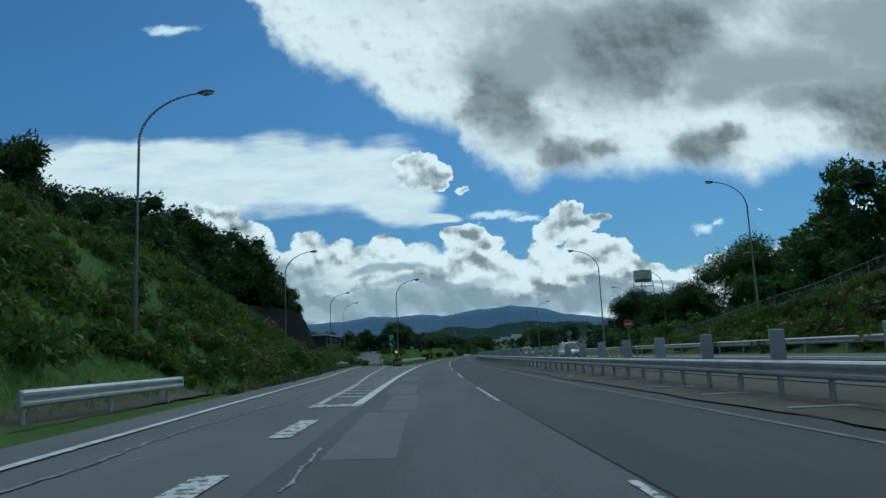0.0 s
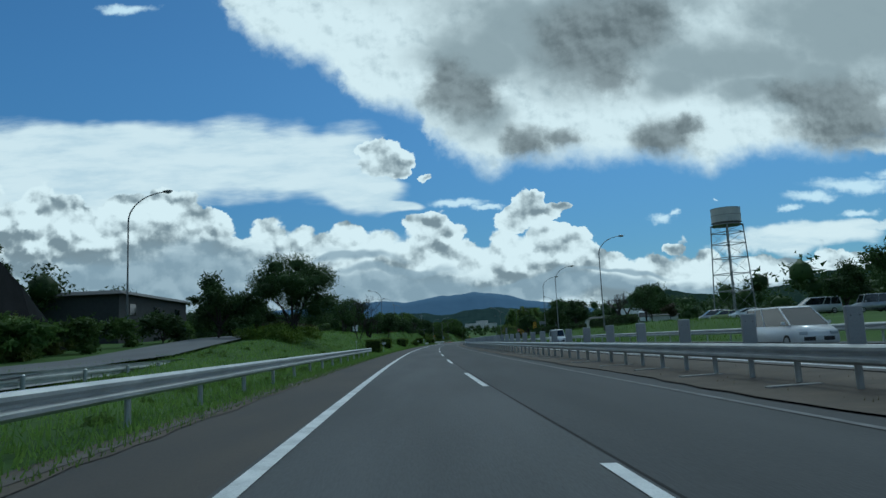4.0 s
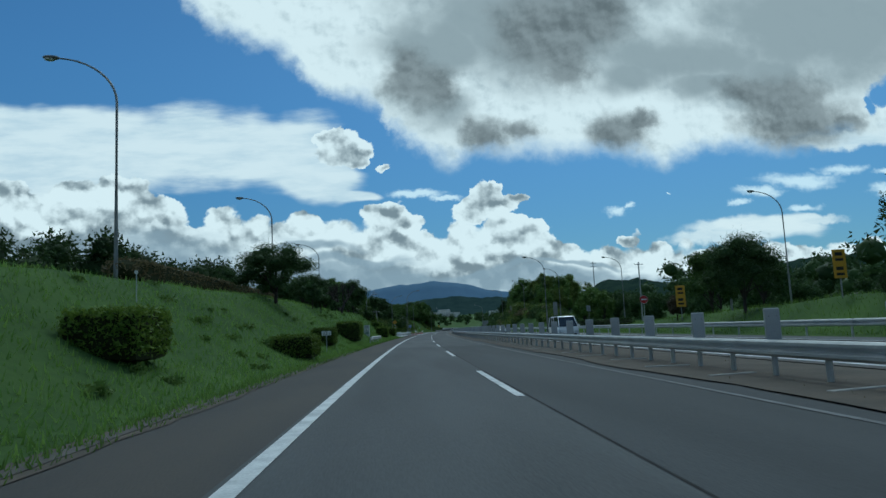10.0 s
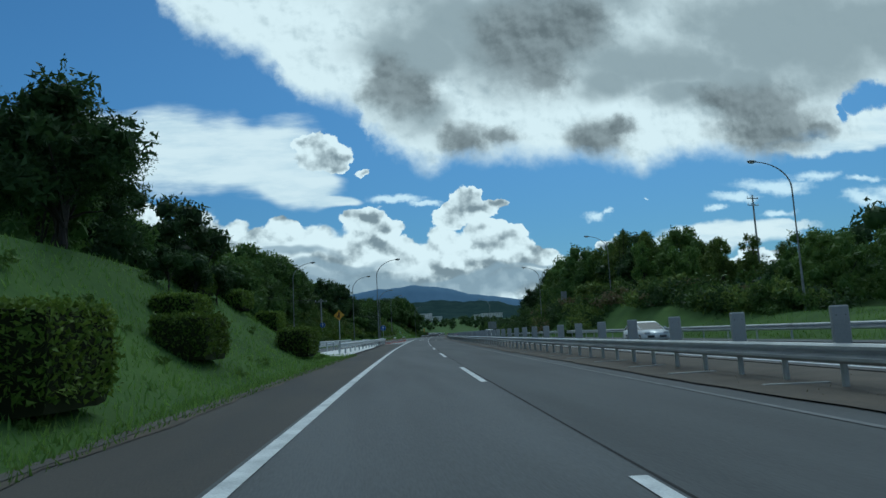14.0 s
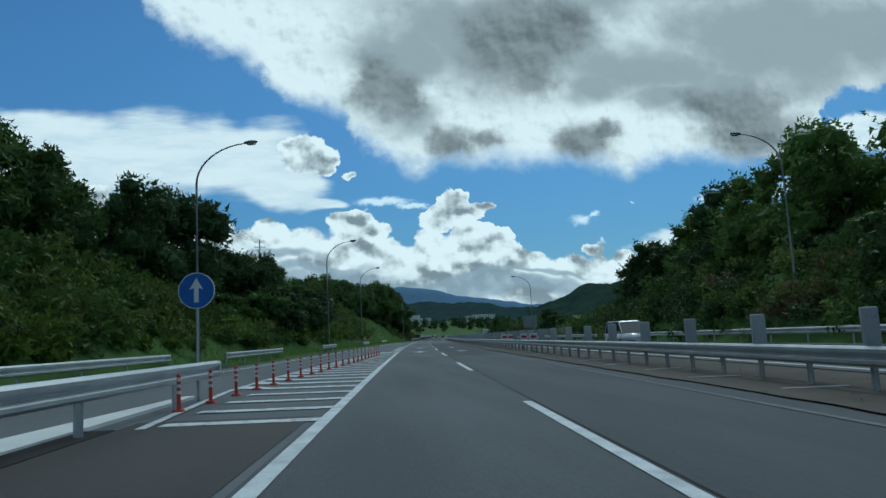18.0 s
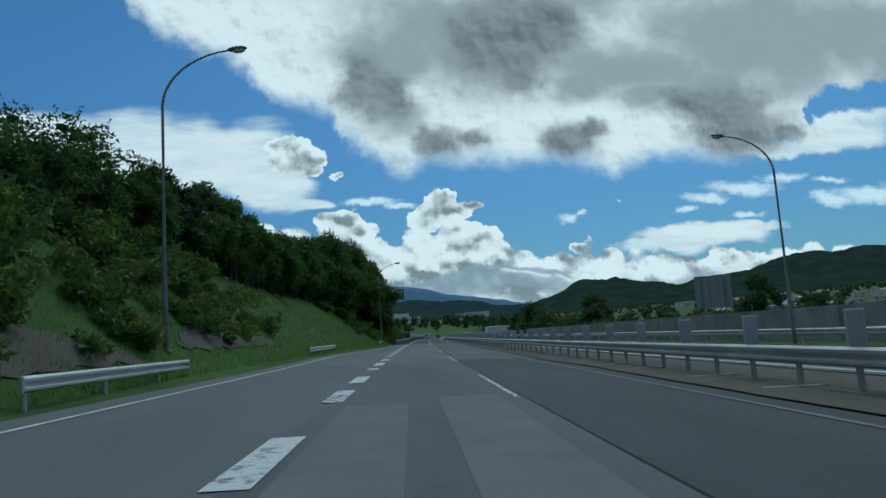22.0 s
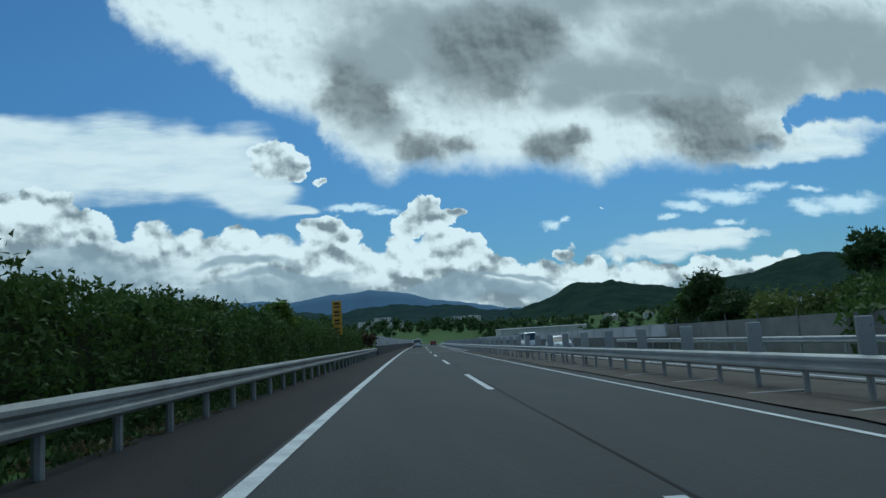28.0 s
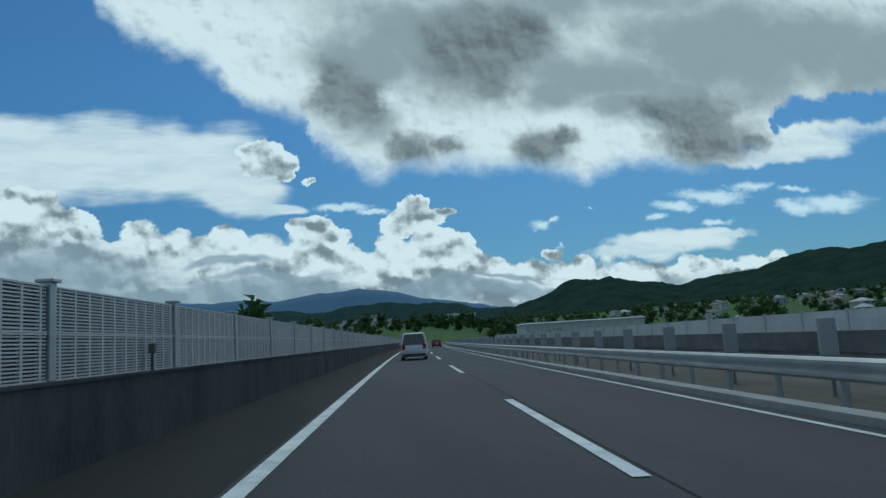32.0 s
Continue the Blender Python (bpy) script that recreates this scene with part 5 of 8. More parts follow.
plate("reflector", -0.09, 0.09, 0.75, 1.0, S_ORANGE, t, 0, 0.006)
for s, u in ((562, -9.8), (618.5, -7.3), (106, -12.4)):
    copy_thing(t, at(s, u, ground_z(s, u)))


# red arrow boards on the median rail
def arrow_board(s):
    t = thing("arrow_board", at(s, 7.88), "white board with a red arrow on the median", "road sign", "median arrow boards")
    stick("pole", 0.0, 1.1, 0.025, STEEL, t)
    plate("board", -0.27, 0.27, 0.82, 1.32, S_WHITE, t)
    shape("arrow", [(-0.22, 1.07), (-0.02, 0.88), (-0.02, 1.0), (0.21, 0.98), (0.21, 1.16), (-0.02, 1.14), (-0.02, 1.26)], S_RED, t)


for s in (482.3, 486.6, 493.9, 498.1):
    arrow_board(s)


# ---------------- red flexible delineators ----------------
def delineator(m, group):
    t = thing("delineator_post", m, "flexible red road post with white reflective bands", "delineator", group)
    bm = bmesh.new()
    bar(bm, (0, 0, 0.0), (0, 0, 0.05), 0.13, 0.10, 14)
    part("base", bm, ORANGE_POLE, t)
    bm = bmesh.new()
    bar(bm, (0, 0, 0.05), (0, 0, 0.70), 0.04, 0.038, 12)
    bar(bm, (0, 0, 0.70), (0, 0, 0.72), 0.038, 0.02, 12)
    part("post", bm, ORANGE_POLE, t)
    for z in (0.34, 0.46, 0.58):
        bm = bmesh.new()
        bar(bm, (0, 0, z), (0, 0, z + 0.06), 0.043, None, 12)
        part("reflective_band", bm, S_WHITE, t)
    return t


DEL_U = lerp_keys([(449, -4.75), (456, -4.45), (467, -3.85), (472, -3.55), (497, -2.6)])
d0 = delineator(at(448.6, DEL_U(448.6)), "red posts on the gore")
for i in range(1, 22):
    s = 448.6 + i * 1.87
    copy_thing(d0, at(s, DEL_U(s), 0.0, random.uniform(0, 360)))
for i in range(8):
    copy_thing(d0, at(60 + i * 2.2, 17.4 + 0.1 * i))
for s, u in ((99.5, -11.7), (106, -12.9)):
    copy_thing(d0, at(s, u, 0.03))


# ---------------- utility poles ----------------
def utility_pole(s, u, h, label, arms=2):
    t = thing("utility_pole", at(s, u, ground_z(s, u), 20), label, "utility pole", "utility poles")
    bm = bmesh.new()
    bar(bm, (0, 0, -0.5), (0, 0, h), 0.16, 0.10, 10)
    part("pole", bm, CONCRETE, t)
    for i in range(arms):
        z = h - 0.5 - i * 0.9
        bm = bmesh.new()
        box(bm, -0.95, 0.95, -0.05, 0.05, z, z + 0.08)
        part("crossarm", bm, STEEL_DULL, t)
        for x in (-0.85, -0.3, 0.3, 0.85):
            bm = bmesh.new()
            bar(bm, (x, 0, z + 0.08), (x, 0, z + 0.28), 0.05, 0.03, 8)
            part("insulator", bm, S_WHITE, t)
    return t


utility_pole(452.8, -15.0, 6.6, "thin concrete utility pole in front of a wooded slope", 1)
WIRE_TOP = 6.1 + ground_z(452.8, -15.0)
for dz, du in ((0.0, -0.85), (0.0, 0.85)):
    wire = thing("overhead_wire", Matrix(), "thin black power line sagging from a utility pole", "power line", "overhead wires")
    bm = bmesh.new()
    a, b = Vector(spot(452.8, -15.0 + du * 0.9, WIRE_TOP + 0.27)), Vector(spot(415.0, -24.5 + du, 8.4))
    tube(bm, [a.lerp(b, i / 12) - Vector((0, 0, 0.9 * (1 - (i / 6 - 1) ** 2))) for i in range(13)], [0.018] * 13, 4)
    part("cable", bm, TAR, wire)
utility_pole(555.2, -27.1, 12.0, "concrete utility pole with crossarms on the crest")
utility_pole(590, -60, 13.0, "distant concrete utility pole with crossarms")
utility_pole(512, -22.0, 9.4, "concrete utility pole with crossarms above the slope")
utility_pole(430, 45, 13.0, "utility pole beyond the far bank")
utility_pole(372, 40, 11.0, "utility pole beyond the far bank", 1)
utility_pole(330, 38, 9.0, "utility pole with a single crossarm on the far bank", 1)


def wire(name, a, b, sag, label):
    pts = [a.lerp(b, i / 12) - Vector((0, 0, sag * 4 * (i / 12) * (1 - i / 12))) for i in range(13)]
    bm = bmesh.new()
    tube(bm, pts, [0.018] * 13, 5)
    ob = part(name, bm, S_BLACK)
    return tagged(ob, label, "cable", "overhead cables")


for dx in (-0.8, 0.0, 0.8):
    wire("overhead_cable", spot(512, -22.0 + dx, ground_z(512, -22) + 9.2), spot(555.2, -27.1 + dx, ground_z(555, -27) + 11.8), 0.7, "black overhead cable between two poles")
wire("overhead_cable", spot(452.8, -15.0, ground_z(452.8, -15.0) + 5.9), spot(415, -34, ground_z(425, -34) + 8.0), 0.8, "black overhead cable crossing the slope")

# ---------------- trees ----------------
def leaf_cloud(rng, centres, radii, count, size, flat=0.75, inner=0.55):
    """Leaves as small pointed blades scattered through the shells of puffs."""
    w = np.array(radii) ** 2
    idx = rng.choice(len(centres), count, p=w / w.sum())
    d = rng.normal(size=(count, 3))
    d /= np.linalg.norm(d, axis=1)[:, None]
    rr = rng.uniform(inner, 1.1, count)
    pos = np.array(centres)[idx] + d * (np.array(radii)[idx] * rr)[:, None] * np.array([1, 1, flat])
    a = rng.normal(size=(count, 3)) + d * 0.9 + np.array([0, 0, -0.15])
    a /= np.linalg.norm(a, axis=1)[:, None]
    b = np.cross(a, rng.normal(size=(count, 3)))
    b /= np.linalg.norm(b, axis=1)[:, None]
    sz = size * rng.uniform(0.55, 1.5, count)[:, None]
    v = np.stack([pos - a * sz * 0.7 - b * sz * 0.42, pos - a * sz * 0.5 + b * sz * 0.5, pos + a * sz * 1.05], 1).reshape(-1, 3)
    return v, np.arange(count * 3).reshape(-1, 3)


def numpy_mesh(name, v, f, material=None):
    me = bpy.data.meshes.new(name)
    me.vertices.add(len(v))
    me.vertices.foreach_set("co", np.asarray(v, np.float32).ravel())
    me.loops.add(f.size)
    me.loops.foreach_set("vertex_index", f.ravel().astype(np.int32))
    me.polygons.add(len(f))
    me.polygons.foreach_set("loop_start", np.arange(0, f.size, f.shape[1], dtype=np.int32))
    me.update(calc_edges=True)
    if material:
        me.materials.append(material)
    return me


def ico_core(centres, radii, shrink, flat=0.75):
    bm = bmesh.new()
    for c, r in zip(centres, radii):
        bmesh.ops.create_icosphere(bm, subdivisions=1, radius=1.0, matrix=Matrix.LocRotScale(tuple(c), None, (r * shrink, r * shrink, r * shrink * flat)))
    for v in bm.verts:
        v.co += Vector(noise.noise_vector(v.co * 1.3)) * 0.3
    return bm


def sprigs(rng, centres, radii, count, size, flat):
    """Thin shoots of leaves that stand out of the crown and break its outline."""
    vs = []
    for i in range(count):
        k = rng.integers(len(centres))
        d = rng.normal(size=3) + np.array([0, 0, 0.8])
        d /= np.linalg.norm(d)
        p = np.array(centres[k]) + d * radii[k] * np.array([1, 1, flat]) * 0.95
        ln = rng.uniform(0.25, 0.6) * radii[k]
        for j in range(9):
            q = p + d * ln * j / 8 + rng.normal(size=3) * size * 0.4
            a = d + rng.normal(size=3) * 0.8
            a /= np.linalg.norm(a)
            b = np.cross(a, rng.normal(size=3))
            b /= np.linalg.norm(b)
            s = size * rng.uniform(0.6, 1.2)
            vs += [q - a * s * 0.7 - b * s * 0.4, q - a * s * 0.5 + b * s * 0.45, q + a * s]
    v = np.array(vs)
    return v, np.arange(len(v)).reshape(-1, 3)


def tree_meshes(seed, height, spread, trunk_h, puffs, leaves, leaf, flat=0.8, core=0.62, shoots=40, lean=0.0):
    """Trunk with limbs, and a crown of leaves."""
    rng = np.random.default_rng(seed)
    ch = height - trunk_h
    cs, rs = [], []
    for i in range(puffs):
        a, k = rng.uniform(0, math.tau), rng.uniform(0, 1)
        zz = trunk_h + ch * (0.12 + 0.76 * k)
        wide = spread * math.sin(math.pi * min(0.95, 0.24 + 0.66 * k)) * rng.uniform(0.45, 0.9)
        cs.append((math.cos(a) * wide + lean * k, math.sin(a) * wide, zz))
        rs.append(spread * rng.uniform(0.20, 0.42))
    cs.append((0, 0, trunk_h + ch * 0.5))
    rs.append(spread * 0.5)
    bm = bmesh.new()
    r = 0.024 * height
    top = trunk_h + ch * 0.6
    tube(bm, [(0, 0, -0.4), (0.02, 0, 0.4), (rng.uniform(-.15, .15), rng.uniform(-.15, .15), max(trunk_h, 0.7)), (rng.uniform(-.3, .3), rng.uniform(-.3, .3), top)], [r * 1.5, r, r * 0.75, r * 0.2], 8)
    for c in cs[:8]:
        z0 = max(0.3, trunk_h * rng.uniform(0.55, 1.1))
        mid = Vector((c[0] * 0.45, c[1] * 0.45, (z0 + c[2]) / 2 + 0.2))
        tube(bm, [(0, 0, z0), mid, c], [r * 0.5, r * 0.32, r * 0.1], 4)
    trunk = bpy.data.meshes.new("trunk")
    bm.to_mesh(trunk)
    bm.free()
    trunk.materials.append(BARK)
    v, f = leaf_cloud(rng, cs, rs, leaves, leaf, flat)
    if shoots:
        v2, f2 = sprigs(rng, cs, rs, shoots, leaf * 0.8, flat)
        v, f = np.vstack([v, v2]), np.vstack([f, f2 + len(v)])
    crown_verts, crown_faces = v, f
    inner = ico_core(cs, rs, core, flat)
    inner.verts.index_update()
    cv = np.array([tuple(x.co) for x in inner.verts])
    cf = np.array([[x.index for x in fc.verts] for fc in inner.faces])
    inner.free()
    tri = [tuple(x[:3]) for x in cf + len(v)]
    crown = bpy.data.meshes.new("crown")
    crown.from_pydata(np.vstack([crown_verts, cv]).tolist(), [], crown_faces.tolist() + tri)
    return trunk, crown


TREE_KINDS = {
    "round": (11, 6.0, 3.2, 1.5, 18, 4600, 0.16, 0.8, 0.55, 50),
    "broad": (12, 8.5, 4.6, 2.2, 22, 5600, 0.20, 0.75, 0.5, 60),
    "airy": (18, 7.0, 3.4, 2.2, 16, 3600, 0.15, 0.7, 0.25, 60),
    "tall": (13, 11.0, 3.6, 1.4, 22, 3500, 0.26, 0.9, 0.66, 60),
    "wood": (14, 12.0, 4.2, 0.8, 22, 3900, 0.28, 0.95, 0.7, 60),
    "wood_b": (15, 10.0, 4.6, 0.5, 22, 3900, 0.28, 0.95, 0.7, 60),
    "bamboo": (17, 12.0, 2.6, 2.0, 18, 4800, 0.20, 1.3, 0.5, 90),
    "near": (23, 9.0, 4.6, 2.2, 30, 30000, 0.095, 0.75, 0.5, 220),
    "wood_far": (14, 12.0, 4.2, 0.8, 20, 3300, 0.28, 0.95, 0.72, 60),
    "bush": (16, 2.4, 1.6, 0.1, 10, 1000, 0.15, 0.75, 0.65, 24),
    "weed": (20, 1.3, 1.3, 0.0, 8, 700, 0.13, 0.6, 0.5, 30),
    "topiary": (22, 2.6, 1.15, 0.9, 14, 2800, 0.09, 1.0, 0.85, 0),
}
TREE_MESH = {}


def plant(kind, s, u, scale=1.0, leafmat=None, label="dark green leafy tree on the slope", group="roadside trees", name="tree", dz=-0.1, squash=1.0, trunk=True):
    leafmat = leafmat or LEAF_DARK
    key = (kind, leafmat.name)
    if key not in TREE_MESH:
        if kind not in TREE_MESH:
            TREE_MESH[kind] = tree_meshes(*TREE_KINDS[kind])
        tr, cr = TREE_MESH[kind]
        cr = cr.copy()
        cr.materials.append(leafmat)
        TREE_MESH[key] = (tr, cr)
    tr, cr = TREE_MESH[key]
    t = thing(name, at(s, u, ground_z(s, u) + dz, random.uniform(0, 360)) @ Matrix.Diagonal((scale, scale, scale * squash, 1)), label, "tree" if name == "tree" else "bush", group)
    if trunk:
        put("trunk", tr, t)
    put("crown", cr, t)
    return t


def thicket(name, spots, seed, material, label, size=0.15, leaves=300, base=None):
    """Undergrowth too dense to count: low leafy clumps at (s, u, scale, rise)."""
    rng = np.random.default_rng(seed)
    vs = []
    for s, u, k, rise in spots:
        p = np.array(spot(s, u, (ground_z(s, u) if base is None else base) - 0.1))
        cs = [tuple(p + np.array([rng.normal(0, .55), rng.normal(0, .55), rng.uniform(.1, .75) * rise]) * k) for _ in range(6)]
        v, f = leaf_cloud(rng, cs, [k * rng.uniform(.4, .75) for _ in cs], leaves, size * (0.7 + 0.4 * k), 0.8, 0.3)
        vs.append(v)
    v = np.vstack(vs)
    ob = put(name, numpy_mesh(name, v, np.arange(len(v)).reshape(-1, 3), material))
    return tagged(ob, label, "undergrowth", "", "stuff")


def bare_tree_mesh(seed, height, spread, thick, depth=5):
    rng = random.Random(seed)
    made = []

    def grow(p, d, ln, r, k, bm=None):
        if k >= depth - 1:
            bm = bmesh.new()
            made.append(("trunk" if k == depth else "branch", bm))
        q = p + d * ln
        mid = p.lerp(q, 0.5) + Vector((rng.uniform(-1, 1), rng.uniform(-1, 1), 0)) * ln * 0.06
        tube(bm, [p, mid, q], [r, r * 0.85, r * 0.7], 5 if k > 2 else 3)
        if k == 0:
            return
        for i in range(rng.choice((2, 3, 3)) if k > 1 else 3):
            a = Vector((rng.uniform(-1, 1), rng.uniform(-1, 1), rng.uniform(-0.1, 0.9) * (0.6 + spread))).normalized()
            nd = (d * 0.75 + a * 0.75).normalized()
            grow(q, nd, ln * rng.uniform(0.6, 0.8), r * 0.6, k - 1, bm)

    for i in range(3):
        a = i * 2.1 + rng.uniform(-.4, .4)
        base = Vector((math.cos(a) * 0.1, math.sin(a) * 0.1, -0.2))
        grow(base, Vector((math.cos(a) * 0.35, math.sin(a) * 0.35, 1)).normalized(), height * 0.30, thick, depth)
    meshes = []
    for name, bm in made:
        me = bpy.data.meshes.new(name)
        bm.to_mesh(me)
        bm.free()
        me.materials.append(BARK)
        meshes.append(me)
    return meshes


def bare_tree(s, u, seed, height, label, thick=0.13, depth=5):
    t = thing("bare_tree", at(s, u, ground_z(s, u)), label, "tree", "bare trees")
    for me in bare_tree_mesh(seed, height, 0.6, thick, depth):
        put(me.name.split(".")[0], me, t)
    return t


# ---- first quarter: hill beside the exit ----
random.seed(4)
for i in range(17):
    s = 70 + i * 3.0
    plant("wood_far", s, -31 - random.uniform(0, 7), random.uniform(.9, 1.08) * float(np.interp(s, [70, 84, 100, 121], [1.0, 1.25, 1.3, 1.12])), label="tall dark evergreen tree on the crest of a grassy bank", group="crest trees", dz=-0.5)
for s, u, k in ((46, -27, .7), (50, -29, .62), (55, -36, .45), (117, -32.5, 1.05), (121, -31.6, 1.02), (125, -32, .95), (129, -31.5, .9), (133, -31.8, .82), (137, -31.5, .72), (141, -31.6, .6), (145, -31.6, .66), (149, -31.6, .5), (152, -31.6, .36)):
    plant("wood_b", s, u, k, label="dark evergreen tree on the crest of a grassy bank", group="crest trees", dz=-0.4)
for i in range(46):
    s = random.uniform(5, 99)
    e = L_EDGE(s)
    d = random.uniform(0.6, 14)
    plant(random.choice(("bush", "weed", "weed")), s, e - d - (1.4 if 10 < s < 30 else 0), random.uniform(.5, 1.15), random.choice((LEAF_MID, LEAF_MID, LEAF_WEED, LEAF_LIGHT, LEAF_DRY)), "tangled green weeds and shrubs on the bank", "bank shrubs", "shrub", -0.15, random.uniform(.6, 1.0), False)
for m, sd, n in ((LEAF_MID, 1, 330), (LEAF_WEED, 2, 170), (LEAF_HEDGE, 3, 270), (LEAF_LIGHT, 5, 140), (LEAF_DRY, 4, 24)):
    thicket("undergrowth_exit", [(q, L_EDGE(q) - random.uniform(0.4, 15) - (1.3 if 12 < q < 28 else 0), random.uniform(.5, 1.1), random.uniform(.6, 1.2)) for q in (random.uniform(0, 100.5) for _ in range(n))], 200 + sd, m, "dense weeds covering the bank beside the exit")
# retaining wall behind the ramp
wall = thing("retaining_wall", Matrix(), "dark stepped concrete retaining wall below trees", "wall", "", "structure")
for k, (z0, z1, u0) in enumerate(((-0.5, 4.2, -24.5), (3.5, 11.0, -27.5))):
    def top(a):
        return z1 * float(np.interp(a, [96, 120, 138, 146, 152, 156], [0.85, 0.96, 1.0, 0.86 if k else 0.95, 0.55 if k else 0.85, 0.3 if k else 0.7]))

    for i in range(13):
        a, b = 96 + i * 4.6, 96 + i * 4.6 + 4.56
        vs = []
        for q in (a, b):
            h = top(q)
            vs += [spot(q, u0, z0), spot(q, u0 - 1.0, h), spot(q, u0 - 3.2, h), spot(q, u0 - 3.2, z0)]
        put("wall_panel", mesh_of("wall_panel", vs, [(0, 1, 5, 4), (1, 2, 6, 5), (2, 3, 7, 6), (3, 2, 1, 0), (4, 5, 6, 7)], CONCRETE_BLACK), wall)
for m, n in ((LEAF_WEED, 60), (LEAF_LIGHT, 60), (LEAF_HEDGE, 50)):
    thicket("undergrowth_ramp_foot", [(random.uniform(99, 124), random.uniform(-24, -16.2), random.uniform(1.0, 1.8), random.uniform(.9, 1.5)) for _ in range(n)], 260 + n, m, "yellow-green weeds between ramp and retaining wall")
thicket("undergrowth_ledge", [(random.uniform(98, 140), random.uniform(-27.2, -25.7), random.uniform(.6, 1.0), 1.2) for _ in range(60)], 270, LEAF_MID, "green weeds on the ledge of the retaining wall", base=3.9)
for i in range(24):
    plant(random.choice(("bush", "weed")), 101 + random.uniform(0, 50), -24.0 + random.uniform(0, 3), random.uniform(.7, 1.3), random.choice((LEAF_WEED, LEAF_MID)), "yellow-green shrubs below the retaining wall", "wall shrubs", "shrub", -0.1, .9, False)
fence = thing("white_fence", Matrix(), "low white railing along the parking ramp", "fence", "ramp fences")
for z in (0.55, 0.85):
    sweep("rail", [(-23.5, z), (-23.5, z + 0.07), (-23.56, z + 0.07), (-23.56, z)], 118, 178, S_WHITE, fence, 5.0)
for i in range(21):
    put("post", post_mesh(0.9, 0.035, S_WHITE), fence, at(118 + i * 3, -23.55))

# ---- second quarter: bank and parking area on the left ----
thicket("undergrowth_tree_foot", [(random.uniform(155, 168), random.uniform(-14, -10), random.uniform(.7, 1.1), random.uniform(.7, 1.1)) for _ in range(40)], 280, LEAF_HEDGE, "dark green shrubs below a broad tree on the bank")
plant("near", 161, -10.9, .88, dz=-1.0, label="broad dark green tree on the grassy bank", group="bank trees")
for s, u, k in ((160, -17, .9), (187, -23.5, .85), (190.5, -21.5, .75), (194, -24, .9)):
    plant("round", s, u, k, label="dark green tree at the parking area", group="bank trees")
for s, u, kind, k, q in ((195.2, -11.1, "airy", .66, 1.0), (216.5, -12.6, "airy", .88, 1.0), (210.8, -12.9, "round", .78, 1.0), (217.4, -9.9, "airy", .42, .9), (245.4, -11.2, "airy", .64, 1.0), (250.2, -9.4, "near", .60, 1.0), (257.7, -9.7, "airy", .62, 1.0),
                         (295.7, -9.6, "near", .62, .74), (320.7, -10.9, "near", .44, .86), (323, -12.4, "round", .64, .9), (365.0, -11.2, "round", 1.0, .95), (366.6, -12.2, "near", .68, .95), (246, -22, "round", .9, 1.0), (353, -17, "round", 1.0, 1.0), (346, -19, "round", 1.0, 1.0), (336, -18, "round", .9, 1.0), (358, -15, "round", .9, 1.0), (326, -21.5, "round", .85, 1.0)):
    plant(kind, s, u, k, label="dark green tree on the top of a grass bank", group="bank trees", squash=q)
for s, u, k in ((313.0, -9.7, .95), (315.6, -9.3, .8), (302, -11.5, .8), (331, -9.8, .6), (347.4, -10.4, .62), (350.2, -10.5, .66), (369.5, -9.4, .7), (372.5, -9.3, .75), (375.5, -9.2, .72), (381, -10.0, .7), (236, -11.0, .7)):
    plant("topiary", s, u, k, LEAF_DARK, "round clipped shrub on a short trunk", "clipped shrubs")
for i in range(13):
    s = 372 + i * 2.7
    plant(random.choice(("wood", "wood_b", "tall")), s, -14.5 - random.uniform(0, 7), random.uniform(.66, .86) * float(np.interp(s, [372, 390, 406], [.8, 1.0, 1.05])), label="tall dark tree of a wood beyond the bank", group="wooded slope", dz=-0.6, leafmat=random.choice((LEAF_DARK, LEAF_DARK, LEAF_MID)))
plant("bush", 257.5, -11.8, 1.3, LEAF_MID, "light green shrub on the bank", "bank shrubs", "shrub")
bare_tree(197.2, -9.2, 3, 6.4, "tall bare tree with fine twigs on the bank", 0.08, 6)
bare_tree(340.2, -10.3, 9, 4.6, "pruned dark bare tree with thick limbs and thin twigs", 0.22, 6)
bare_tree(217.4, -9.9, 12, 4.2, "pruned dark tree with stubby limbs and few leaves", 0.23, 4)
for i in range(26):
    plant("bush", 150 + i * 9, -21 - random.uniform(0, 6), random.uniform(1.1, 1.8), random.choice((LEAF_DARK, LEAF_MID)), "dark shrub along the parking area", "parking area shrubs", "shrub", -0.2, .8)


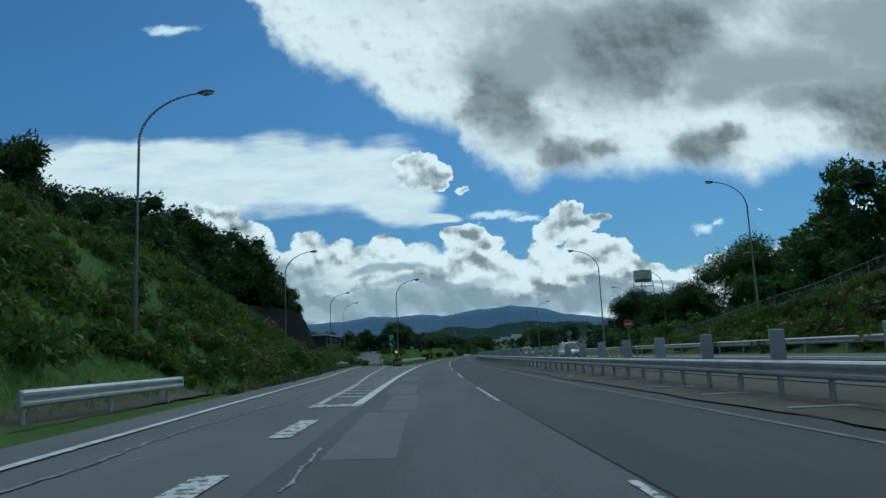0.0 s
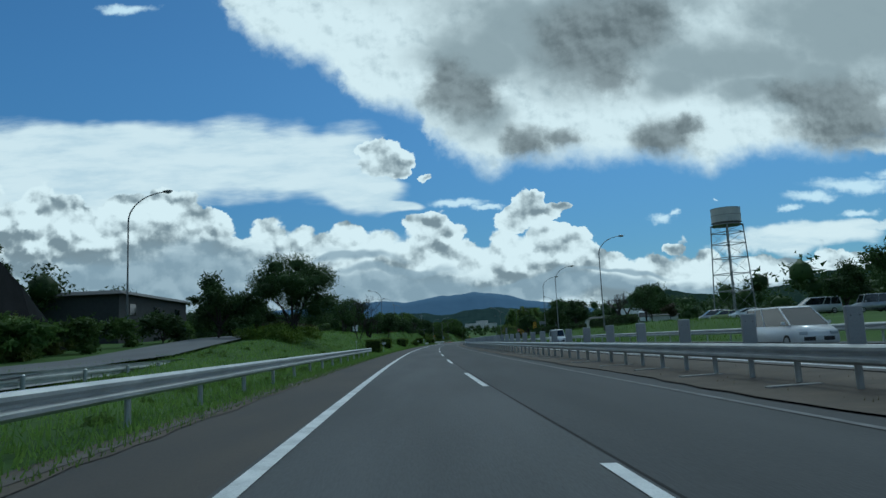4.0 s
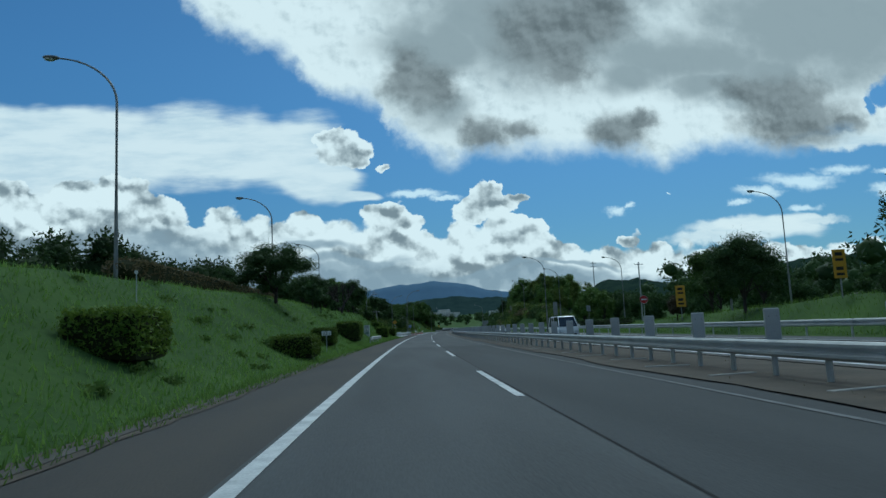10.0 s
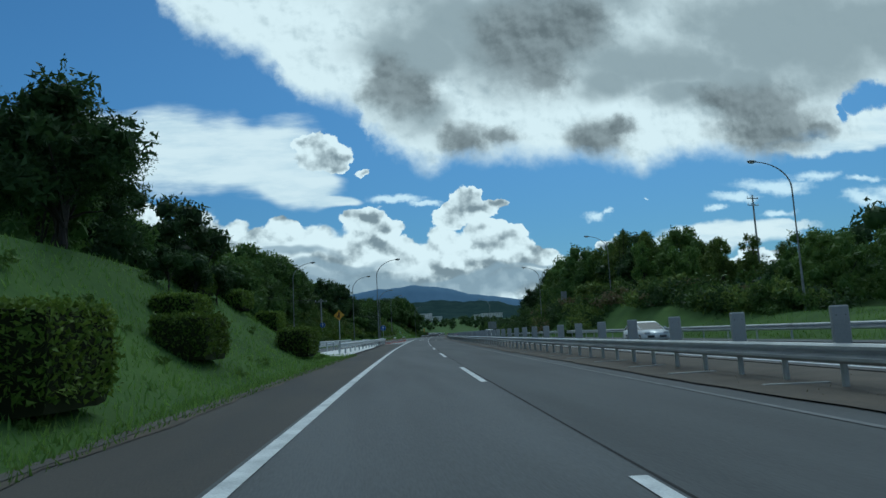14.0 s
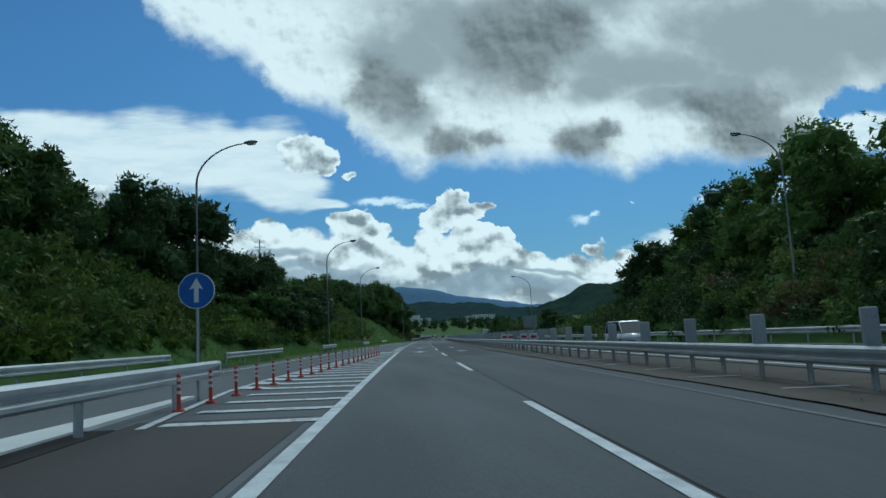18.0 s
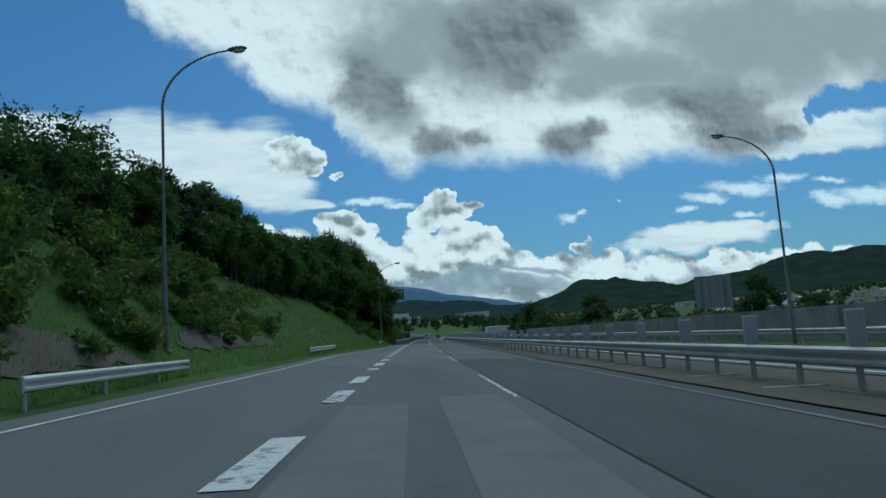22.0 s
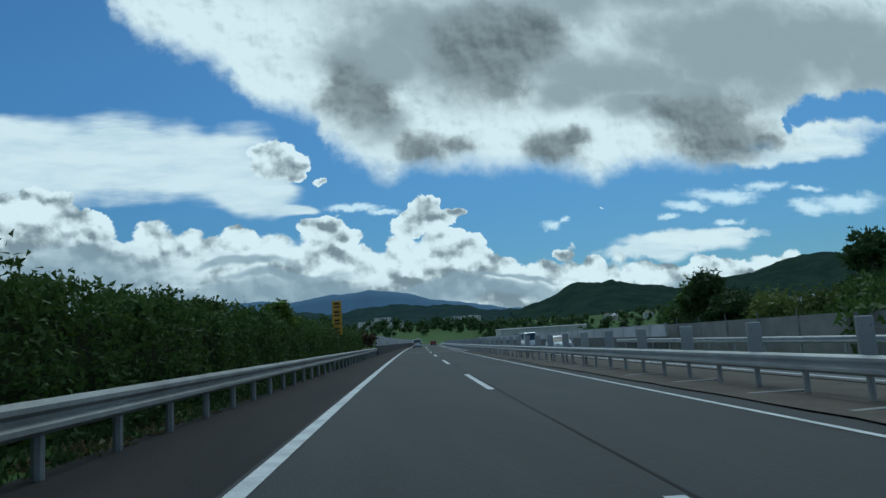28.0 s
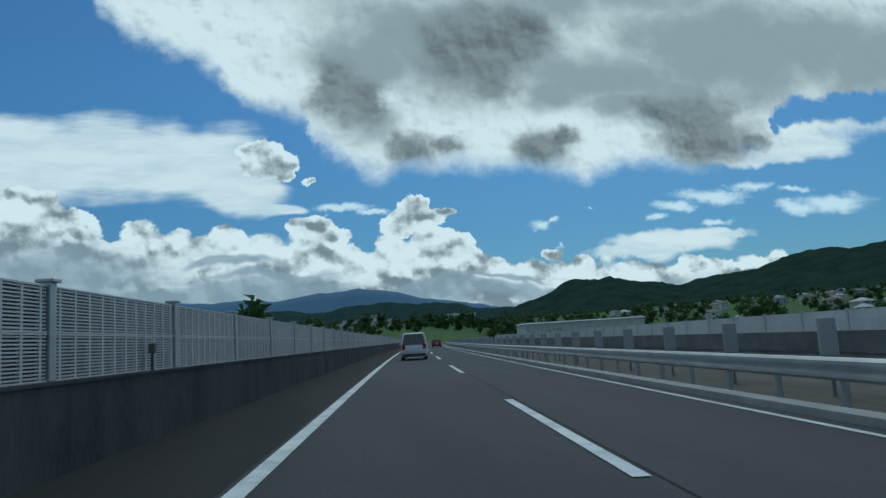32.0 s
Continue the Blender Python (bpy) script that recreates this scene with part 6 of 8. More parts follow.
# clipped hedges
# Body darker than the leaves: the shade inside a hedge is in its colour.
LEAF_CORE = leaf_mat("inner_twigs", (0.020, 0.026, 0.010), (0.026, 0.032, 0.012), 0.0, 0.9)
def hedge(s, u, length, width, height, leafmat, label, group, count, seed, leaf=0.075, turn=0.0, top_wave=0.06, name="hedge", dz=None, bulge=0.0):
    """A clipped hedge: a rounded body covered with small leaves."""
    rng = np.random.default_rng(seed)
    t = thing(name, at(s, u, ground_z(s, u) if dz is None else dz, turn), label, "hedge", group)
    bm = bmesh.new()
    nx, ny, nz = 4, max(4, int(length * 1.6)), 4
    bmesh.ops.create_cube(bm, size=1.0, matrix=Matrix.Translation((0, 0, height / 2 - 0.1)) @ Matrix.Diagonal((width, length, height + 0.2, 1)))
    bmesh.ops.subdivide_edges(bm, edges=bm.edges[:], cuts=4, use_grid_fill=True)
    for v in bm.verts:
        c = Vector((v.co.x / (width / 2), v.co.y / (length / 2), (v.co.z - height / 2) / (height / 2)))
        m = max(abs(c.x), abs(c.y), abs(c.z))
        k = 1 - 0.13 * max(0, c.length - 1.1)
        v.co = Vector((v.co.x * k, v.co.y * k, (v.co.z - height / 2) * k + height / 2)) * 0.97 + Vector(noise.noise_vector(v.co * 2 + Vector((s, 0, 0)))) * top_wave
    if bulge:
        for v in bm.verts:
            v.co = Vector((v.co.x * 0.72, v.co.y, v.co.z * 0.84))
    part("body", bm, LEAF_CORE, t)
    # leaves over the faces
    area = [width * length, 2 * height * length, 2 * width * height]
    which = rng.choice(3, count, p=np.array(area) / sum(area))
    p = rng.uniform(-0.5, 0.5, (count, 3))
    sg = rng.choice((-0.5, 0.5), count)
    p[which == 0, 2] = 0.5
    p[which == 1, 0] = sg[which == 1]
    p[which == 2, 1] = sg[which == 2]
    c = p * 2
    k = 1 - 0.13 * np.maximum(0, np.linalg.norm(c, axis=1) - 1.1)
    pos = p * k[:, None] * np.array([width, length, height]) + np.array([0, 0, height / 2]) + rng.normal(size=(count, 3)) * top_wave
    if bulge:
        ph = rng.uniform(0, 6, 6)
        wave = np.sin(pos[:, 1] * 1.9 + ph[0] + 1.3 * np.sin(pos[:, 1] * 0.7 + pos[:, 2])) + 0.8 * np.sin(pos[:, 1] * 4.3 + pos[:, 2] * 3.1 + ph[1]) + 0.6 * np.sin(pos[:, 2] * 5.0 + pos[:, 1] * 1.1 + ph[2])
        out = np.where(which == 0, 0, np.sign(p[:, 0]))
        pos[:, 0] += out * wave * bulge * 0.45
        pos[:, 2] += np.where(which == 0, wave * bulge * 0.6, 0)
    a = rng.normal(size=(count, 3))
    a /= np.linalg.norm(a, axis=1)[:, None]
    b = np.cross(a, rng.normal(size=(count, 3)))
    b /= np.linalg.norm(b, axis=1)[:, None]
    sz = leaf * rng.uniform(.6, 1.4, count)[:, None]
    v = np.stack([pos - a * sz * .7 - b * sz * .45, pos - a * sz * .5 + b * sz * .55, pos + a * sz], 1).reshape(-1, 3)
    put("leaves", numpy_mesh("leaves", v, np.arange(count * 3).reshape(-1, 3), leafmat), t)
    return t


BANK_HEDGE = "low clipped green hedge block on the grass slope"
for i, (s, u, ln, w, h) in enumerate(((180.2, -5.7, 1.7, 1.6, 1.3), (207, -6.3, 1.8, 1.6, 1.3), (241.5, -6.0, 2.2, 1.8, 1.5), (250, -6.8, 1.5, 1.2, 0.65), (263.6, -6.9, 2.2, 1.7, 0.95), (279, -5.4, 2.6, 1.8, 0.8), (292.5, -5.9, 1.8, 1.4, 0.9), (310.2, -6.0, 2.8, 2.1, 1.5), (352.4, -5.6, 2.2, 1.7, 1.35), (362.6, -6.4, 2.4, 1.6, 1.1), (365.5, -7.6, 2.2, 1.4, 0.9), (377.4, -5.7, 3.2, 1.6, 1.2), (384, -8.4, 2.6, 1.3, 0.9), (379, -9.2, 2.6, 1.3, 0.8), (374, -9.8, 2.6, 1.3, 0.8))):
    hedge(s, u, ln, w, h, LEAF_HEDGE, BANK_HEDGE, "slope hedges", 4600, 100 + i, 0.065)
hedge(177, -14.0, 24, 1.6, 1.5, LEAF_BROWN, "long dull brown clipped hedge on the bank", "long hedges", 9000, 61, 0.08, 0, 0.05, "hedge", 2.1)
hedge(208, -16.5, 14, 1.4, 1.0, LEAF_DARK, "dark clipped hedge at the parking area", "long hedges", 7000, 62, 0.08)
hedge(296, -13.6, 34, 1.4, 1.1, LEAF_DRY, "long weathered hedge along the crest of the bank", "long hedges", 8000, 63, 0.09)
# tall overgrown hedge before the bridge
random.seed(30)
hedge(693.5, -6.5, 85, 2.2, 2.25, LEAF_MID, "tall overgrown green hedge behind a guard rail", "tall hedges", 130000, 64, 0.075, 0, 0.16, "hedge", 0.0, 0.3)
for i in range(30):
    plant(random.choice(("bush", "weed", "bush")), 652 + i * 2.78, -6.4 + random.uniform(-.5, .6), random.uniform(.42, .7), random.choice((LEAF_MID, LEAF_MID, LEAF_HEDGE)), "leafy shoots growing out of a tall hedge", "hedge shoots", "shrub", random.uniform(1.2, 1.75), 1.0, False)
plant("bush", 736.4, -5.4, .95, LEAF_RED, "small reddish-leaved bush at the end of a hedge", "hedge shoots", "shrub", 0, 1.2, False)

thicket("weeds_hedge_foot", [(random.uniform(646, 736), random.uniform(-5.7, -4.55), random.uniform(.25, .5), random.uniform(.3, .7)) for _ in range(170)], 295, LEAF_DARK, "dark weeds and dead leaves below a tall hedge", 0.10, 120)
thicket("dry_weeds_hedge_foot", [(random.uniform(646, 736), random.uniform(-5.0, -4.4), random.uniform(.15, .3), random.uniform(.2, .5)) for _ in range(110)], 296, LEAF_DRY, "dry brown weeds along the edge of the shoulder", 0.09, 90)

# ---- third quarter: wooded slope on the left ----
random.seed(6)
for i in range(34):
    s = 402 + i * 2.7
    u = -22 - random.uniform(0, 11) + (0 if s < 470 else 3)
    plant(random.choice(("wood", "wood_b", "tall")), s, u, random.uniform(.85, 1.1) * (1.16 if s < 455 else 0.72), label="dark leafy tree on a wooded slope", group="wooded slope", dz=-0.8, leafmat=random.choice((LEAF_MID, LEAF_MID, LEAF_LIGHT)))
for s, u, k in ((458, -21.8, 1.0), (462, -23.5, 1.0), (467, -24.0, .98), (472, -24.0, .92), (477, -24.0, .8), (482, -24, .68)):
    plant(random.choice(("wood", "tall")), s, u, k, label="tall dark leafy tree on a wooded slope", group="wooded slope", dz=-0.8, leafmat=LEAF_MID)
for s, u, k in ((440, -22.5, .98), (444.5, -23, 1.04), (448.5, -22, 1.08), (453, -22.5, 1.08), (457, -23.5, 1.05)):
    plant(random.choice(("wood", "tall")), s, u, k, label="tall dark leafy tree on a wooded slope", group="wooded slope", dz=-0.8, leafmat=LEAF_MID)
plant("wood_b", 489.5, -17.0, .98, squash=1.0, label="broad dark camphor tree beside the merging ramp", group="wooded slope", dz=-2.0)
plant("wood", 484, -19, .8, label="dark tree beside the merging ramp", group="wooded slope", dz=-1.8)
CREST = lerp_keys([(498, 10.8), (505, 11.4), (514, 11.8), (520, 12.2), (526, 9.8), (532, 9.0), (540, 9.0), (550, 9.8), (556, 11.0), (564, 12.6), (573, 13.8), (588, 14.8), (600, 13.0), (609, 14.2), (622, 16.2), (637, 17.6), (650, 17.2), (664, 16.0)])
CREST_U = lerp_keys([(498, -16.5), (540, -17.0), (568, -16.6), (580, -14.8), (600, -14.6), (620, -13.8), (640, -11.4), (660, -8.8)])
REACH = {"round": 6.2, "tall": 11.4, "airy": 7.2, "wood": 12.4, "wood_b": 10.3, "wood_far": 12.4}


def crest_tree(kind, s, u, top, leafmat, label, sink=0.6):
    plant(kind, s, u, max(0.3, (top - ground_z(s, u) + sink) / REACH[kind]), leafmat, label, "wooded slope", dz=-sink)


for i in range(24):
    s = 499 + i * 2.4
    crest_tree(random.choice(("round", "tall", "round")), s, CREST_U(s) - random.uniform(0, 1.5), CREST(s) - random.uniform(0, 1.3), random.choice((LEAF_DARK, LEAF_DARK, LEAF_MID)), "leafy tree on the crest of the cut slope")
for i in range(18):
    s = 500 + i * 3.1
    crest_tree("round", s, CREST_U(s) - random.uniform(2.5, 5), CREST(s) - random.uniform(.3, 1.2), LEAF_DARK, "dark bushy tree on the crest of the slope")
for i in range(16):
    s = 499 + i * 1.9
    plant("bush", s, CREST_U(s) + random.uniform(1.0, 4.0), random.uniform(1.2, 1.9), random.choice((LEAF_DARK, LEAF_DARK, LEAF_MID)), "dark bush below the trees of the slope", "slope bushes", "shrub", -0.3)
for s, k in ((532.5, 1.6), (560.0, 1.7), (565.5, 1.2), (556.0, .7)):
    crest_tree("airy", s, CREST_U(s) - 1.0, CREST(s) + k, LEAF_MID, "slender leafy tree above the crest of the slope")
for i in range(34):
    s = 557 + i * 3.1
    w = random.uniform(0, 1.2)
    crest_tree(random.choice(("wood", "wood_b", "tall")) if s > 600 else random.choice(("tall", "tall", "wood")), s, CREST_U(s) - w, CREST(s) - random.uniform(0, 1.0), random.choice((LEAF_DARK, LEAF_MID, LEAF_MID)), "tall dark leafy tree overhanging the slope", 0.3)
for i in range(22):
    s = 560 + i * 4.5
    crest_tree(random.choice(("wood", "tall")), s, CREST_U(s) - random.uniform(3, 6), CREST(s) + random.uniform(-.6, .8), LEAF_DARK, "dark leafy tree of a wood on the slope", 1.0)
for i in range(26):
    s = 502 + i * 3.9
    if s > 540:
        continue
    plant("bush", s, CREST_U(s) + random.uniform(.6, 2.6), random.uniform(.9, 1.5), random.choice((LEAF_DARK, LEAF_MID)), "dark bush below the trees of the slope", "slope bushes", "shrub", -0.3)
for i in range(60):
    s = random.uniform(440, 648)
    e = L_EDGE(s) - 1.0
    if 574 < s < 632:
        continue
    plant(random.choice(("bush", "weed", "weed")), s, e - random.uniform(1.0, 10 if s < 600 else 6), random.uniform(.5, 1.2), random.choice((LEAF_MID, LEAF_MID, LEAF_WEED, LEAF_DARK)), "green vines and shrubs covering the cut slope", "slope shrubs", "shrub", -0.15, random.uniform(.5, .9), False)
for m, sd, n in ((LEAF_MID, 1, 420), (LEAF_WEED, 2, 220), (LEAF_HEDGE, 3, 330), (LEAF_DARK, 4, 140)):
    spots = [(q, L_EDGE(q) - random.uniform(1.8 if m != LEAF_DARK else 6.0, 11), random.uniform(.5, 1.2), random.uniform(.6, 1.2)) for q in (random.uniform(455, 655) for _ in range(n))]
    spots = [p for p in spots if not 576 < p[0] < 624]
    thicket("undergrowth_slope", spots, 210 + sd, m, "dense vines and weeds covering the cut slope")
for m, sd in ((LEAF_DARK, 6), (LEAF_MID, 7)):
    thicket("undergrowth_wood_edge", [(q, L_EDGE(q) - random.uniform(5.5, 10.0), random.uniform(.8, 1.4), random.uniform(.7, 1.2)) for q in (random.uniform(618, 652) for _ in range(30))], 210 + sd, m, "dark bushes below the trees of the slope", 0.15, 500)
for m, sd, n in ((LEAF_HEDGE, 1, 110), (LEAF_MID, 2, 90), (LEAF_LIGHT, 3, 80), (LEAF_WEED, 4, 60)):
    thicket("undergrowth_ramp", [(q, -14.0 - random.uniform(0, 10), random.uniform(.7, 1.5), random.uniform(.8, 1.8)) for q in (random.uniform(393, 480) for _ in range(n))], 220 + sd, m, "dense shrubs at the foot of a wooded slope")

# ---- right side ----
random.seed(9)
for s, u, kind, k in ((56, 35, "wood", 1.1), (50, 38, "wood_b", 1.15), (64, 38, "wood", 1.0), (72, 42, "wood_b", 1.1), (89.4, 40.5, "near", 1.5), (84, 44, "wood", 1.05), (80, 37, "wood_b", .75), (98.4, 35.2, "near", 1.0), (106, 38, "broad", 1.0), (112, 35, "broad", .95), (121.3, 33.8, "near", 1.1), (126, 38, "round", 1.45), (117, 36, "round", 1.3), (133, 44, "broad", 1.1), (138, 40, "broad", 1.15), (146, 46, "broad", 1.0),
                      (160, 42, "airy", 1.0), (172, 44, "round", .9), (205, 33, "airy", .85), (212, 36, "broad", .75), (240, 29, "round", .95), (262, 33, "broad", .8), (270, 30, "airy", .95), (283, 32, "broad", .95), (292, 36, "broad", .95), (300.6, 25.8, "near", .68), (318, 36, "round", 1.1), (326, 34, "broad", .9), (333, 38, "broad", .9)):
    plant(kind, s, u, k, random.choice((LEAF_DARK, LEAF_DARK, LEAF_MID)), "dark green tree at the opposite parking area", "far side trees")
plant("topiary", 214, 30, .95, LEAF_DARK, "large round clipped shrub at the parking area", "clipped shrubs")
for s, u in ((313.5, 25.2), (316.2, 26.2), (188, 31)):
    plant("topiary", s, u, .85, LEAF_BROWN, "round clipped shrub on a grass bank", "clipped shrubs")
for m, sd, n in ((LEAF_WEED, 1, 130), (LEAF_LIGHT, 2, 80), (LEAF_DRY, 3, 40), (LEAF_HEDGE, 4, 60)):
    thicket("undergrowth_far_slope", [(q, 22.3 + random.random() * 9, random.uniform(.6, 1.2), random.uniform(.7, 1.3)) for q in (random.uniform(16, 80) for _ in range(n))], 300 + sd, m, "tangled dry and green weeds on the bank beyond the opposite carriageway", 0.16)
for m, sd in ((LEAF_DARK, 1), (LEAF_MID, 2)):
    thicket("undergrowth_far_trees", [(q, random.uniform(28, 34), random.uniform(1.2, 2.2), random.uniform(1.0, 1.8)) for q in (random.uniform(72, 130) for _ in range(45))], 310 + sd, m, "dark bushes below the trees beyond the opposite carriageway", 0.2, 420)
fence = thing("mesh_fence", Matrix(), "grey chain-link fence on the crest of a weedy bank", "fence", "mesh fences")
for i in range(15):
    s = 36 + i * 3.0
    ob = put("post", post_mesh(1.5, 0.03, STEEL_DULL), fence, at(s, 26.6, ground_z(s, 26.6)))
for a, z in ((0.75, 0.02), (1.45, 0.02), (0.1, 0.02)):
    bm = bmesh.new()
    tube(bm, [spot(36 + i * 3.0, 26.6, ground_z(36 + i * 3.0, 26.6) + a) for i in range(15)], [z] * 15, 5)
    part("rail", bm, STEEL_DULL, fence)
bm = bmesh.new()
for i in range(140):
    s = 36 + i * 0.3
    for d in (-1.35, 1.35):
        q = min(max(s + d, 36), 78)
        bar(bm, spot(s, 26.62, ground_z(s, 26.6) + 0.08), spot(q, 26.62, ground_z(q, 26.6) + 1.43), 0.006, None, 3)
part("mesh", bm, STEEL_DULL, fence, "thin wire mesh")
bare_tree(207, 30, 21, 6.0, "pruned dark tree at the opposite parking area", 0.2, 4)
for s, u, ln, h in ((207, 28.2, 26, 1.3), (236, 28.5, 12, 1.0), (276, 26.5, 18, 1.3), (352, 26.2, 40, .8), (262, 27, 10, 1.2)):
    hedge(s, u, ln, 1.5, h, LEAF_DARK, "long dark clipped hedge along the opposite parking area", "long hedges", int(ln * 360), int(s), 0.09)
for i in range(60):
    s = 395 + i * 2.45
    d = random.uniform(0, 12)
    tall = float(np.interp(s, [395, 430, 450, 505, 520, 532, 542], [.55, .68, 1.0, 1.0, 1.0, .8, .5]))
    kind = random.choice(("wood_far", "bamboo", "bamboo")) if s < 480 else "wood_far"
    plant(kind, s, 30.5 + d, tall * random.uniform(.85, 1.08), random.choice((LEAF_LIGHT, LEAF_BAMBOO, LEAF_BAMBOO)) if kind == "bamboo" else random.choice((LEAF_DARK, LEAF_MID, LEAF_LIGHT, LEAF_LIGHT)), "tall green bamboo at the edge of a wood" if kind == "bamboo" else "dark tree of the wood beyond the opposite carriageway", "far wood", dz=-0.4)
for i in range(20):
    s = 395 + i * 7.3
    plant(random.choice(("bush", "weed", "bush")), s, 26 + random.uniform(0, 4), random.uniform(.7, 1.5), random.choice((LEAF_MID, LEAF_BAMBOO, LEAF_DARK)), "green shrubs at the foot of the far wood", "far wood shrubs", "shrub", -0.1, 1.0, False)
for m, sd, n in ((LEAF_MID, 1, 170), (LEAF_DARK, 2, 120), (LEAF_BAMBOO, 3, 90), (LEAF_DRY, 4, 25)):
    thicket("undergrowth_far_wood", [(q, random.uniform(22.4 if q > 430 else 26.5, 31.5), random.uniform(.9, 1.9), random.uniform(.8, 2.2)) for q in (random.uniform(392, 548) for _ in range(n))], 230 + sd, m, "dense shrubs at the edge of the far wood", 0.16)
for s, u, k, kind in ((622, 48, .8, "tall"), (630, 60, .7, "broad"), (640, 52, .6, "round"), (655, 62, .8, "broad"), (668, 50, .6, "round"), (690, 44, .62, "tall"), (737, 52, 1.5, "tall"), (741, 55, 1.35, "tall"), (600, 46, .5, "round"), (586, 52, .5, "round")):
    plant(kind, s, u, k, random.choice((LEAF_DARK, LEAF_MID)), "green tree beyond the boundary wall", "valley trees")
for s, u, top in ((518.5, 28.5, 12.4), (521.5, 30.5, 12.8), (523.5, 28.5, 10.8), (526.5, 30, 10.6), (529.5, 29, 8.6), (533, 31, 8.6), (526, 33, 12.0), (537, 33, 7.0)):
    crest_tree("wood_far", s, u, top, LEAF_DARK, "dark tree at the end of the far wood", 0.5)
for s, u, top, kind in ((727.2, 28.6, 7.4, "tall"), (730.5, 29.5, 6.4, "round"), (734, 30.5, 5.6, "round"), (688.0, 26.8, 8.4, "tall"), (691, 28.0, 7.8, "round"), (684, 28.5, 6.6, "round"), (697, 29, 6.2, "round"), (654, 32, 5.6, "tall"), (657, 33, 4.8, "round")):
    crest_tree(kind, s, u, top, LEAF_MID if kind == "round" else LEAF_DARK, "dark green tree close behind the boundary wall", 0.3)
for i in range(30):
    s = 640 + i * 3.2
    crest_tree("round", s, 28.5 + random.uniform(0, 6), float(np.interp(s, [640, 668, 690, 735], [2.6, 3.8, 4.6, 4.0])) + random.uniform(-.7, .4), random.choice((LEAF_MID, LEAF_WEED, LEAF_DARK)), "bushy green tree behind the boundary wall", 0.3)
for i in range(24):
    plant("bush", 575 + i * 4.4, 28 + random.uniform(0, 12), random.uniform(.9, 1.6), random.choice((LEAF_DARK, LEAF_MID)), "bush behind the boundary wall", "valley shrubs", "shrub", -0.3, .9, False)

# ---------------- grass ----------------
def grass_sheet(name, s0, s1, u_near, u_far, count, seed, hmin, hmax, material, label):
    rng = np.random.default_rng(seed)
    ss = rng.uniform(s0, s1, count)
    k = rng.uniform(0, 1, count) ** 1.5
    vs = np.zeros((count, 3, 3))
    for i in range(count):
        s = ss[i]
        un = u_near(s) if callable(u_near) else u_near
        u = un + (u_far - un) * k[i] if not callable(u_far) else un + (u_far(s) - un) * k[i]
        p = spot(s, u, ground_z(s, u) - 0.06)
        a = rng.uniform(0, math.tau)
        h = rng.uniform(hmin, hmax)
        w = 0.018 + 0.03 * h
        dx, dy = math.cos(a) * w, math.sin(a) * w
        lx, ly = rng.normal(0, 0.35, 2) * h
        vs[i] = ((p.x - dx, p.y - dy, p.z), (p.x + dx, p.y + dy, p.z), (p.x + lx, p.y + ly, p.z + h))
    ob = put(name, numpy_mesh(name, vs.reshape(-1, 3), np.arange(count * 3).reshape(-1, 3), material))
    return tagged(ob, label, "grass", "", "stuff")


grass_sheet("grass_bank", 100, 392, -4.1, -12.5, 90000, 71, 0.06, 0.24, GRASS_BLADE, "green grass on the roadside bank")
grass_sheet("grass_verge", 101, 390, -3.85, -4.5, 16000, 77, 0.05, 0.2, GRASS_BLADE, "grass creeping over the edge of the shoulder")
grass_sheet("grass_slope", 470, 650, lambda s: L_EDGE(s) - 0.3, lambda s: L_EDGE(s) - 8.0, 26000, 72, 0.12, 0.4, GRASS_BLADE, "tall grass along the foot of the cut slope")
grass_sheet("grass_exit", 0, 100, lambda s: L_EDGE(s) - 0.3, lambda s: L_EDGE(s) - 12.0, 16000, 73, 0.15, 0.5, GRASS_BLADE, "tall weeds on the bank beside the exit")
grass_sheet("grass_hedge", 645, 728, -4.3, -5.6, 7000, 74, 0.06, 0.25, LEAF_DARK, "grass below the guard rail")
grass_sheet("grass_far_bank", 150, 400, 21.8, 30.0, 16000, 75, 0.15, 0.4, GRASS_BLADE, "grass on the bank beyond the opposite carriageway")
grass_sheet("dry_grass_median", -10, 740, 6.7, 9.8, 9000, 76, 0.04, 0.16, LEAF_DRY, "sparse dry grass in the median")


for m, sd, n in ((GRASS_BLADE, 1, 160), (LEAF_LIGHT, 2, 120)):
    thicket("weeds_bank", [(q, -5.1 - random.random() ** 1.4 * 8, random.uniform(.18, .4), random.uniform(.2, .5)) for q in (random.uniform(104, 388) for _ in range(n))], 280 + sd, m, "low weeds and clover in the roadside grass", 0.10, 110)
for m, sd in ((LEAF_MID, 1), (LEAF_DRY, 2)):
    thicket("weeds_verge", [(q, RAMP_LINE(q) - 1.5 - random.random() * 1.2, random.uniform(.25, .5), random.uniform(.4, .8)) for q in (random.uniform(29, 99) for _ in range(80))], 290 + sd, m, "low weeds along the edge of the exit lane", 0.10, 110)



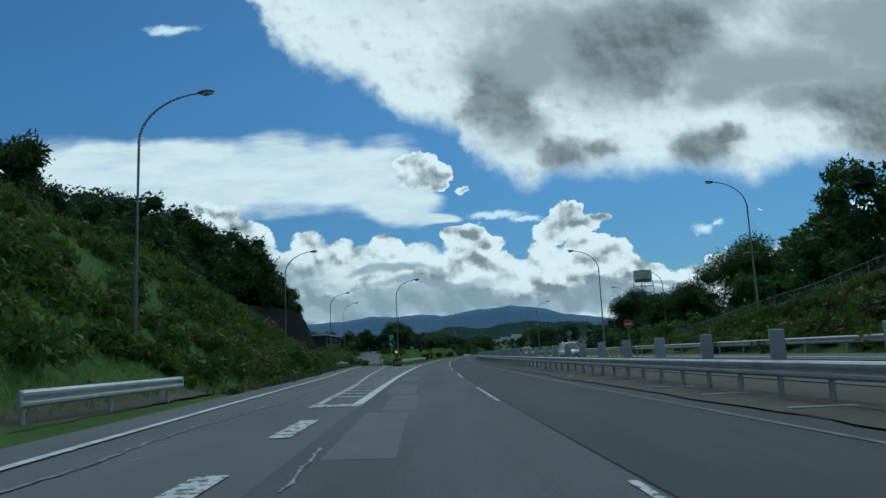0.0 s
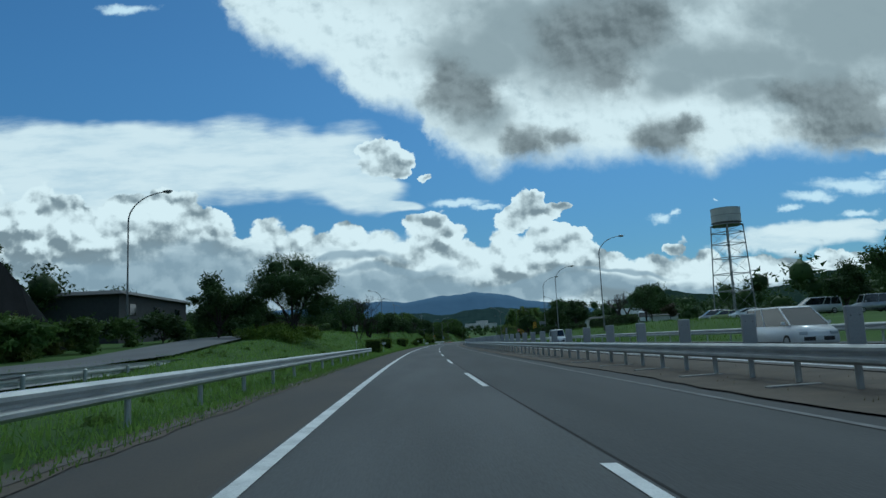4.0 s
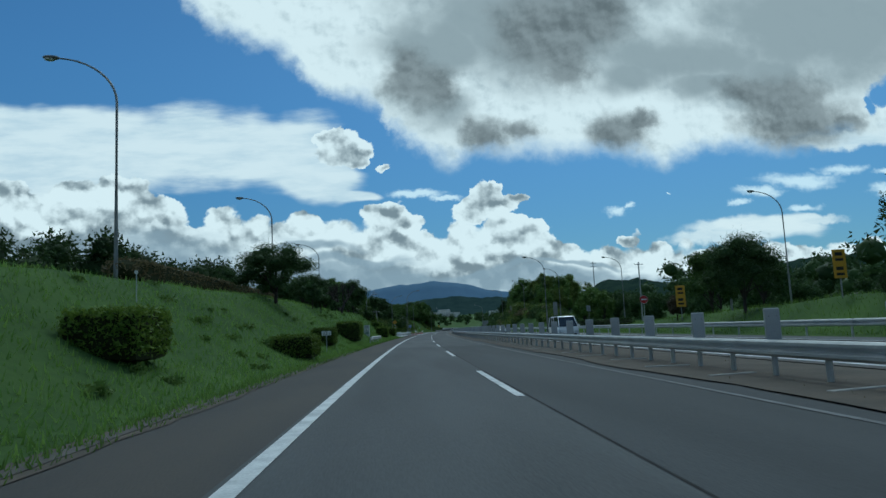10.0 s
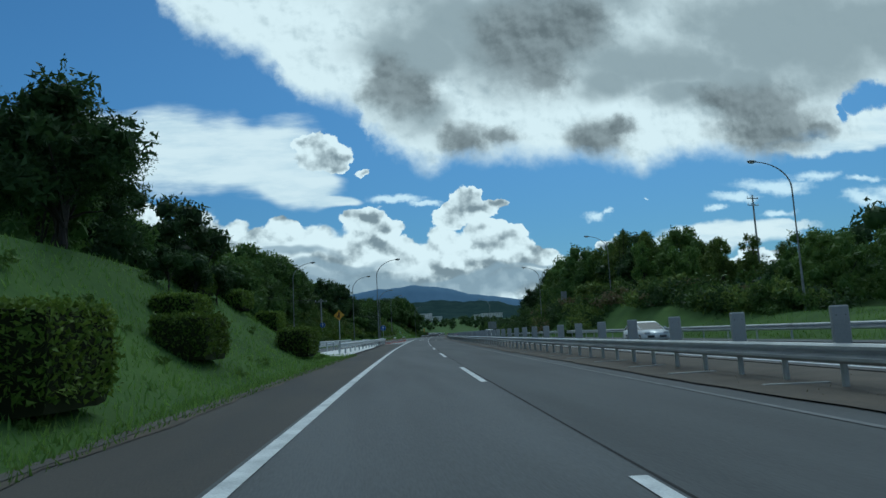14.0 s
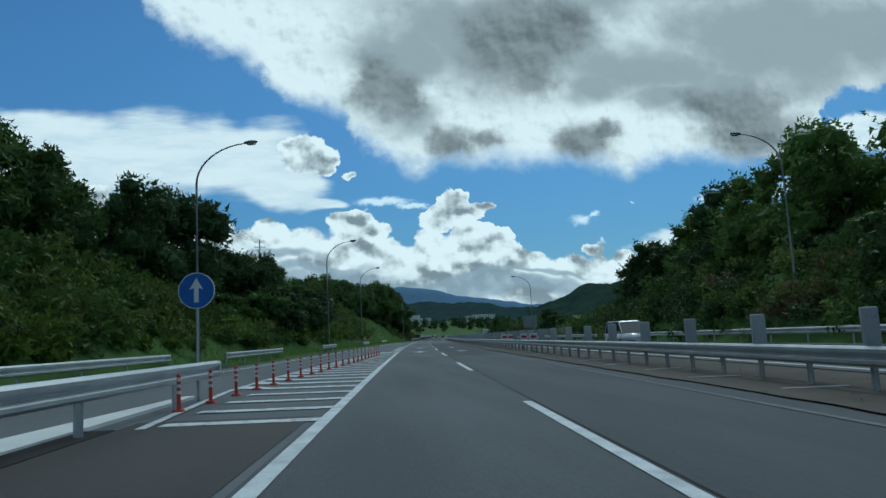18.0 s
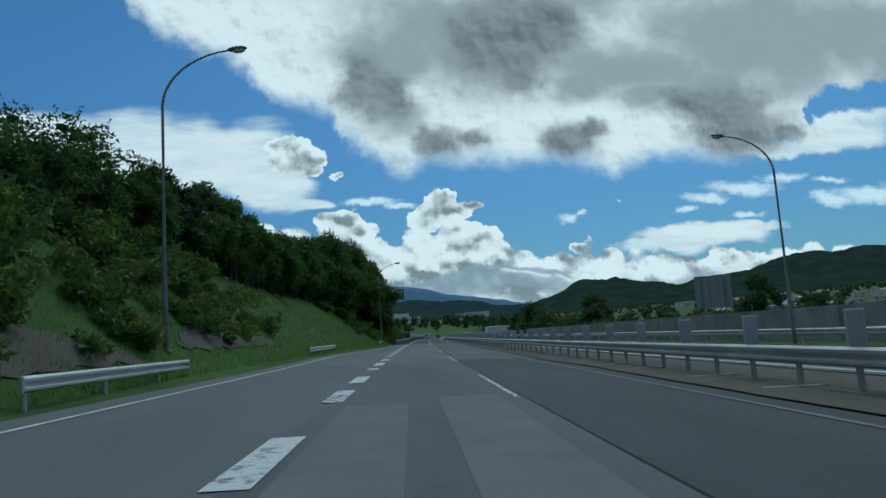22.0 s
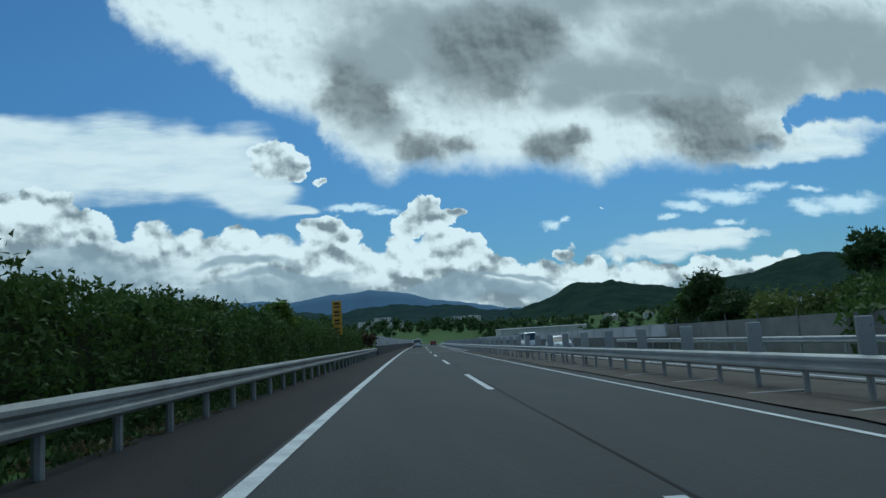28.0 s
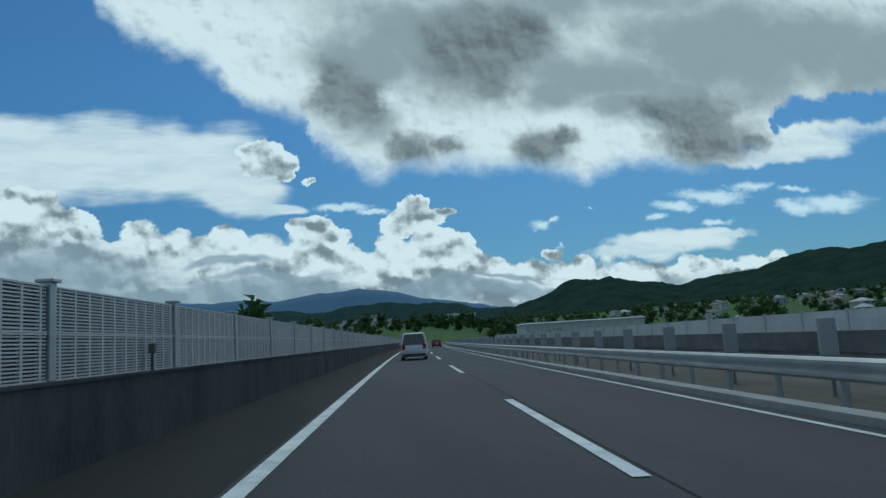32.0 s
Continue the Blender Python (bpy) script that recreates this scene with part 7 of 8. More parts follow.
def soil_patch(s0, s1, d0, d1, seed):
    """Bare soil lying on the slope, with a ragged outline."""
    vs, fs, n, m = [], [], int((s1 - s0) / 0.8), 8
    for i in range(n + 1):
        f = i / n
        s = s0 + (s1 - s0) * f
        wide = math.sin(math.pi * min(0.97, max(0.03, f))) ** 0.5
        a = d0 + 0.5 * noise.noise(Vector((s * 0.9, seed, 0)))
        b = d0 + (d1 - d0) * wide + 0.8 * noise.noise(Vector((s * 0.7, seed, 4)))
        for j in range(m + 1):
            u = L_EDGE(s) - (a + (max(b, a + 0.1) - a) * j / m)
            vs.append(spot(s, u, ground_z(s, u) + 0.03))
    for i in range(n):
        for j in range(m):
            q = i * (m + 1) + j
            fs.append((q, q + m + 1, q + m + 2, q + 1))
    return tagged(put("soil_patch", mesh_of("soil_patch", vs, fs, DIRT, True)), "bare reddish soil showing through the weeds", "soil", "", "structure")


soil_patch(535, 551, 1.2, 2.7, 1.0)
soil_patch(556, 574, 1.6, 3.0, 2.0)
soil_patch(14, 30, -0.2, 1.1, 3.0)
thicket("red_flowers", [(random.uniform(538, 547), L_EDGE(540) - random.uniform(.3, 1.0), .16, 2.5) for _ in range(4)], 299, LEAF_RED, "red wild flowers in the verge", 0.05, 30)


# ---------------- mountain and hills ----------------
def ridge(name, keys, back, material, label, jag, seed, rows=10, n=220):
    """A ridge through crest points (x, y, z), sloping down towards the road and away behind."""
    ks = np.linspace(0, len(keys) - 1, n)
    idx = np.arange(len(keys))
    X, Y, Z = (np.interp(ks, idx, [k[j] for k in keys]) for j in range(3))
    verts, faces = [], []
    for j in range(rows):
        f = j / (rows - 1)
        for i in range(n):
            d = math.hypot(X[i], Y[i])
            ux, uy = X[i] / d, Y[i] / d
            off = -back * (1 - f)
            z = Z[i] * (f ** 1.3) - 12 * (1 - f)
            z += jag * noise.fractal(Vector((X[i] * 0.006, Y[i] * 0.006 + off * 0.004, seed)), 0.8, 2.1, 6) * (0.25 + 0.75 * f)
            verts.append((X[i] + ux * off, Y[i] + uy * off, z))
    for i in range(n):
        d = math.hypot(X[i], Y[i])
        verts.append((X[i] * (1 + back / d), Y[i] * (1 + back / d), -20))
    for j in range(rows):
        for i in range(n - 1):
            a = j * n + i
            faces.append((a, a + 1, a + n + 1, a + n))
    return tagged(put(name, mesh_of(name, verts, faces, material, True)), label, "hill", "", "structure")


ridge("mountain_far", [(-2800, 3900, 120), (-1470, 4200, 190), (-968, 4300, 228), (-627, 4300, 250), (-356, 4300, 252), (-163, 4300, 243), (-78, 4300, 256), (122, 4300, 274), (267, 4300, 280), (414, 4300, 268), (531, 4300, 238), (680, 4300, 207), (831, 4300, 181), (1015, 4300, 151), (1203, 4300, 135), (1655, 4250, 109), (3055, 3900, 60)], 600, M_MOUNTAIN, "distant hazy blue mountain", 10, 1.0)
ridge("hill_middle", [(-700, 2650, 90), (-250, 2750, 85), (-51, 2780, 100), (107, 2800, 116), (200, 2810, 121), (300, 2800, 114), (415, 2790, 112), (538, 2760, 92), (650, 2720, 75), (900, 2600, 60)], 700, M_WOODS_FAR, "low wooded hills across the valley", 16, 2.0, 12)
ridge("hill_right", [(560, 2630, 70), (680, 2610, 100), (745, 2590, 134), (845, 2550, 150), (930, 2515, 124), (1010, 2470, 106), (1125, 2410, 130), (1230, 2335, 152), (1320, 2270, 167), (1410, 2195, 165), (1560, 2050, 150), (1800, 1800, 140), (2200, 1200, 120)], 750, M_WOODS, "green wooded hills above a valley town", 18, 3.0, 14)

# ---------------- vehicles ----------------
GLASS = mat("car_glass", (0.020, 0.026, 0.030), (0.016, 0.020, 0.024), 0.08, 2.0, 10.0, spec=0.8)
RUBBER = mat("tyre_rubber", (0.022, 0.022, 0.022), None, 0.85)
RIM = mat("wheel_rim", (0.45, 0.46, 0.47), None, 0.35, metal=0.7)
LIGHT_RED = mat("tail_light", (0.35, 0.012, 0.012), None, 0.2)
LIGHT_CLEAR = mat("head_light", (0.62, 0.65, 0.68), None, 0.12)
TRIM = mat("black_trim", (0.025, 0.026, 0.028), None, 0.6)
P_WHITE = mat("white_car_paint", (0.74, 0.76, 0.77), (0.68, 0.70, 0.72), 0.25, 1.0, 8.0)
P_RED = mat("red_car_paint", (0.36, 0.012, 0.018), (0.30, 0.010, 0.015), 0.22, 1.0, 8.0)
P_BLUE = mat("blue_car_paint", (0.03, 0.07, 0.24), None, 0.25)
P_SILVER = mat("silver_car_paint", (0.42, 0.44, 0.46), None, 0.3, metal=0.4)
P_LIME = mat("pale_green_car_paint", (0.33, 0.38, 0.16), None, 0.3)


def prism(bm, pts, w, top=None):
    """A side outline of (y, z) points drawn across the width w; top: narrower width for points above the middle."""
    n = len(pts)
    zs = [z for _, z in pts]
    zm, zx = min(zs), max(zs)
    half = [w / 2 if top is None else (w + (top - w) * (z - zm) / (zx - zm)) / 2 for _, z in pts]
    a = [bm.verts.new((-h, y, z)) for (y, z), h in zip(pts, half)]
    b = [bm.verts.new((h, y, z)) for (y, z), h in zip(pts, half)]
    bm.faces.new(a)
    bm.faces.new(b[::-1])
    for i in range(n):
        bm.faces.new((a[(i + 1) % n], a[i], b[i], b[(i + 1) % n]))
    bmesh.ops.recalc_face_normals(bm, faces=bm.faces[:])
    return bm


def wheel(parent, x, y, r, w=0.2):
    bm = bmesh.new()
    m = Matrix.Translation((x, y, r)) @ Matrix.Rotation(radians(90), 4, "Y")
    bmesh.ops.create_cone(bm, cap_ends=True, segments=20, radius1=r, radius2=r, depth=w, matrix=m)
    bmesh.ops.bevel(bm, geom=[e for e in bm.edges if abs(e.verts[0].co.x - e.verts[1].co.x) < 0.001], offset=0.03, segments=2, affect="EDGES")
    t = part("wheel", bm, RUBBER, parent)
    bm = bmesh.new()
    sx = math.copysign(1, x)
    bmesh.ops.create_cone(bm, cap_ends=True, segments=16, radius1=r * 0.62, radius2=r * 0.55, depth=0.03, matrix=Matrix.Translation((x + sx * w * 0.5, y, r)) @ Matrix.Rotation(radians(90), 4, "Y"))
    part("rim", bm, RIM, t)


# length, width, height, belt height, cabin foot from/to, roof from/to, wheel radius
CAR_KINDS = {
    "hatch": (3.9, 1.69, 1.50, 0.95, -1.85, 1.15, -1.55, 0.25, 0.30),
    "sedan": (4.55, 1.76, 1.46, 0.93, -2.05, 1.45, -1.2, 0.2, 0.31),
    "minivan": (4.7, 1.75, 1.82, 1.02, -2.28, 1.75, -2.15, 0.75, 0.32),
    "kei": (3.4, 1.47, 1.78, 1.0, -1.66, 1.05, -1.60, 0.75, 0.27),
    "van": (4.7, 1.70, 1.98, 1.12, -2.30, 2.2, -2.25, 1.35, 0.31),
}


def car(m, kind, paint, label, group="passing cars", name="car"):
    L, W, H, B, c0, c1, r0, r1, R = CAR_KINDS[kind]
    t = thing(name, m, label, "car", group)
    f, b = L / 2, -L / 2
    bm = bmesh.new()
    nose = B - 0.16 if kind != "van" else B - 0.02
    prism(bm, [(b, 0.34), (b + 0.12, 0.22), (f - 0.12, 0.22), (f, 0.34), (f, 0.62), (f - 0.10, nose - 0.06), (c1 - 0.05, B - 0.02), (c1 - 0.25, B), (b + 0.1, B + 0.02), (b, B - 0.12)], W, W * 0.95)
    bmesh.ops.bevel(bm, geom=bm.edges[:], offset=0.05, segments=2, affect="EDGES")
    part("body", bm, paint, t, "", True)
    bm = bmesh.new()
    prism(bm, [(c0, B - 0.03), (c1, B - 0.03), (r1, H - 0.06), (r0, H - 0.06)], W * 0.93, W * 0.78)
    part("cabin_glass", bm, GLASS, t, "dark tinted windows")
    bm = bmesh.new()
    prism(bm, [(r0 - 0.05, H - 0.09), (r1 + 0.08, H - 0.09), (r1 - 0.1, H - 0.01), (r0 + 0.1, H)], W * 0.80, W * 0.72)
    bmesh.ops.bevel(bm, geom=bm.edges[:], offset=0.02, segments=1, affect="EDGES")
    part("roof", bm, paint, t)
    for sx in (-1, 1):
        for ya, yb, th in ((c1, r1, 0.035), (c0, r0, 0.06), ((c0 + c1) / 2 - 0.1, (r0 + r1) / 2 - 0.1, 0.03)) + ((((c0 * 0.72 + c1 * 0.28), (r0 * 0.72 + r1 * 0.28), 0.03),) if kind in ("minivan", "van") else ()):
            bm = bmesh.new()
            bar(bm, (sx * W * 0.465, ya, B - 0.03), (sx * W * 0.39, yb, H - 0.07), th, None, 6)
            part("pillar", bm, paint, t)
        for y in (b + L * 0.19, f - L * 0.19):
            wheel(t, sx * (W / 2 - 0.1), y, R)
        bm = bmesh.new()
        box(bm, sx * W * 0.5 - 0.02, sx * W * 0.5 + 0.02, b + 0.6, f - 0.6, 0.26, 0.32)
        part("sill", bm, TRIM, t)
        bm = bmesh.new()
        box(bm, sx * W * 0.36 - 0.17, sx * W * 0.36 + 0.17, f - 0.06, f + 0.012, 0.60, 0.74, 0.02)
        part("headlight", bm, LIGHT_CLEAR, t)
        bm = bmesh.new()
        hgt = 0.35 if kind in ("minivan", "van", "kei") else 0.17
        box(bm, sx * W * 0.40 - 0.11, sx * W * 0.40 + 0.11, b - 0.012, b + 0.06, 0.70, 0.70 + hgt, 0.02)
        part("tail_light", bm, LIGHT_RED, t)
        bm = bmesh.new()
        box(bm, sx * (W * 0.5 + 0.02), sx * (W * 0.5 + 0.02) + sx * 0.14 if sx > 0 else sx * (W * 0.5 + 0.02) + 0.0, c1 - 0.32, c1 - 0.2, B, B + 0.13, 0.02) if sx > 0 else box(bm, -(W * 0.5 + 0.16), -(W * 0.5 + 0.02), c1 - 0.32, c1 - 0.2, B, B + 0.13, 0.02)
        part("mirror", bm, paint, t)
    bm = bmesh.new()
    box(bm, -W * 0.36, W * 0.36, f - 0.05, f + 0.014, 0.36, 0.52, 0.015)
    part("grille", bm, TRIM, t)
    bm = bmesh.new()
    box(bm, -W * 0.44, W * 0.44, b - 0.014, b + 0.05, 0.30, 0.42, 0.015)
    part("bumper_strip", bm, TRIM, t)
    for y, z in ((f + 0.02, 0.45), (b - 0.02, 0.62)):
        bm = bmesh.new()
        box(bm, -0.165, 0.165, y - 0.008, y + 0.008, z - 0.08, z + 0.08)
        part("number_plate", bm, S_WHITE, t)
    return t


def truck(m, length, cab_paint, box_mat, label, box_h=3.3, tank=False):
    t = thing("truck", m, label, "truck", "trucks")
    W, f = 2.3, length / 2
    bm = bmesh.new()
    prism(bm, [(f - 1.9, 0.55), (f - 0.05, 0.55), (f, 1.3), (f - 0.12, 2.5), (f - 0.4, 2.75), (f - 1.9, 2.75)], W, W * 0.94)
    bmesh.ops.bevel(bm, geom=bm.edges[:], offset=0.06, segments=2, affect="EDGES")
    part("cab", bm, cab_paint, t)
    bm = bmesh.new()
    prism(bm, [(f - 0.06, 1.55), (f + 0.015, 1.55), (f - 0.09, 2.40), (f - 0.15, 2.40)], W * 0.88, W * 0.86)
    part("windscreen", bm, GLASS, t)
    bm = bmesh.new()
    box(bm, -W * 0.45, W * 0.45, f - 0.1, f + 0.04, 0.45, 0.85, 0.03)
    part("bumper", bm, TRIM, t)
    for sx in (-1, 1):
        bm = bmesh.new()
        box(bm, sx * W * 0.36 - 0.2, sx * W * 0.36 + 0.2, f - 0.02, f + 0.05, 0.92, 1.12, 0.02)
        part("headlight", bm, LIGHT_CLEAR, t)
        bm = bmesh.new()
        box(bm, sx * W * 0.49 - 0.02, sx * W * 0.49 + 0.02, f - 1.3, f - 0.45, 1.5, 2.3, 0.01)
        part("side_window", bm, GLASS, t)
        bm = bmesh.new()
        box(bm, sx * (W * 0.5 + 0.14) - 0.09, sx * (W * 0.5 + 0.14) + 0.09, f - 0.1, f + 0.02, 1.7, 2.2, 0.02)
        part("mirror", bm, TRIM, t)
        for y in (f - 0.95, -f + 1.2, -f + 2.3):
            wheel(t, sx * (W / 2 - 0.16), y, 0.48, 0.3)
    bm = bmesh.new()
    box(bm, -0.45, 0.45, -f, f - 1.6, 0.6, 0.95)
    part("chassis", bm, TRIM, t)
    bm = bmesh.new()
    if tank:
        bmesh.ops.create_cone(bm, cap_ends=True, segments=28, radius1=1.1, radius2=1.1, depth=length - 2.3, matrix=Matrix.Translation((0, -1.0, 2.1)) @ Matrix.Rotation(radians(90), 4, "X"))
        bmesh.ops.bevel(bm, geom=[e for e in bm.edges if abs(e.verts[0].co.y - e.verts[1].co.y) < 0.001], offset=0.15, segments=3, affect="EDGES")
    else:
        box(bm, -W / 2 - 0.03, W / 2 + 0.03, -f, f - 2.05, 0.98, box_h, 0.04)
    part("cargo_tank" if tank else "cargo_box", bm, box_mat, t)
    if tank:
        bm = bmesh.new()
        bmesh.ops.create_cone(bm, cap_ends=False, segments=28, radius1=1.115, radius2=1.115, depth=(length - 2.3) * 0.5, matrix=Matrix.Translation((0, -1.0, 2.1)) @ Matrix.Rotation(radians(90), 4, "X"))
        part("red_band", bm, P_RED, t)
    return t


car(at(803, 0.1), "minivan", P_WHITE, "white minivan driving ahead in the slow lane", "cars ahead")
car(at(880, 3.6), "hatch", P_RED, "red hatchback driving ahead", "cars ahead")
car(at(130.7, 16.0, 0, 180), "minivan", P_WHITE, "white minivan on the opposite carriageway")
car(at(184.7, 16.0, 0, 180), "kei", P_WHITE, "small white box-shaped car on the opposite carriageway")
car(at(306.5, 12.6, 0, 180), "van", P_WHITE, "white delivery van with black bumper on the opposite carriageway")
car(at(389.4, 16.0, 0, 180), "sedan", P_WHITE, "white saloon on the opposite carriageway")
car(at(482.0, 14.2, 0, 180), "minivan", P_SILVER, "silver minivan on the opposite carriageway")
car(at(84, 16.0, 0, 180), "minivan", P_WHITE, "white minivan on the opposite carriageway")
car(at(746, 13.6, 0, 180), "van", P_WHITE, "white van on the opposite carriageway")
car(at(728, 13.6, 0, 180), "sedan", P_WHITE, "white saloon on the opposite carriageway")
# parked at the opposite parking area
for s, u, kind, paint, label in ((206, 45, "hatch", P_LIME, "pale green car parked beyond a hedge"), (198, 45, "sedan", P_WHITE, "white car parked beyond a hedge"), (212, 46, "minivan", P_SILVER, "silver minivan parked at the parking area"), (176, 43, "minivan", P_WHITE, "white minivan parked at the parking area"), (168, 44, "kei", P_SILVER, "small car parked at the parking area"), (258, 41, "sedan", P_SILVER, "silver car parked at the parking area"), (160, 43, "hatch", P_WHITE, "white hatchback parked at the parking area")):
    car(at(s, u, ground_z(s, u), 80), kind, paint, label, "parked cars", "parked_car")
truck(at(231, 38.0, ground_z(231, 38), 200), 7.0, P_WHITE, P_WHITE, "white box lorry parked at the parking area", 3.4)
truck(at(246, 38, ground_z(246, 38), 175), 8.5, P_WHITE, mat("truck_grey", (0.34, 0.36, 0.37), None, 0.5), "white flat-fronted lorry parked at the parking area", 2.4)
truck(at(256, 41, ground_z(256, 41), 190), 9.0, P_WHITE, P_WHITE, "white and red tank lorry parked on the far side", 3.0, True)
truck(at(275, -22, ground_z(275, -22), 10), 8.0, TRIM, TRIM, "dark lorry parked at the parking area", 3.0)


# ---------------- water tower ----------------
def water_tower(m):
    t = thing("water_tower", m, "grey water tank on a tall steel lattice tower", "water tower")
    bm = bmesh.new()
    bmesh.ops.create_cone(bm, cap_ends=True, segments=20, radius1=3.3, radius2=3.3, depth=3.4, matrix=Matrix.Translation((0, 0, 27.2)))
    part("tank", bm, mat("tank_panels", (0.47, 0.48, 0.46), (0.36, 0.37, 0.36), 0.6, 0.8, 6.0), t)
    for z in (25.6, 27.2, 28.85):
        bm = bmesh.new()
        bmesh.ops.create_cone(bm, cap_ends=True, segments=20, radius1=3.36, radius2=3.36, depth=0.12, matrix=Matrix.Translation((0, 0, z)))
        part("hoop", bm, STEEL_DULL, t)
    bm = bmesh.new()
    bmesh.ops.create_cone(bm, cap_ends=True, segments=20, radius1=3.6, radius2=2.6, depth=0.6, matrix=Matrix.Translation((0, 0, 25.2)))
    part("platform", bm, STEEL_DULL, t)
    legs = [(-1, -1), (1, -1), (1, 1), (-1, 1)]
    tiers = [-1, 5, 9.5, 13.5, 17.2, 20.6, 23.2, 25.0]
    wide = lambda z: 3.3 - 0.033 * z
    for sx, sy in legs:
        bm = bmesh.new()
        bar(bm, (sx * wide(-1), sy * wide(-1), -1), (sx * wide(25), sy * wide(25), 25), 0.15, 0.13, 8)
        part("leg", bm, STEEL_DULL, t)
    for k, z in enumerate(tiers[1:]):
        w = wide(z)
        for i in range(4):
            a, b = legs[i], legs[(i + 1) % 4]
            bm = bmesh.new()
            bar(bm, (a[0] * w, a[1] * w, z), (b[0] * w, b[1] * w, z), 0.09, None, 6)
            part("girder", bm, STEEL_DULL, t)
            w0, z0 = wide(tiers[k]), tiers[k]
            bm = bmesh.new()
            bar(bm, (a[0] * w0, a[1] * w0, z0), (b[0] * w, b[1] * w, z), 0.04, None, 5)
            part("brace", bm, STEEL_DULL, t)
    bm = bmesh.new()
    for sx in (-0.25, 0.25):
        bar(bm, (-3.1 + sx, -2.6, 0), (-2.6 + sx, -2.6, 25), 0.03, None, 5)
    for i in range(50):
        z = i * 0.5
        bar(bm, (-3.35 + 0.02 * z, -2.6, z), (-2.85 + 0.02 * z, -2.6, z), 0.02, None, 4)
    part("ladder", bm, STEEL_DULL, t)
    return t


water_tower(at(262.5, 70, 0.0, 25))


# ---------------- houses and large buildings ----------------
def house(m, w, d, h, wallmat, roofmat, label, group, hip=True, storeys=2):
    t = thing("house", m, label, "house", group)
    bm = bmesh.new()
    box(bm, -w / 2, w / 2, -d / 2, d / 2, -3, h)
    wall = part("wall", bm, wallmat, t)
    bm = bmesh.new()
    e = 0.6
    rz = h + (d * 0.22 if hip else 0.3)
    v = [bm.verts.new(c) for c in ((-w / 2 - e, -d / 2 - e, h - .1), (w / 2 + e, -d / 2 - e, h - .1), (w / 2 + e, d / 2 + e, h - .1), (-w / 2 - e, d / 2 + e, h - .1))]
    k = 0.3 if hip else 0.98
    tp = [bm.verts.new(c) for c in ((-w / 2 * k, -d / 2 * (0.05 if hip else 0.98), rz), (w / 2 * k, -d / 2 * (0.05 if hip else 0.98), rz), (w / 2 * k, d / 2 * (0.05 if hip else 0.98), rz), (-w / 2 * k, d / 2 * (0.05 if hip else 0.98), rz))]
    bm.faces.new(v[::-1])
    bm.faces.new(tp)
    for i in range(4):
        bm.faces.new((v[i], v[(i + 1) % 4], tp[(i + 1) % 4], tp[i]))
    part("roof", bm, roofmat, t)
    n = 2 if w < 14 else int(w / 5)
    for st in range(storeys):
        for i in range(n):
            x = -w / 2 + (i + 0.5) * w / n
            z = (st + 0.55) * h / storeys
            bm = bmesh.new()
            box(bm, x - 0.7, x + 0.7, -d / 2 - 0.06, -d / 2 + 0.05, z - 0.55, z + 0.55)
            part("window", bm, GLASS, t)
    return t


WALLS = [mat("house_wall_%s" % n, c, None, 0.85, 0.5, 5.0) for n, c in (("white", (0.62, 0.62, 0.60)), ("cream", (0.50, 0.46, 0.38)), ("grey", (0.38, 0.39, 0.40)))]
ROOFS = [mat("house_roof_%s" % n, c, None, 0.7, 0.5, 5.0) for n, c in (("dark", (0.07, 0.075, 0.08)), ("pale", (0.46, 0.48, 0.50)), ("brown", (0.13, 0.09, 0.07)), ("blue", (0.12, 0.17, 0.24)))]
random.seed(17)
protos = []
for i in range(8):
    protos.append(house(at(1080 + i * 23, 300 + 30 * i, ground_z(1080 + i * 23, 300 + 30 * i)), random.uniform(8, 13), random.uniform(7, 9), random.choice((3.2, 5.6, 5.8)), random.choice(WALLS), random.choice(ROOFS), "distant house with pale walls in the valley town", "valley houses", True, 2))
for i in range(90):
    s = random.uniform(900, 1750)
    u = random.uniform(120, 640) + (s - 900) * 0.10
    copy_thing(random.choice(protos), at(s, u, ground_z(s, u) + 1.0, random.uniform(-40, 40)))
for x, y, z, w, h in ((105, 1900, 30, 46, 11), (128, 1930, 34, 30, 14), (70, 1880, 27, 22, 8), (150, 1905, 31, 24, 9), (258, 1800, 33, 44, 6), (235, 1830, 30, 20, 8), (92, 1860, 24, 30, 7)):
    house(pose(x, y, z, 0, 0, random.uniform(-15, 15)), w, 16, h, WALLS[0], ROOFS[1], "distant white apartment building on a hillside", "hillside buildings", False, 3)
house(at(985, 52, -2, 8), 40, 12, 7, WALLS[0], ROOFS[1], "long pale factory building beside the bridge", "valley buildings", False, 1)
house(at(660, 72, -4, 10), 26, 10, 6, WALLS[2], ROOFS[1], "low grey shed beyond the boundary wall", "valley buildings", False, 1)
house(at(176, -33, 0.5, 90), 18, 9, 6.5, mat("dark_building", (0.05, 0.052, 0.055), None, 0.8), ROOFS[0], "dark rest area building behind trees", "rest area buildings", False, 2)
house(at(300, 55, 1.0, 5), 24, 9, 4.5, WALLS[0], ROOFS[0], "low white rest area building", "rest area buildings", False, 1)


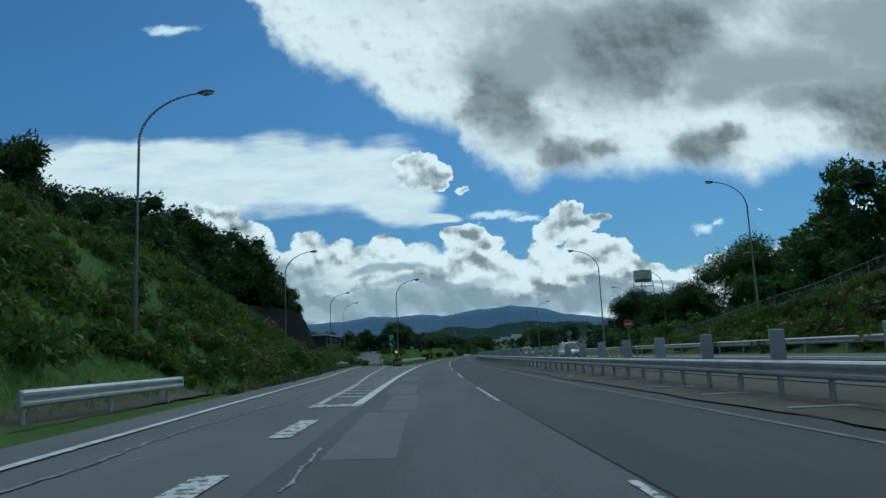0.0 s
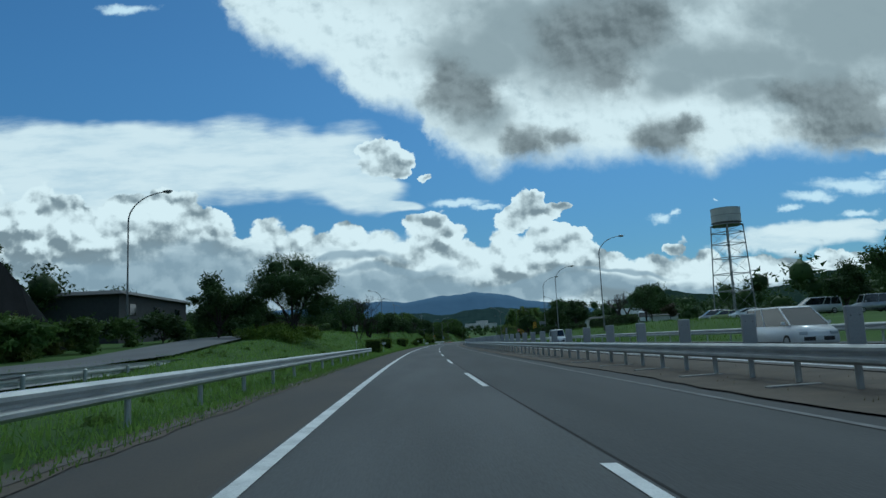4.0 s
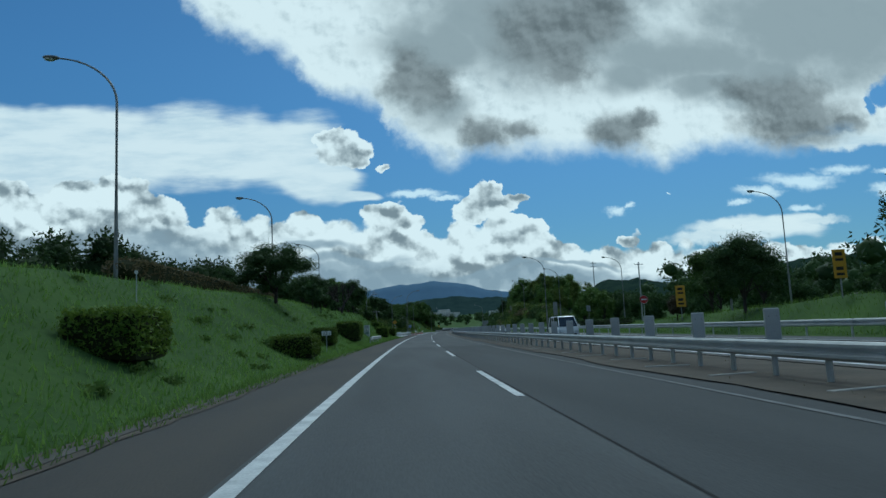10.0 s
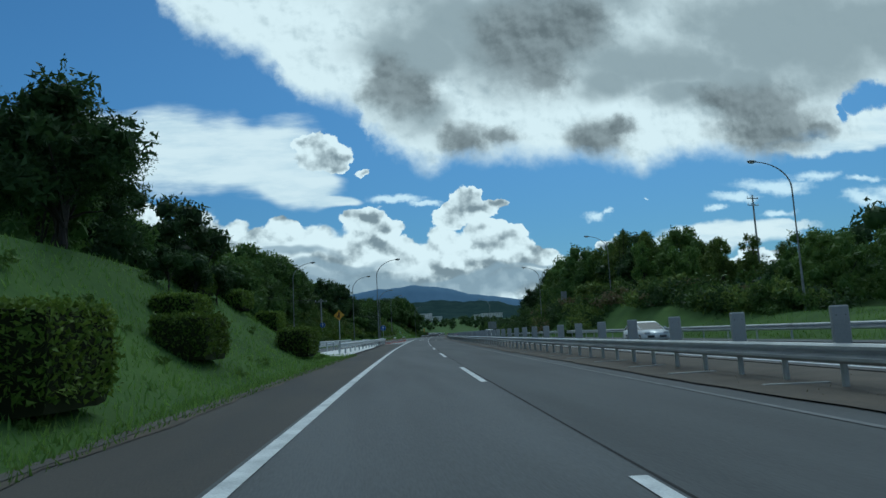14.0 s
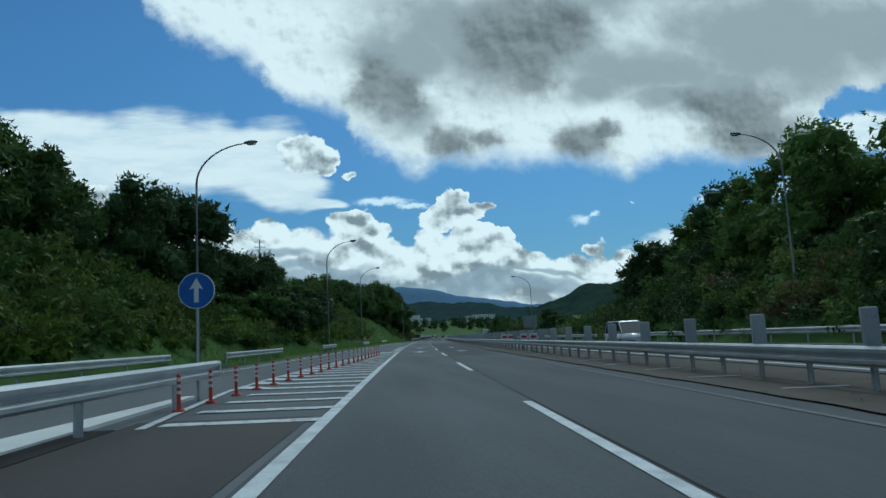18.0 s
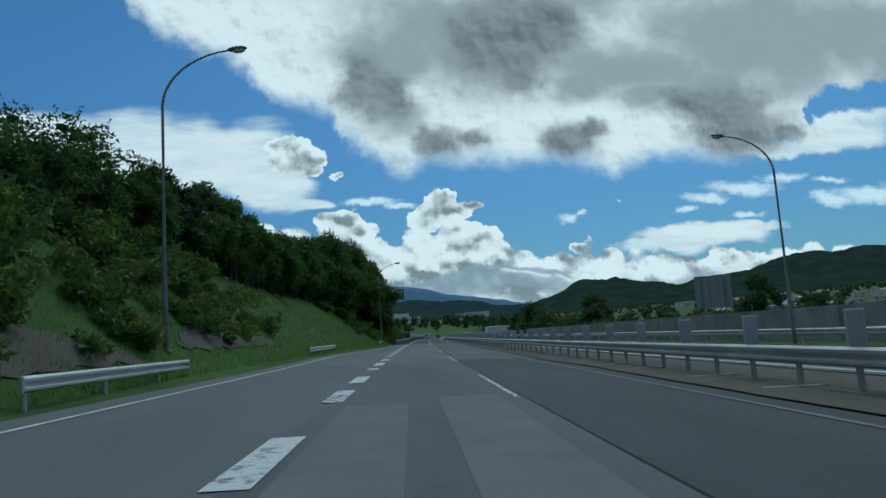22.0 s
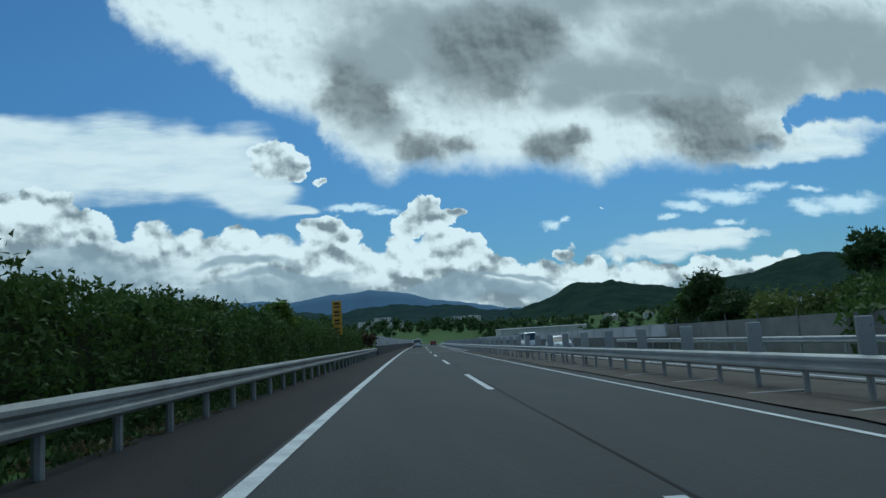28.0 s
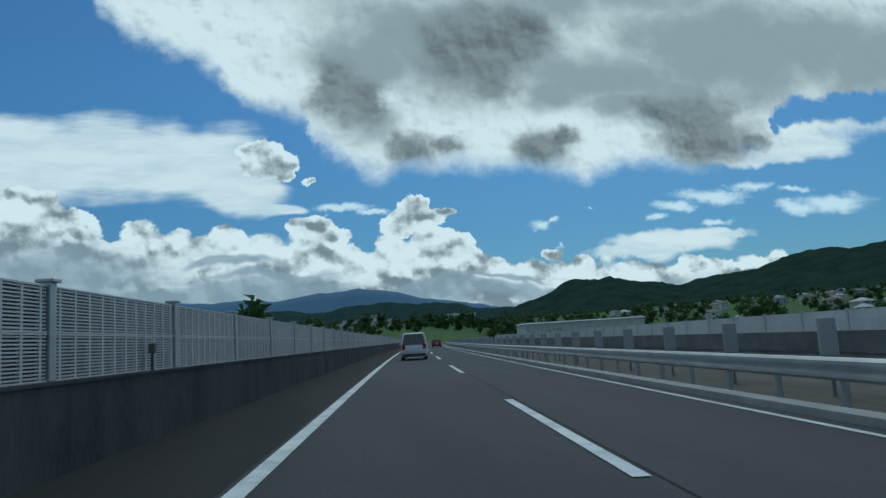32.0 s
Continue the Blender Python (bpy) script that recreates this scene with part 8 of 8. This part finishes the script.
# ---------------- far woods as one mass ----------------
def far_woods(name, spots, seed, label, material, size=0.5, leaves=330, core=0.62):
    rng = np.random.default_rng(seed)
    vs, base = [], 0
    core_v, core_f = [], []
    bm = bmesh.new()
    bmesh.ops.create_icosphere(bm, subdivisions=1, radius=1.0)
    bm.verts.index_update()
    iv = np.array([tuple(v.co) for v in bm.verts])
    jf = np.array([[v.index for v in f.verts] for f in bm.faces])
    bm.free()
    for s, u, k in spots:
        p = np.array(spot(s, u, ground_z(s, u)))
        for j in range(3):
            c = p + np.array([rng.normal(0, 2.2), rng.normal(0, 2.2), 2.5 + 2.6 * j]) * k
            r = rng.uniform(2.4, 3.6) * k
            core_f.append(jf + len(core_v) * len(iv))
            core_v.append(iv * np.array([r, r, r * 0.95]) * core * (1 + 0.12 * rng.normal(size=(len(iv), 1))) + c)
            v, f = leaf_cloud(rng, [tuple(c)], [r], leaves // 3, size * k, 0.95, 0.5)
            vs.append(v)
    v = np.vstack(vs)
    tri = np.arange(len(v)).reshape(-1, 3)
    cv, cf = np.vstack(core_v), np.vstack(core_f) + len(v)
    ob = put(name, numpy_mesh(name, np.vstack([v, cv]), np.vstack([tri, cf]), material))
    return tagged(ob, label, "woods", "", "stuff")


random.seed(40)
spots = [(random.uniform(335, 425), random.uniform(42, 64), random.uniform(.34, .52)) for _ in range(40)]
far_woods("woods_far_bank", spots, 86, "dark bushy trees beyond the opposite bank", LEAF_DARK, 0.5, 1500)
spots = [(random.uniform(300, 640), random.uniform(62, 150), random.uniform(.8, 1.3)) for _ in range(90)]
spots += [(random.uniform(140, 300), random.uniform(75, 160), random.uniform(.9, 1.3)) for _ in range(60)]
far_woods("woods_right", spots, 81, "dark green woods beyond the far parking area", LEAF_DARK)
spots = [(random.uniform(-20, 420), -random.uniform(70, 150), random.uniform(.8, 1.2)) for _ in range(170)]
spots += [(random.uniform(400, 640), -random.uniform(36, 90), random.uniform(.7, 1.1)) for _ in range(90)]
far_woods("woods_left", spots, 82, "dark green woods behind the parking area", LEAF_DARK)
spots = [(random.uniform(800, 1900), random.choice((-1, 1)) * random.uniform(30, 700), random.uniform(.9, 1.5)) for _ in range(420)]
spots += [(random.uniform(1150, 1600), random.uniform(-60, 60), random.uniform(.9, 1.5)) for _ in range(60)]
far_woods("woods_valley", spots, 83, "scattered dark woods across the valley", LEAF_DARK, 1.0, 130)
spots = [(283 + i * 4, -31 - random.uniform(0, 8), random.uniform(.85, 1.05) * float(np.interp(i, [0, 17, 30], [.66, .88, 1.0]))) for i in range(30)]
spots += [(150 + i * 5.6, -36 - random.uniform(0, 34), random.uniform(.45, .8)) for i in range(44)]
far_woods("woods_parking", spots, 84, "dark trees behind the parking area", LEAF_DARK, 0.34, 1500)
spots = [(905 + i * 7, 27 + random.uniform(0, 16), random.uniform(.5, .75)) for i in range(26)]
spots += [(1000 + random.uniform(0, 500), random.choice((-1, 1)) * random.uniform(14, 160), random.uniform(.7, 1.2)) for i in range(24)]
far_woods("woods_bridge", spots, 85, "dark trees beside the bridge and in the valley", LEAF_DARK, 0.5, 400)
